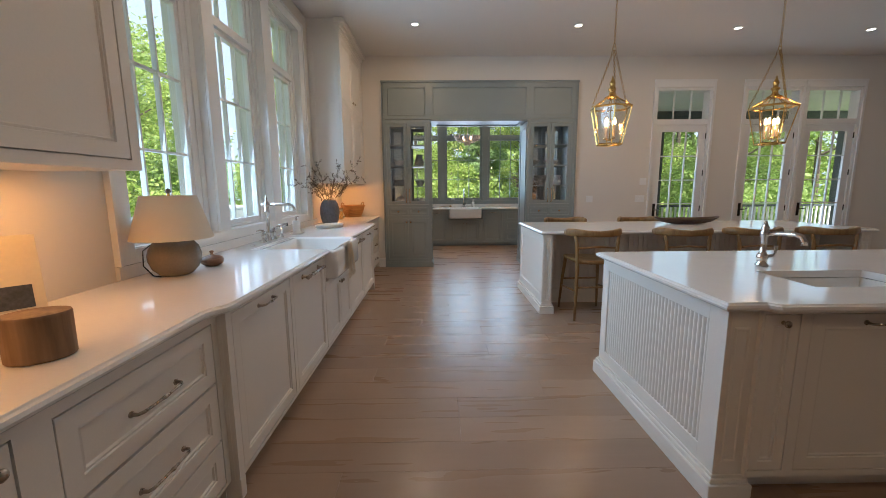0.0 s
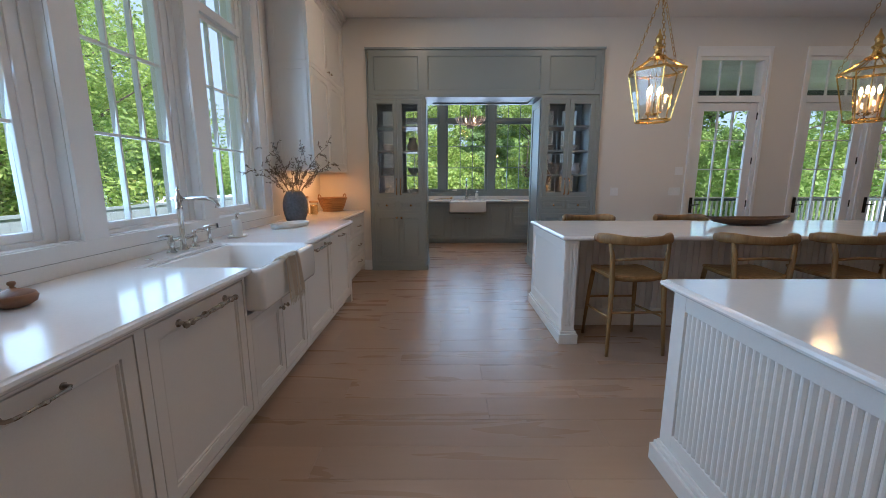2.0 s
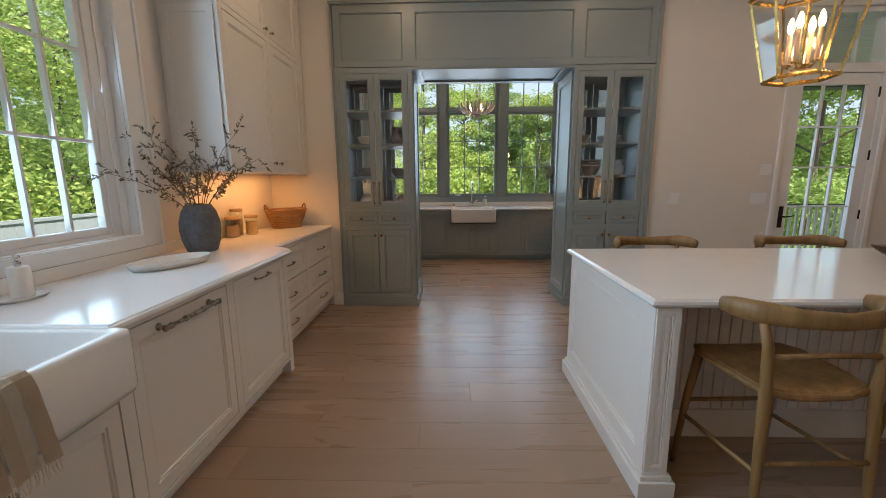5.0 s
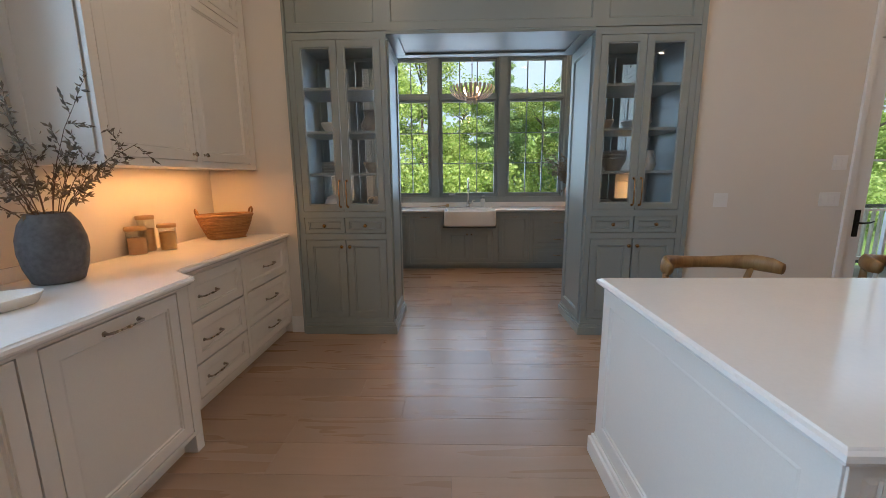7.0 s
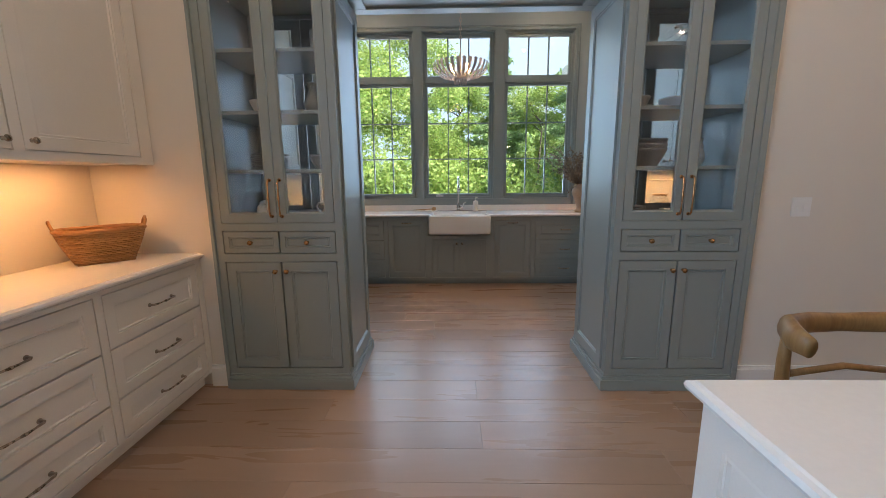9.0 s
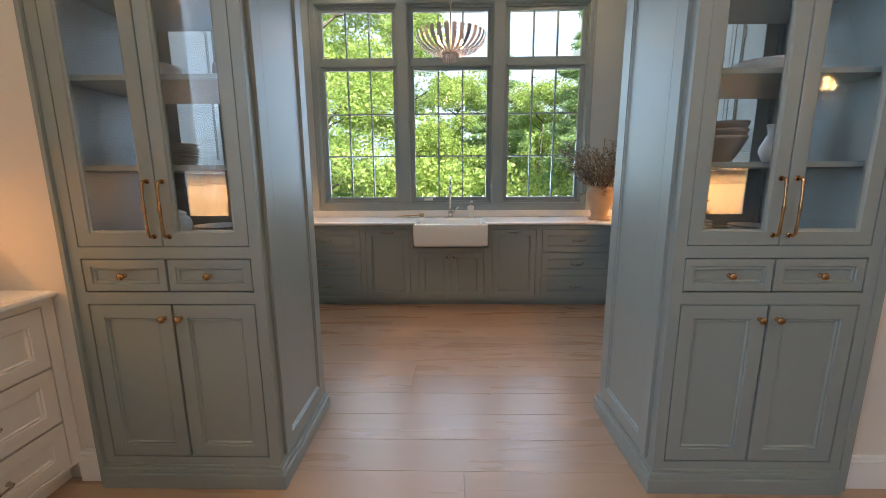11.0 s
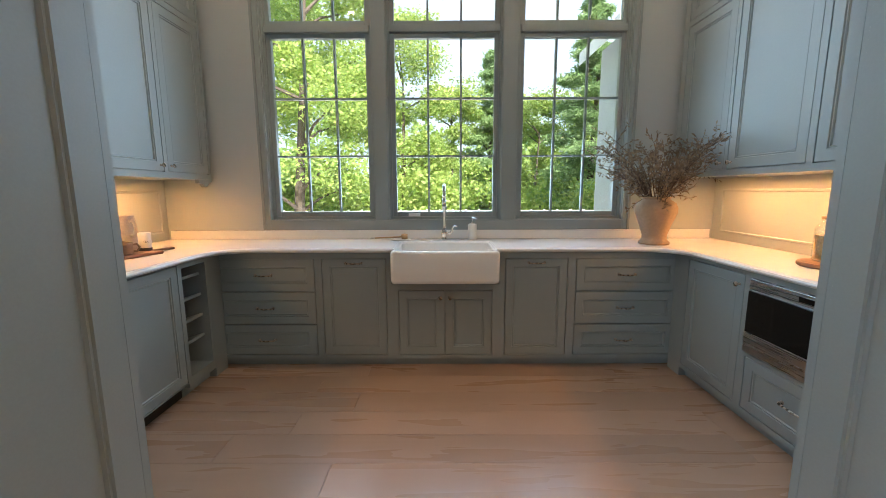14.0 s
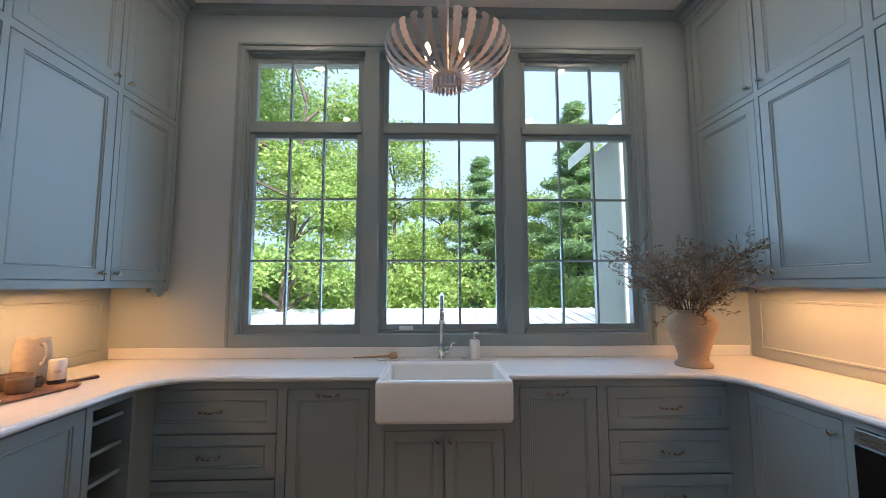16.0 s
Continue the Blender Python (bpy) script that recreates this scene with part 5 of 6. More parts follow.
def chain(parent, p0, p1, link=0.045, r=0.003, material=None):
    p0, p1 = Vector(p0), Vector(p1)
    n = max(2, int((p1 - p0).length / (link * 0.78)))
    me = bmesh.new()
    pts = [(0.011 * math.cos(a), 0, link / 2 * math.sin(a)) for a in np.linspace(0, 2 * math.pi, 11)]
    tube(pts, r, 5, me, False)
    me = link_mesh("link", me, material or M_BRASS, True)
    q = (p1 - p0).to_track_quat('Z', 'Y').to_matrix().to_4x4()
    for k in range(n):
        o = part("link", me, None, parent)
        o.matrix_local = Matrix.Translation(p0 + (p1 - p0) * (k + 0.5) / n) @ q @ pose(0, 0, 0, 0, 0, 90 * (k % 2))


def lantern(x, y):
    """A six-sided tapered brass lantern on chains, with four candle bulbs."""
    L = thing("lantern", pose(x, y, 1.87), "brass and glass hexagonal lantern with lit candle bulbs", "pendant light", "lanterns over the island")
    n, rb, rt, zs, zt = 6, 0.145, 0.235, 0.43, 0.545
    def ring(r, z):
        return [Vector((r * math.cos(math.pi / 3 * k + 0.3), r * math.sin(math.pi / 3 * k + 0.3), z)) for k in range(n)]
    b, t, u = ring(rb, 0.012), ring(rt, zs), ring(0.055, zt)
    for k in range(n):
        j = (k + 1) % n
        part("bar", tube([b[k], t[k]], 0.0075, 4), M_BRASS, L)
        part("bar", tube([t[k], u[k]], 0.0065, 4), M_BRASS, L)
        part("rail", tube([b[k], b[j]], 0.011, 4), M_BRASS, L)
        part("rail", tube([t[k], t[j]], 0.012, 4), M_BRASS, L)
        for q in ((b[k], b[j], t[j], t[k]), (t[k], t[j], u[j], u[k])):
            g = bmesh.new()
            lo = [g.verts.new(v * 1.0) for v in q]
            hi = [g.verts.new(Vector((v.x * 0.985, v.y * 0.985, v.z))) for v in q]
            g.faces.new(lo), g.faces.new(hi[::-1])
            for i in range(4):
                g.faces.new((lo[i], hi[i], hi[(i + 1) % 4], lo[(i + 1) % 4]))
            o = part("pane", g, M_JARGLASS, L)
            o.visible_shadow = False
    part("finial", lathe([(0.075, zt - 0.006), (0.078, zt + 0.004), (0.05, zt + 0.016), (0.032, zt + 0.04), (0.028, zt + 0.07), (0.045, zt + 0.085), (0.046, zt + 0.095), (0.026, zt + 0.11), (0.024, zt + 0.135), (0.033, zt + 0.15), (0.028, zt + 0.17), (0.012, zt + 0.20), (0.006, zt + 0.235), (0, zt + 0.24)], 16), M_BRASS, L, "turned brass finial", True)
    part("stem", tube([(0, 0, 0.06), (0, 0, zt)], 0.006, 8), M_BRASS, L)
    part("hub", lathe([(0, 0.05), (0.02, 0.055), (0.022, 0.075), (0, 0.085)], 12), M_BRASS, L)
    for k in range(4):
        a = math.pi / 2 * k + 0.5
        px, py = 0.06 * math.cos(a), 0.06 * math.sin(a)
        part("arm", tube([(0, 0, 0.07), (px * 0.6, py * 0.6, 0.055), (px, py, 0.075)], 0.004, 6), M_BRASS, L)
        part("cup", lathe([(0, 0.072), (0.018, 0.075), (0.02, 0.085), (0.011, 0.088)], 12, None, (px, py)), M_BRASS, L, "", True)
        part("candle", lathe([(0.0105, 0.086), (0.0105, 0.235), (0, 0.236)], 10, None, (px, py)), M_CANDLE, L, "pale candle sleeve", True)
        part("bulb", lathe([(0.006, 0.236), (0.0125, 0.25), (0.014, 0.268), (0.010, 0.29), (0.003, 0.308), (0, 0.31)], 10, None, (px, py)), M_BULB, L, "glowing flame bulb", True)
    top = 1.06
    for k in (0, 2, 4):
        chain(L, t[k] + Vector((0, 0, 0.012)), (0.012 * math.cos(k), 0.012 * math.sin(k), top))
    part("loop", tube([(0.022 * math.cos(a), 0, top + 0.02 + 0.022 * math.sin(a)) for a in np.linspace(0, 2 * math.pi, 13)], 0.004, 6, None, False), M_BRASS, L)
    chain(L, (0, 0, top + 0.04), (0, 0, CEIL - 1.87 - 0.03))
    part("canopy", lathe([(0, CEIL - 1.87 - 0.035), (0.03, CEIL - 1.87 - 0.032), (0.06, CEIL - 1.87 - 0.01), (0.062, CEIL - 1.87)], 20), M_BRASS, L, "", True)
    lamp = new("lantern_glow", bpy.data.lights.new("lantern_glow", 'POINT'))
    lamp.data.energy, lamp.data.color, lamp.data.shadow_soft_size = 2.4, WARM, 0.02
    lamp.matrix_world = pose(x, y, 2.21)
    return L


lantern(2.30, 5.80)
lantern(4.22, 5.80)

# chandelier of scalloped strips in the pantry
M_PLASTER = mat("whitewashed_metal", (0.56, 0.47, 0.42), 0.6, var=0.08, scale=12, bump=0.2, bscale=60)
CHX, CHY, CHZ = 0.922, 9.85, 2.315
ch = thing("chandelier", pose(CHX, CHY, CHZ), "white scalloped metal bowl chandelier with lit bulbs", "chandelier")


def petal():
    """One strip that sweeps out and up from the lower ring, with scalloped edges."""
    bm = bmesh.new()
    n = 28
    left, right = [], []
    for k in range(n + 1):
        f = k / n
        r = 0.062 + 0.222 * math.sin(f * math.pi / 2) ** 0.9
        z = 0.045 + 0.145 * (1 - math.cos(f * math.pi / 2)) ** 1.05
        w = (0.005 + 0.0125 * f ** 0.8) * (0.72 + 0.5 * abs(math.sin(f * 9 * math.pi))) * (1.0 if f < 0.97 else 0.6)
        left.append(bm.verts.new((r, -w, z)))
        right.append(bm.verts.new((r, w, z)))
    for k in range(n):
        bm.faces.new((left[k], right[k], right[k + 1], left[k + 1]))
    ex = bmesh.ops.solidify(bm, geom=bm.faces[:], thickness=0.003)
    return link_mesh("petal", bm, M_PLASTER)


PET = petal()
for k in range(30):
    o = part("petal", PET, None, ch)
    o.matrix_local = pose(0, 0, 0, 0, 0, 12 * k)
part("lower_ring", lathe([(0.055, 0.03), (0.066, 0.03), (0.068, 0.05), (0.055, 0.05)], 30), M_PLASTER, ch)
part("lower_disc", lathe([(0, 0.034), (0.054, 0.034), (0.054, 0.04), (0, 0.04)], 24), M_PLASTER, ch)
drop = link_mesh("drop", lathe([(0, -0.012), (0.005, 0.0), (0.006, 0.02), (0.003, 0.032), (0, 0.033)], 6), M_PLASTER)
for k in range(20):
    o = part("drop", drop, None, ch)
    o.matrix_local = pose(0.061 * math.cos(k * math.pi / 10), 0.061 * math.sin(k * math.pi / 10), 0.0)
part("stem", tube([(0, 0, 0.04), (0, 0, 0.42)], 0.006, 8), M_PLASTER, ch)
for k in range(4):
    a = math.pi / 2 * k + 0.6
    px, py = 0.11 * math.cos(a), 0.11 * math.sin(a)
    part("arm", tube([(0, 0, 0.06), (px * 0.6, py * 0.6, 0.075), (px, py, 0.10)], 0.005, 6), M_PLASTER, ch)
    part("bulb", lathe([(0.008, 0.10), (0.011, 0.115), (0.016, 0.135), (0.012, 0.16), (0.003, 0.178), (0, 0.18)], 10, None, (px, py)), M_BULB2, ch, "glowing bulb", True)
chain(ch, (0, 0, 0.42), (0, 0, CEIL - CHZ - 0.03), 0.05, 0.0035, M_PLASTER)
part("canopy", lathe([(0, CEIL - CHZ - 0.03), (0.05, CEIL - CHZ - 0.025), (0.06, CEIL - CHZ)], 20), M_PLASTER, ch, "", True)
lamp = new("chandelier_glow", bpy.data.lights.new("chandelier_glow", 'POINT'))
lamp.data.energy, lamp.data.color, lamp.data.shadow_soft_size = 0.3, WARM, 0.05
lamp.matrix_world = pose(CHX, CHY, CHZ + 0.20)


# ---- stools ----
def stool(m, label):
    s = thing("counter_stool", m, label, "stool", "stools at the long island")
    for sx in (-1, 1):
        part("leg", tube([(sx * 0.225, -0.255, 0), (sx * 0.212, -0.235, 0.33), (sx * 0.203, -0.215, 0.62), (sx * 0.215, -0.212, 0.80), (sx * 0.232, -0.195, 0.90)], [0.013, 0.018, 0.021, 0.018, 0.014], 10), M_STOOL, s, "", True)
        part("leg", tube([(sx * 0.225, 0.235, 0), (sx * 0.205, 0.205, 0.36), (sx * 0.185, 0.175, 0.61)], [0.012, 0.017, 0.020], 10), M_STOOL, s, "", True)
        part("stretcher", tube([(sx * 0.213, -0.236, 0.31), (sx * 0.208, 0.212, 0.27)], 0.010, 8), M_STOOL, s, "", True)
    part("stretcher", tube([(-0.207, 0.205, 0.35), (0.207, 0.205, 0.35)], 0.010, 8), M_STOOL, s, "", True)
    part("stretcher", tube([(-0.212, -0.236, 0.35), (0.212, -0.236, 0.35)], 0.010, 8), M_STOOL, s, "", True)
    out = [(-0.215, -0.205), (-0.10, -0.235), (0.10, -0.235), (0.215, -0.205), (0.232, -0.05), (0.235, 0.12), (0.20, 0.205), (0, 0.225), (-0.20, 0.205), (-0.235, 0.12), (-0.232, -0.05)]
    bm = slab(out, 0.0, 0.038, 0.012)
    bmesh.ops.subdivide_edges(bm, edges=bm.edges[:], cuts=1)
    for v in bm.verts:
        v.co.z += 0.03 * max(0, (abs(v.co.x) / 0.235)) ** 2 * 0.6 + 0.63 - 0.012 * (0.2 - v.co.y)
    part("seat", bm, M_STOOL, s, "shaped oak seat")
    part("back_rail", tube([(-0.205, -0.212, 0.76), (0, -0.235, 0.775), (0.205, -0.212, 0.76)], 0.011, 8), M_STOOL, s, "", True)
    crest = [(-0.285, -0.06, 0.915), (-0.278, -0.12, 0.92), (-0.235, -0.195, 0.922), (-0.13, -0.25, 0.915), (0, -0.267, 0.91), (0.13, -0.25, 0.915), (0.235, -0.195, 0.922), (0.278, -0.12, 0.92), (0.285, -0.06, 0.915)]
    part("crest_rail", tube(crest, [0.017, 0.023, 0.024, 0.020, 0.018, 0.020, 0.024, 0.023, 0.017], 12, None, True, 1.75), M_STOOL, s, "curved oak crest rail", True)
    return s


first = stool(pose(1.90, 5.24, 0, 0, 0, 2), "light oak counter stool with a curved back at the island")
for x, y, r in ((2.86, 5.24, -3), (3.60, 5.25, 2), (4.40, 5.24, -2), (2.08, 6.52, 181), (3.14, 6.53, 178)):
    copy_thing(first, pose(x, y, 0, 0, 0, r))


# ---- small things in the kitchen ----
TOP = 0.9165
M_LAMP = mat("taupe_glazed_ceramic", (0.25, 0.20, 0.14), 0.14, var=0.10, scale=6)
M_SHADE = mat("linen_shade", (0.72, 0.66, 0.56), 0.9, var=0.04, scale=10, bump=0.25, bscale=300)
M_LOG = wood_mat("rough_wood", (0.13, 0.075, 0.04), (0.30, 0.20, 0.12), 0.7, 9, 0.03, 'Z', 0.5)
M_PAPER = mat("cream_paper", (0.66, 0.60, 0.48), 0.8, var=0.04)
M_PHOTO = mat("dark_photo", (0.05, 0.06, 0.08), 0.5, var=0.6, scale=14)
M_STONE = mat("grey_stoneware", (0.125, 0.125, 0.128), 0.75, var=0.35, scale=7, bump=0.5, bscale=45)
M_TERRA = mat("sandy_terracotta", (0.40, 0.28, 0.18), 0.85, var=0.14, scale=9, bump=0.4, bscale=60)
M_TWIG = mat("dry_twig", (0.10, 0.065, 0.045), 0.8, var=0.2)
M_DRYLEAF = leaf_mat("dried_grey_leaves", (0.10, 0.085, 0.066), (0.25, 0.21, 0.155))
M_BROWNLEAF = leaf_mat("dried_brown_leaves", (0.13, 0.095, 0.065), (0.31, 0.235, 0.15))
M_WICKER = wood_mat("wicker", (0.24, 0.11, 0.035), (0.46, 0.25, 0.09), 0.55, 30, 0.1, 'X', 0.3)
M_GRAIN = mat("dry_goods", (0.40, 0.24, 0.13), 0.8, var=0.35, scale=60, bump=0.8, bscale=120)
M_PASTA = mat("dry_pasta", (0.52, 0.35, 0.14), 0.7, var=0.35, scale=40, bump=0.8, bscale=80)
M_BAMBOO = wood_mat("bamboo_lid", (0.32, 0.20, 0.09), (0.46, 0.31, 0.16), 0.5, 16)
M_SOAP = mat("white_stoneware", (0.78, 0.76, 0.72), 0.4, var=0.03, scale=14)
M_JUG = mat("speckled_pale_stoneware", (0.46, 0.42, 0.36), 0.55, var=0.12, scale=30, bump=0.15, bscale=120)
M_MUG = mat("brown_stoneware", (0.16, 0.11, 0.07), 0.5, var=0.2, scale=20)
M_WARE = mat("grey_glazed_ware", (0.34, 0.33, 0.31), 0.3, var=0.12, scale=12)
M_CLOTH = mat("beige_woven_cloth", (0.68, 0.58, 0.44), 0.9, var=0.08, scale=20, bump=0.5, bscale=300)
M_CLOTH2 = mat("cream_woven_cloth", (0.74, 0.68, 0.57), 0.9, var=0.06, scale=20, bump=0.5, bscale=300)
M_CORD = mat("black_cord", (0.015, 0.015, 0.015), 0.5)
M_INK = mat("printed_ink", (0.03, 0.03, 0.03), 0.6)

tl = thing("table_lamp", pose(-1.21, 3.21, TOP) @ Matrix.Diagonal((0.85, 0.85, 0.9, 1)), "round taupe ceramic table lamp with a cream shade, unlit", "table lamp")
part("base", lathe([(0, 0), (0.085, 0), (0.10, 0.008), (0.135, 0.045), (0.152, 0.095), (0.153, 0.13), (0.14, 0.175), (0.11, 0.21), (0.06, 0.232), (0.03, 0.238), (0.025, 0.25), (0, 0.25)], 40), M_LAMP, tl, "glossy taupe ceramic ball base", True)
part("stem", tube([(0, 0, 0.245), (0, 0, 0.50)], 0.008, 8), M_BRASS, tl)
part("shade", lathe([(0.235, 0.225), (0.155, 0.485), (0.151, 0.485), (0.231, 0.225), (0.235, 0.225)], 48), M_SHADE, tl, "tapered cream linen shade", True)
part("spider", tube([(-0.152, 0, 0.48), (0, 0, 0.483), (0.152, 0, 0.48)], 0.003, 6), M_BRASS, tl)
part("finial", lathe([(0, 0.495), (0.012, 0.50), (0.016, 0.512), (0.010, 0.525), (0, 0.53)], 12), M_LAMP, tl, "", True)
part("cord", tube([(-0.05, -0.145, 0.20), (-0.08, -0.17, 0.17), (-0.09, -0.165, 0.08), (-0.06, -0.13, 0.015), (-0.02, -0.12, 0.006)], 0.004, 6), M_CORD, tl, "black cord", True)
lb = thing("lidded_box", pose(-1.15, 3.46, TOP), "small round turned wooden box with a lid", "box")
part("box", lathe([(0, 0), (0.035, 0), (0.06, 0.015), (0.066, 0.035), (0.06, 0.048), (0, 0.048)], 24), M_BOARD, lb, "", True)
part("lid", lathe([(0.06, 0.0485), (0.045, 0.058), (0.012, 0.066), (0.006, 0.074), (0.013, 0.085), (0.010, 0.093), (0, 0.095)], 24), M_BOARD, lb, "", True)
wp = lathe([(0, 0), (0.090, 0), (0.094, 0.006), (0.095, 0.145), (0.092, 0.152), (0.0, 0.152)], 36)
for v in wp.verts:
    v.co.y *= 0.82
wp = tagged(part("wood_stump", wp, M_LOG, None, "", False), "oval block of rough brown wood on the worktop", "wood block")
wp.matrix_world = pose(-0.865, 2.09, TOP, 0, 0, 35) @ Matrix.Diagonal((0.82, 0.82, 0.86, 1))
ck = thing("cookbook", pose(-1.15, 2.33, TOP, 0, 0, 50), "cream cookbook leaning on a wooden stand", "book")
bk = part("cover", boxes((-0.20, 0.06, -0.01, 0.012, 0.0, 0.31), bev=0.003), M_PAPER, ck)
bk.matrix_local = pose(0, 0, 0.02, -20, 0, 0)
ph = part("photo", boxes((-0.09, 0.03, -0.0125, -0.0102, 0.05, 0.13)), M_PHOTO, bk, "small dark cover photograph")
for k in range(3):
    part("title_line", boxes((-0.17, -0.09 + 0.01 * k, -0.0122, -0.0102, 0.23 - 0.016 * k, 0.236 - 0.016 * k)), M_INK, bk)
part("stand", boxes((-0.24, 0.10, -0.05, 0.06, 0.0, 0.018), (-0.24, 0.10, -0.05, -0.035, 0.018, 0.045), bev=0.003), M_BAMBOO, ck, "pale wooden stand")


def cross_handle(parent, base, up, length, d):
    """A lever tap: flared foot, body and lever."""
    x, y = base
    part("tap_body", lathe([(0, 0), (0.030, 0), (0.032, 0.006), (0.022, 0.014), (0.015, 0.03), (0.014, 0.05), (0.020, 0.06), (0.020, 0.075), (0.012, 0.085), (0.015, 0.10), (0.009, 0.115), (0, 0.118)], 18, None, base), M_CHROME, parent, "", True)
    part("lever", tube([(x, y, 0.108), (x + d[0] * length * 0.5, y + d[1] * length * 0.5, 0.116), (x + d[0] * length, y + d[1] * length, 0.112)], [0.006, 0.008, 0.005], 8), M_CHROME, parent, "", True)


fa = thing("bridge_faucet", pose(-1.285, 4.62, TOP), "polished nickel bridge faucet with lever taps", "faucet")
part("column", lathe([(0, 0), (0.032, 0), (0.034, 0.008), (0.022, 0.02), (0.016, 0.05), (0.019, 0.07), (0.019, 0.085), (0.015, 0.10), (0.016, 0.25), (0.021, 0.26), (0.021, 0.285), (0.016, 0.30), (0.022, 0.32), (0.022, 0.345), (0.012, 0.36), (0.008, 0.375), (0.012, 0.385), (0.005, 0.40), (0.003, 0.415), (0, 0.416)], 20), M_CHROME, fa, "", True)
part("spout", tube([(0, 0, 0.332), (0.12, 0, 0.335), (0.19, 0, 0.335), (0.225, 0, 0.325), (0.245, 0, 0.30), (0.247, 0, 0.275)], [0.012, 0.0125, 0.014, 0.013, 0.013, 0.016], 12), M_CHROME, fa, "", True)
part("rear_knob", tube([(0, 0, 0.332), (-0.045, 0, 0.332)], [0.009, 0.012], 8), M_CHROME, fa, "", True)
part("bridge", tube([(0, -0.115, 0.075), (0, 0.115, 0.075)], 0.009, 10), M_CHROME, fa, "", True)
cross_handle(fa, (0, -0.115), 0, 0.085, (-0.2, -0.98))
cross_handle(fa, (0, 0.115), 0, 0.085, (0.3, 0.95))
sy = thing("side_sprayer", pose(-1.28, 4.90, TOP), "polished nickel side sprayer by the sink", "sprayer")
part("base", lathe([(0, 0), (0.026, 0), (0.027, 0.006), (0.015, 0.016), (0.012, 0.05), (0.016, 0.06), (0.012, 0.075), (0.013, 0.12), (0, 0.122)], 18), M_CHROME, sy, "", True)
part("spray_head", tube([(-0.025, -0.02, 0.118), (0.02, 0.01, 0.125), (0.045, 0.025, 0.125)], [0.010, 0.014, 0.018], 12), M_CHROME, sy, "", True)
part("nozzle", tube([(0.0455, 0.0252, 0.125), (0.056, 0.031, 0.125)], 0.017, 12), M_CORD, sy, "black rubber nozzle")
ag = lathe([(0, 0), (0.022, 0), (0.02, 0.004), (0, 0.005)], 18)
ag = tagged(part("air_switch", ag, M_CHROME, None, "", True), "flat round nickel button set in the worktop", "switch")
ag.matrix_world = pose(-1.28, 4.30, TOP)


def soap_bottle(m, h, r, label):
    s = thing("soap_dispenser", m, label, "soap dispenser")
    part("bottle", lathe([(0, 0), (r, 0), (r * 1.02, 0.005), (r, h - 0.006), (r * 0.85, h), (0, h)], 24), M_SOAP, s, "", True)
    part("pump", tube([(0, 0, h), (0, 0, h + 0.02)], 0.012, 10, tube([(0, 0, h + 0.02), (0, 0, h + 0.035), (0.0, 0, h + 0.045), (0.02, -0.012, h + 0.047), (0.035, -0.02, h + 0.042)], [0.006, 0.006, 0.011, 0.007, 0.005], 8)), M_CHROME, s, "nickel pump", True)
    return s


def tray(m, lx, ly, h, material, label, name="tray", rim=0.012):
    bm = lathe([(0, 0.006), (0.80, 0.006), (0.93, h * 0.6), (0.99, h), (1.0, h), (1.0, h - 0.003), (0.9, 0.0), (0, 0.0)], 40)
    for v in bm.verts:
        e = abs(v.co.x) ** 3 + abs(v.co.y) ** 3
        v.co.x, v.co.y = v.co.x * lx, v.co.y * ly
    o = tagged(part(name, bm, material, None, "", True), label, name.replace("_", " "))
    o.matrix_world = m
    return o


tray(pose(-1.24, 5.22, TOP, 0, 0, 80), 0.095, 0.06, 0.012, M_SOAP, "small white oval soap tray")
soap_bottle(pose(-1.245, 5.23, TOP + 0.007), 0.13, 0.037, "white cylindrical soap dispenser on a tray")
tray(pose(-1.07, 5.88, TOP, 0, 0, 66), 0.225, 0.12, 0.042, M_SOAP, "shallow white oval stoneware platter", "platter")


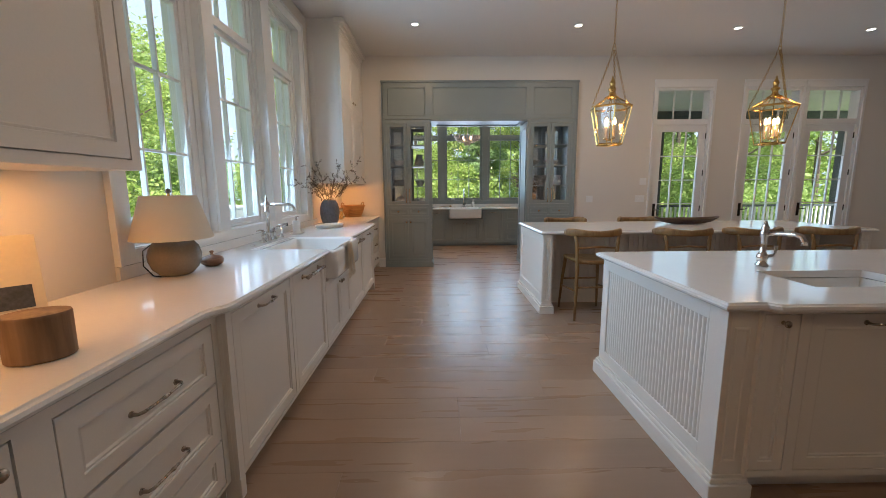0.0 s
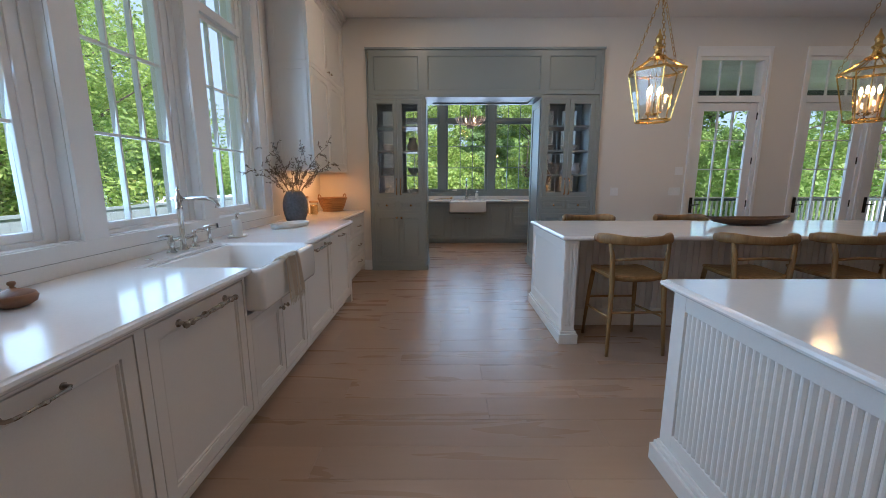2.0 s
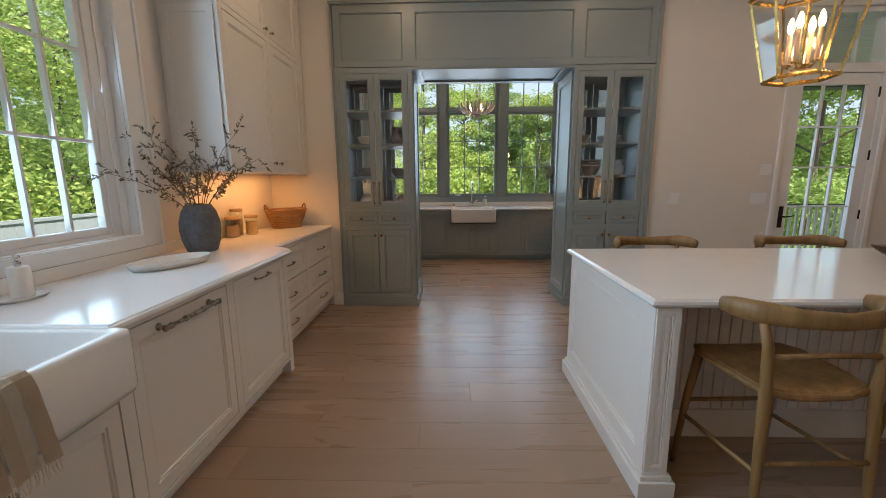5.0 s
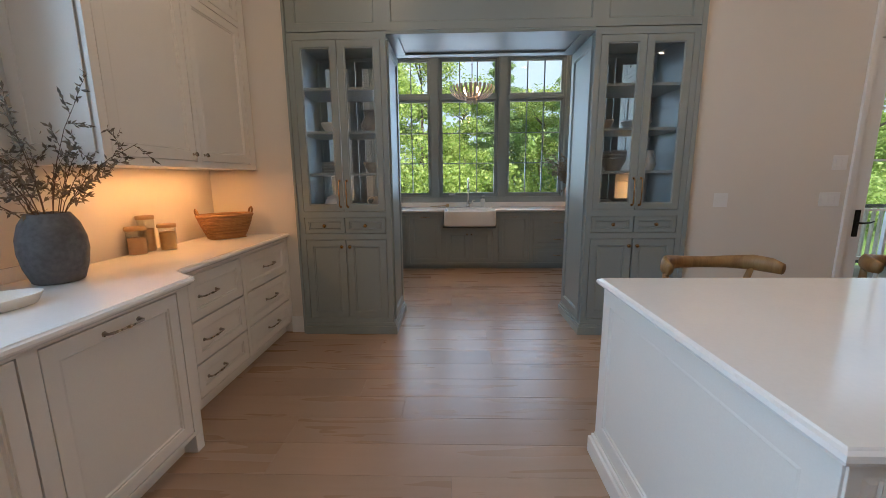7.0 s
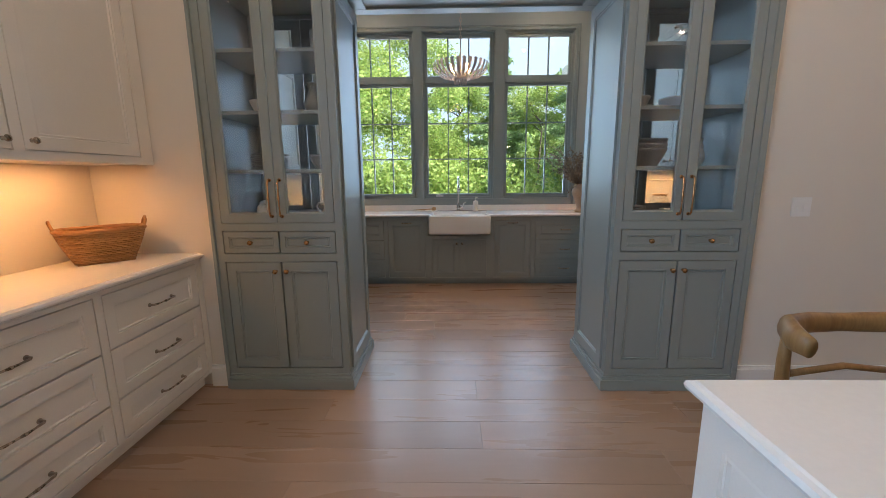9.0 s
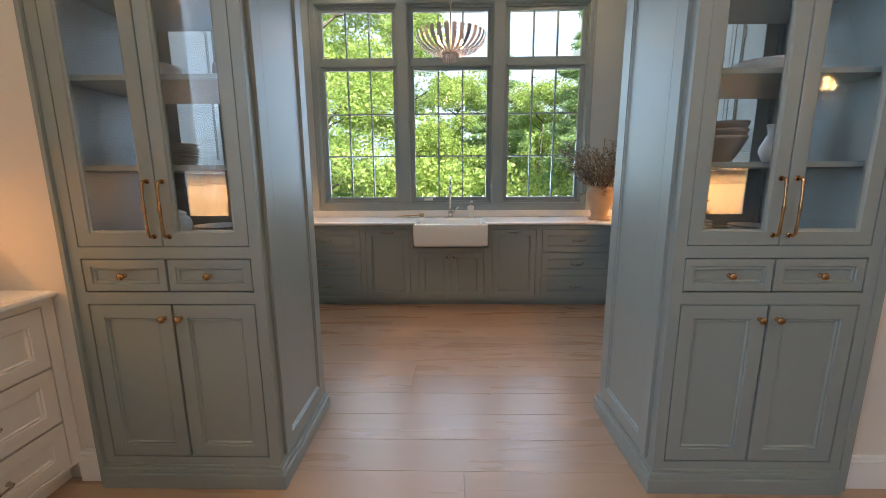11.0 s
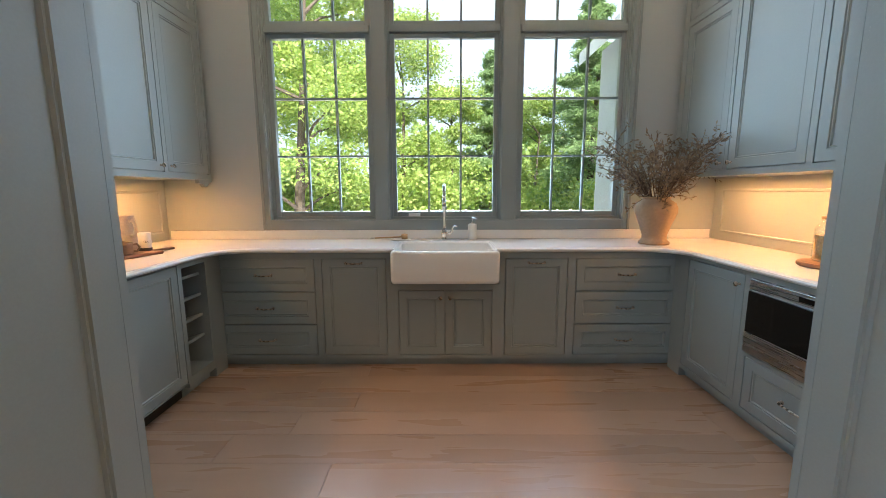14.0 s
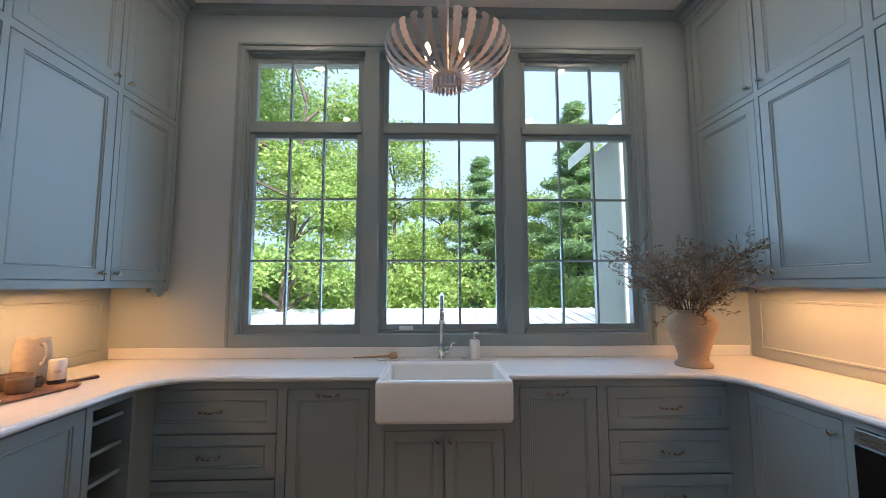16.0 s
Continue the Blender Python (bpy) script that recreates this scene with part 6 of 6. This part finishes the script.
def branches(t, n, reach, rise, seed, leafmat, name, leaf=0.028, z0=0.0):
    """Stems that fan out of a vase, with side twigs and many small leaves."""
    rng = np.random.default_rng(seed)
    stems, quads = bmesh.new(), []
    for k in range(n):
        a = 2 * math.pi * (k + rng.uniform(-0.3, 0.3)) / n
        out, up = reach * rng.uniform(0.45, 1.0), rise * rng.uniform(0.35, 1.0)
        base, mid, tip = Vector((0.02 * math.cos(a), 0.02 * math.sin(a), z0 - 0.1)), Vector((out * 0.35 * math.cos(a), out * 0.35 * math.sin(a), z0 + up * 0.65)), Vector((out * math.cos(a), out * math.sin(a), z0 + up))
        pts = [(1 - f) ** 2 * base + 2 * f * (1 - f) * mid + f * f * tip for f in (0, 0.25, 0.5, 0.75, 1.0)]
        tube(pts, [0.003, 0.0026, 0.0022, 0.0016, 0.001], 4, stems)
        for q in range(9):
            f = 0.25 + 0.72 * q / 8
            o = (1 - f) ** 2 * base + 2 * f * (1 - f) * mid + f * f * tip
            d = (tip - base).normalized() + Vector(rng.normal(0, 0.65, 3))
            d.normalize()
            ln = 0.13 * rng.uniform(0.5, 1.1)
            tube([o, o + d * ln * 0.5 + Vector((0, 0, 0.006)), o + d * ln], [0.0014, 0.001, 0.0007], 3, stems)
            for w in range(13):
                c = o + d * ln * (0.1 + 0.9 * w / 12)
                u = (d * 0.6 + Vector(rng.normal(0, 0.6, 3))).normalized()
                v = u.cross(Vector(rng.normal(0, 1, 3))).normalized()
                s = leaf * rng.uniform(0.6, 1.15)
                quads += [c, c + u * s * 0.5 + v * s * 0.17, c + u * s, c + u * s * 0.5 - v * s * 0.17]
    part("stems", stems, M_TWIG, t)
    me = bpy.data.meshes.new("leaves")
    me.from_pydata([tuple(q) for q in quads], [], np.arange(len(quads)).reshape(-1, 4).tolist())
    me.materials.append(leafmat)
    part("leaves", me, None, t, name)


va = thing("vase", pose(-1.19, 6.36, TOP), "tall grey stone vase filled with dried branches", "vase")
part("pot", lathe([(0, 0), (0.085, 0), (0.095, 0.006), (0.118, 0.08), (0.128, 0.15), (0.125, 0.21), (0.108, 0.275), (0.085, 0.315), (0.080, 0.325), (0.070, 0.325), (0.075, 0.31), (0.09, 0.27), (0.1, 0.15), (0, 0.02)], 40), M_STONE, va, "rough dark grey stone pot", True)
branches(va, 15, 0.50, 0.46, 5, M_DRYLEAF, "dried grey-green leaves", 0.036, 0.32)


def storage_jar(m, r, h, fill, material, lid, label):
    j = thing("storage_jar", m, label, "jar", "glass jars on the worktop")
    g = part("glass", lathe([(0, 0.0), (r, 0.0), (r, h), (r - 0.003, h), (r - 0.003, 0.004), (0, 0.004)], 28), M_JARGLASS, j, "clear glass", True)
    g.visible_shadow = False
    part("contents", lathe([(0, 0.005), (r - 0.005, 0.005), (r - 0.005, fill * 0.97), (r * 0.5, fill), (0, fill * 0.98)], 24), material, j, "dry goods inside")
    part("lid", lathe([(0, h), (r + 0.004, h), (r + 0.005, h + 0.006), (r + 0.005, h + 0.02), (r, h + 0.024), (0, h + 0.025)], 28), lid, j, "bamboo lid", True)
    return j


storage_jar(pose(-1.345, 7.03, TOP), 0.055, 0.155, 0.11, M_GRAIN, M_BAMBOO, "glass storage jar of beans with a bamboo lid")
storage_jar(pose(-1.265, 7.20, TOP), 0.052, 0.155, 0.125, M_PASTA, M_BAMBOO, "glass storage jar of pasta with a bamboo lid")
storage_jar(pose(-1.365, 7.145, TOP), 0.048, 0.215, 0.155, M_GRAIN, M_BAMBOO, "taller glass storage jar of grain with a bamboo lid")

bs_ = thing("wicker_basket", pose(-1.17, 7.74, TOP, 0, 0, 48) @ Matrix.Diagonal((1.13, 1.13, 1.13, 1)), "woven brown wicker basket with two loop handles", "basket")
SH = [(0.115, 0.070, 0.004), (0.135, 0.088, 0.05), (0.155, 0.102, 0.10), (0.172, 0.112, 0.155)]


def oval(ax, ay, z, n=48, p=3.0):
    out = []
    for k in range(n + 1):
        a = 2 * math.pi * k / n
        c, s = math.cos(a), math.sin(a)
        f = (abs(c) ** p + abs(s) ** p) ** (-1 / p)
        out.append((ax * f * c, ay * f * s, z))
    return out


for k in range(17):
    f = k / 16 * 3
    i = min(2, int(f))
    ax, ay, z = [SH[i][q] + (SH[i + 1][q] - SH[i][q]) * (f - i) for q in range(3)]
    row_ = oval(ax, ay, z + 0.003)
    wob = [(x * (1 + 0.018 * (-1) ** (q + k)), y * (1 + 0.024 * (-1) ** (q + k)), z_) for q, (x, y, z_) in enumerate(row_)]
    part("weave", tube(wob, 0.0058, 5, None, False), M_WICKER, bs_)
part("rim", tube(oval(0.175, 0.115, 0.166), 0.010, 8, None, False), M_WICKER, bs_)
part("bottom", boxes((-0.112, 0.112, -0.066, 0.066, 0, 0.008)), M_WICKER, bs_)
part("lining", extrude_outline([(x * 0.9, y * 0.9) for x, y, z in oval(0.118, 0.072, 0)[:-1]], 0.008, 0.03), M_WICKER, bs_)
for s in (-1, 1):
    part("loop_handle", tube([(s * 0.172, -0.03, 0.165), (s * 0.182, -0.026, 0.20), (s * 0.185, 0, 0.215), (s * 0.182, 0.026, 0.20), (s * 0.172, 0.03, 0.165)], 0.007, 7), M_WICKER, bs_, "", True)

db = bmesh.new()
prof = [(0.0, 0.012), (0.55, 0.014), (0.82, 0.04), (0.95, 0.062), (1.0, 0.07), (0.98, 0.058), (0.80, 0.022), (0.45, 0.0), (0, 0.0)]
lathe(prof, 44, db)
for v in db.verts:
    f = abs(v.co.x) ** 4
    v.co.y *= 0.15 * (1 - 0.30 * abs(v.co.x) ** 2)
    v.co.x *= 0.42
    v.co.z += 0.022 * f
db = tagged(part("dough_bowl", db, M_BOWL, None, "", True), "long dark walnut dough bowl on the island", "bowl")
db.matrix_world = pose(3.43, 6.00, TOP, 0, 0, 1)

fi = thing("island_faucet", pose(2.17, 3.28, TOP), "polished nickel prep faucet on the island", "faucet")
part("column", lathe([(0, 0), (0.034, 0), (0.036, 0.008), (0.024, 0.022), (0.028, 0.04), (0.03, 0.06), (0.022, 0.075), (0.016, 0.085), (0.018, 0.17), (0.024, 0.18), (0.024, 0.20), (0.016, 0.21), (0.02, 0.225), (0.012, 0.245), (0.005, 0.265), (0, 0.268)], 22), M_CHROME, fi, "", True)
part("spout", tube([(0, 0, 0.19), (0.03, -0.08, 0.20), (0.055, -0.14, 0.20), (0.065, -0.17, 0.19), (0.07, -0.18, 0.165), (0.07, -0.18, 0.145)], [0.011, 0.0115, 0.013, 0.013, 0.013, 0.016], 12), M_CHROME, fi, "", True)
part("lever", tube([(0.02, 0, 0.055), (0.06, -0.005, 0.06), (0.07, -0.005, 0.075), (0.072, -0.005, 0.12)], [0.012, 0.010, 0.007, 0.009], 8), M_CHROME, fi, "", True)

# towel over the apron of the sink
tw = thing("tea_towel", pose(-0.535, 4.47, 0.0), "beige checked tea towel hung over the sink edge", "towel")
path = [(-0.085, 0.76), (-0.066, 0.86), (-0.052, 0.905), (-0.03, 0.918), (-0.008, 0.917), (0.008, 0.905), (0.014, 0.87), (0.018, 0.80), (0.022, 0.72), (0.026, 0.655)]
for k in range(6):
    y0, y1 = -0.115 + 0.04 * k, -0.115 + 0.04 * (k + 1)
    bm = bmesh.new()
    rows_ = []
    for q, (x, z) in enumerate(path):
        rows_.append([bm.verts.new((x + 0.006 * math.sin(k * 1.7 + j * 1.7 + q * 0.35) * (q > 4) + (0 if j < 2 else 0), (y0 if j == 0 else y1) + 0.012 * max(0, q - 5) * (0.4 if k % 2 else 0.2), z)) for j in (0, 1)])
    for a, b in zip(rows_, rows_[1:]):
        bm.faces.new((a[0], a[1], b[1], b[0]))
    bmesh.ops.solidify(bm, geom=bm.faces[:], thickness=0.004)
    part("cloth_stripe", bm, M_CLOTH2 if k in (1, 4) else M_CLOTH, tw)
fg = link_mesh("fringe", tube([(0, 0, 0), (0.002, 0.001, -0.02), (-0.001, -0.002, -0.042)], [0.0022, 0.002, 0.001], 4), M_CLOTH2)
for k in range(26):
    o = part("fringe", fg, None, tw)
    o.matrix_local = pose(0.027, -0.10 + 0.0094 * k, 0.658, 4 * math.sin(k * 2.1), 5 * math.cos(k * 1.3), 40 * k)

# switch plates
for x, z, w in ((2.94, 1.18, 0.115), (3.83, 1.18, 0.165), (3.87, 1.48, 0.115)):
    s = thing("switch_plate", pose(x, 7.9995, z), "white switch plate on the wall", "switch", "switch plates")
    part("plate", boxes((-w / 2, w / 2, -0.006, 0, -0.058, 0.058), bev=0.002), M_TRIM, s)
    for k in range(2 if w < 0.15 else 3):
        part("rocker", boxes((-0.014 + (k - (0.5 if w < 0.15 else 1)) * 0.046, 0.014 + (k - (0.5 if w < 0.15 else 1)) * 0.046, -0.010, -0.0061, -0.03, 0.03), bev=0.002), M_TRIM, s)


# ---- ware in the display cabinets ----
def bowl(m, r, h, material, label, foot=0.4, name="bowl", group="ware in the display cabinets"):
    o = part(name, lathe([(0, 0), (r * foot, 0), (r * foot, 0.006), (r * 0.75, h * 0.42), (r * 0.96, h * 0.85), (r, h), (r * 0.96, h), (r * 0.7, h * 0.45), (0, 0.012)], 28), material, None, "", True)
    o.matrix_world = m
    return tagged(o, label, "bowl", group)


def plates(x, y, z, r, n, label):
    s = thing("plate_stack", pose(x, y, z), label, "plates", "ware in the display cabinets")
    me = link_mesh("plate", lathe([(0, 0), (r * 0.6, 0), (r, 0.010), (r, 0.013), (r * 0.62, 0.005), (0, 0.004)], 28), M_WARE, True)
    for k in range(n):
        o = part("plate", me, None, s)
        o.matrix_local = pose(0.002 * math.sin(k * 2), 0.002 * math.cos(k * 3), 0.0135 * k)
    return s


def pitcher(m, h, r, material, label, group="ware in the display cabinets"):
    p = thing("pitcher", m, label, "pitcher", group)
    part("jug", lathe([(0, 0), (r * 0.7, 0), (r, h * 0.3), (r * 0.98, h * 0.42), (r * 0.62, h * 0.75), (r * 0.68, h * 0.95), (r * 0.76, h), (r * 0.70, h), (r * 0.56, h * 0.76), (r * 0.9, h * 0.4), (0, 0.012)], 24), material, p, "", True)
    part("handle", tube([(r * 0.62, 0, h * 0.88), (r * 1.25, 0, h * 0.92), (r * 1.5, 0, h * 0.7), (r * 1.3, 0, h * 0.48), (r * 0.95, 0, h * 0.38)], 0.007, 8), material, p, "", True)
    return p


S1, S2, S0 = 1.4315, 1.7815, 1.0935
plates(-0.42, 8.32, S1, 0.125, 8, "stack of grey stoneware plates on a shelf")
bowl(pose(-0.42, 8.30, S2), 0.095, 0.10, M_SOAP, "white ceramic bowl on a shelf")
pitcher(pose(-0.06, 8.28, S2, 0, 0, -20), 0.20, 0.085, M_WARE, "grey ceramic pitcher on a shelf")
bowl(pose(-0.05, 8.30, S1), 0.095, 0.10, M_WARE, "footed grey ceramic bowl on a shelf", 0.5)
pitcher(pose(-0.03, 8.36, S0, 0, 0, 200), 0.12, 0.07, M_SOAP, "small white ceramic pitcher in the cabinet")
pt = thing("lidded_pot", pose(-0.40, 8.22, S0), "round white lidded ceramic pot in the cabinet", "pot", "ware in the display cabinets")
part("pot", lathe([(0, 0), (0.055, 0), (0.06, 0.005), (0.088, 0.04), (0.094, 0.07), (0.086, 0.10), (0.066, 0.118), (0, 0.118)], 32), M_SOAP, pt, "", True)
part("lid", lathe([(0.072, 0.1185), (0.074, 0.124), (0.05, 0.138), (0.014, 0.145), (0.010, 0.152), (0.017, 0.162), (0.012, 0.172), (0, 0.174)], 32), M_SOAP, pt, "", True)
plates(-0.24, 8.36, S0, 0.125, 4, "short stack of pale plates in the cabinet")
bowl(pose(2.02, 8.30, S2), 0.10, 0.095, M_WARE, "dark grey ceramic bowl on a shelf")
bowl(pose(2.32, 8.30, S2), 0.13, 0.085, M_SOAP, "wide white ceramic bowl on a shelf", 0.3)
for k in range(3):
    bowl(pose(2.12, 8.26, S1 + 0.03 * k), 0.115, 0.115, M_WARE, "large grey ceramic bowl on a shelf", 0.55)
pitcher(pose(2.46, 8.34, S1, 0, 0, 30), 0.18, 0.075, M_SOAP, "white ceramic pitcher on a shelf")
plates(2.02, 8.28, S0, 0.115, 6, "stack of grey stoneware plates in the cabinet")
plates(2.36, 8.30, S0, 0.10, 4, "short stack of grey stoneware plates in the cabinet")

# ---- small things in the pantry ----
pf = thing("pull_down_faucet", pose(0.915, 10.96, TOP), "tall polished nickel gooseneck faucet at the pantry sink", "faucet")
part("body", lathe([(0, 0), (0.028, 0), (0.029, 0.006), (0.02, 0.016), (0.024, 0.03), (0.026, 0.05), (0.02, 0.07), (0.0145, 0.085), (0, 0.086)], 20), M_CHROME, pf, "", True)
part("neck", tube([(0, 0, 0.08), (0, 0, 0.34), (0, -0.006, 0.385), (0, -0.03, 0.43), (0, -0.07, 0.448), (0, -0.11, 0.43), (0, -0.136, 0.385), (0, -0.142, 0.345)], 0.0125, 14), M_CHROME, pf, "", True)
part("spray_head", tube([(0, -0.142, 0.347), (0, -0.144, 0.30), (0, -0.146, 0.255)], [0.014, 0.016, 0.019], 14), M_CHROME, pf, "", True)
part("lever", tube([(0.02, 0, 0.05), (0.05, 0, 0.05), (0.062, 0, 0.065), (0.066, -0.005, 0.095), (0.085, -0.01, 0.112), (0.11, -0.012, 0.108)], [0.013, 0.015, 0.012, 0.008, 0.007, 0.005], 10), M_CHROME, pf, "", True)
soap_bottle(pose(1.15, 10.96, TOP), 0.13, 0.036, "white cylindrical soap dispenser beside the pantry sink")
tray(pose(0.55, 10.93, TOP), 0.09, 0.045, 0.008, M_SOAP, "small white oval brush dish", "brush_dish")
bsh = thing("dish_brush", pose(0.50, 10.93, TOP + 0.014, 0, 0, 5), "wooden dish brush with pale bristles on a dish", "brush")
part("handle", tube([(-0.16, 0.0, 0.004), (-0.06, 0, 0.008), (0.06, 0, 0.012)], [0.005, 0.006, 0.007], 8), M_BAMBOO, bsh, "", True)
part("head", tube([(0.06, 0, 0.012), (0.085, 0, 0.014), (0.11, 0, 0.014)], [0.02, 0.026, 0.02], 14), M_BAMBOO, bsh, "round bristle head", True)
part("loop", tube([(-0.16, 0, 0.004), (-0.18, 0.012, 0.004), (-0.195, 0, 0.004), (-0.18, -0.012, 0.004), (-0.16, 0, 0.004)], 0.0018, 5), M_CORD, bsh)
ab = tagged(part("air_switch", lathe([(0, 0), (0.02, 0), (0.018, 0.004), (0, 0.005)], 18), M_CHROME, None, "", True), "flat round nickel button by the pantry sink", "switch")
ab.matrix_world = pose(1.07, 10.95, TOP)

vb = thing("vase", pose(2.51, 10.66, TOP) @ Matrix.Diagonal((1.24, 1.24, 1.12, 1)), "sandy terracotta vase filled with dried brown foliage", "vase")
part("pot", lathe([(0, 0), (0.085, 0), (0.088, 0.012), (0.070, 0.03), (0.068, 0.06), (0.092, 0.14), (0.115, 0.205), (0.118, 0.24), (0.105, 0.275), (0.078, 0.295), (0.074, 0.305), (0.082, 0.315), (0.070, 0.315), (0.064, 0.30), (0.09, 0.26), (0.1, 0.2), (0, 0.03)], 40), M_TERRA, vb, "pitted terracotta pot", True)
branches(vb, 38, 0.40, 0.40, 15, M_BROWNLEAF, "dried brown leaves", 0.03, 0.31)

bo = thing("serving_board", pose(-1.10, 10.10, TOP, 0, 0, 76), "reddish wooden serving board with a handle", "board")
part("board", slab([(-0.36, -0.12), (0.18, -0.12), (0.20, -0.10), (0.20, 0.10), (0.18, 0.12), (-0.36, 0.12)], 0.02, 0.0195, 0.004), M_BOARD, bo)
part("handle", tube([(0.199, 0, 0.0105), (0.28, 0.01, 0.0105), (0.35, 0.0, 0.0105)], [0.024, 0.018, 0.026], 10, None, True, 0.4), M_BOWL, bo, "dark turned handle", True)
BT = TOP + 0.0205


def mug(m, label):
    g = thing("mug", m, label, "mug", "mugs on the serving board")
    part("cup", lathe([(0, 0), (0.042, 0), (0.048, 0.01), (0.05, 0.06), (0.051, 0.072), (0.047, 0.072), (0.045, 0.012), (0, 0.008)], 24), M_MUG, g, "", True)
    part("handle", tube([(0.047, 0, 0.058), (0.068, 0, 0.062), (0.082, 0, 0.04), (0.068, 0, 0.016), (0.047, 0, 0.018)], 0.006, 8), M_MUG, g, "", True)


for x, y, r in ((-1.19, 9.93, 40), (-1.16, 10.13, 60), (-1.06, 10.07, 50)):
    mug(pose(x, y, BT, 0, 0, r), "brown stoneware mug on the serving board")
jug = thing("pitcher", pose(-1.20, 10.26, BT, 0, 0, -20) @ Matrix.Diagonal((0.92, 0.92, 0.94, 1)), "tall straight-sided pale stoneware pitcher on the serving board", "pitcher", "ware on the serving board")
part("jug", lathe([(0, 0), (0.076, 0), (0.083, 0.006), (0.084, 0.06), (0.080, 0.16), (0.074, 0.215), (0.068, 0.232), (0.069, 0.242), (0.063, 0.242), (0.062, 0.23), (0.07, 0.2), (0.077, 0.06), (0, 0.012)], 32), M_JUG, jug, "", True)
part("handle", tube([(0.066, 0, 0.205), (0.10, 0, 0.215), (0.125, 0, 0.19), (0.128, 0, 0.15), (0.105, 0, 0.11), (0.079, 0, 0.105)], [0.010, 0.009, 0.009, 0.009, 0.009, 0.011], 10), M_JUG, jug, "", True)
tin = thing("tea_tin", pose(-1.06, 10.25, BT, 0, 0, 0), "white round tea tin with a printed label", "tin")
part("can", lathe([(0, 0), (0.036, 0), (0.036, 0.115), (0.033, 0.12), (0, 0.12)], 24), M_SOAP, tin, "", True)
part("base_band", lathe([(0.0365, 0.0), (0.0365, 0.02)], 24), M_INK, tin, "dark band")
txt = bpy.data.curves.new("lettering", 'FONT')
txt.body, txt.size, txt.align_x, txt.extrude = "TEA", 0.017, 'CENTER', 0.0004
to = new("lettering", txt)
to.data.materials.append(M_INK)
to.parent = tin
to.matrix_local = pose(0.026, -0.0265, 0.055, 90, 0, 45)
saucer = tagged(part("card", boxes((-0.05, 0.05, -0.035, 0.035, 0, 0.006), bev=0.002), M_PAPER), "small folded cream napkin on the board", "napkin")
saucer.matrix_world = pose(-1.045, 9.90, BT, 0, 0, 60)
rbd = tagged(part("round_board", lathe([(0, 0), (0.15, 0), (0.155, 0.004), (0.155, 0.018), (0.15, 0.022), (0, 0.022)], 48), M_BOARD, None, "", False), "round reddish wooden board on the worktop", "board")
rbd.matrix_world = pose(2.97, 9.72, TOP)
cj = thing("cookie_jar", pose(3.0, 9.76, TOP + 0.0225), "large glass jar half full of dried pasta with a lid", "jar")
g = part("glass", lathe([(0, 0), (0.085, 0), (0.092, 0.01), (0.092, 0.17), (0.08, 0.195), (0.066, 0.205), (0.066, 0.225), (0.063, 0.225), (0.063, 0.2), (0.089, 0.165), (0.089, 0.012), (0, 0.006)], 32), M_JARGLASS, cj, "clear glass", True)
g.visible_shadow = False
part("contents", lathe([(0, 0.007), (0.086, 0.012), (0.087, 0.14), (0.05, 0.155), (0, 0.15)], 28), M_PASTA, cj, "dried pasta inside")
part("lid", lathe([(0, 0.226), (0.07, 0.226), (0.071, 0.242), (0, 0.246)], 28), M_BAMBOO, cj, "wooden lid", True)
lt = tagged(part("window_latch", boxes((-0.05, 0.05, -0.016, 0.0, 0, 0.028), bev=0.004), M_TRIM), "small white window operator on the sill", "latch")
lt.matrix_world = pose(0.66, 11.074, 1.102)
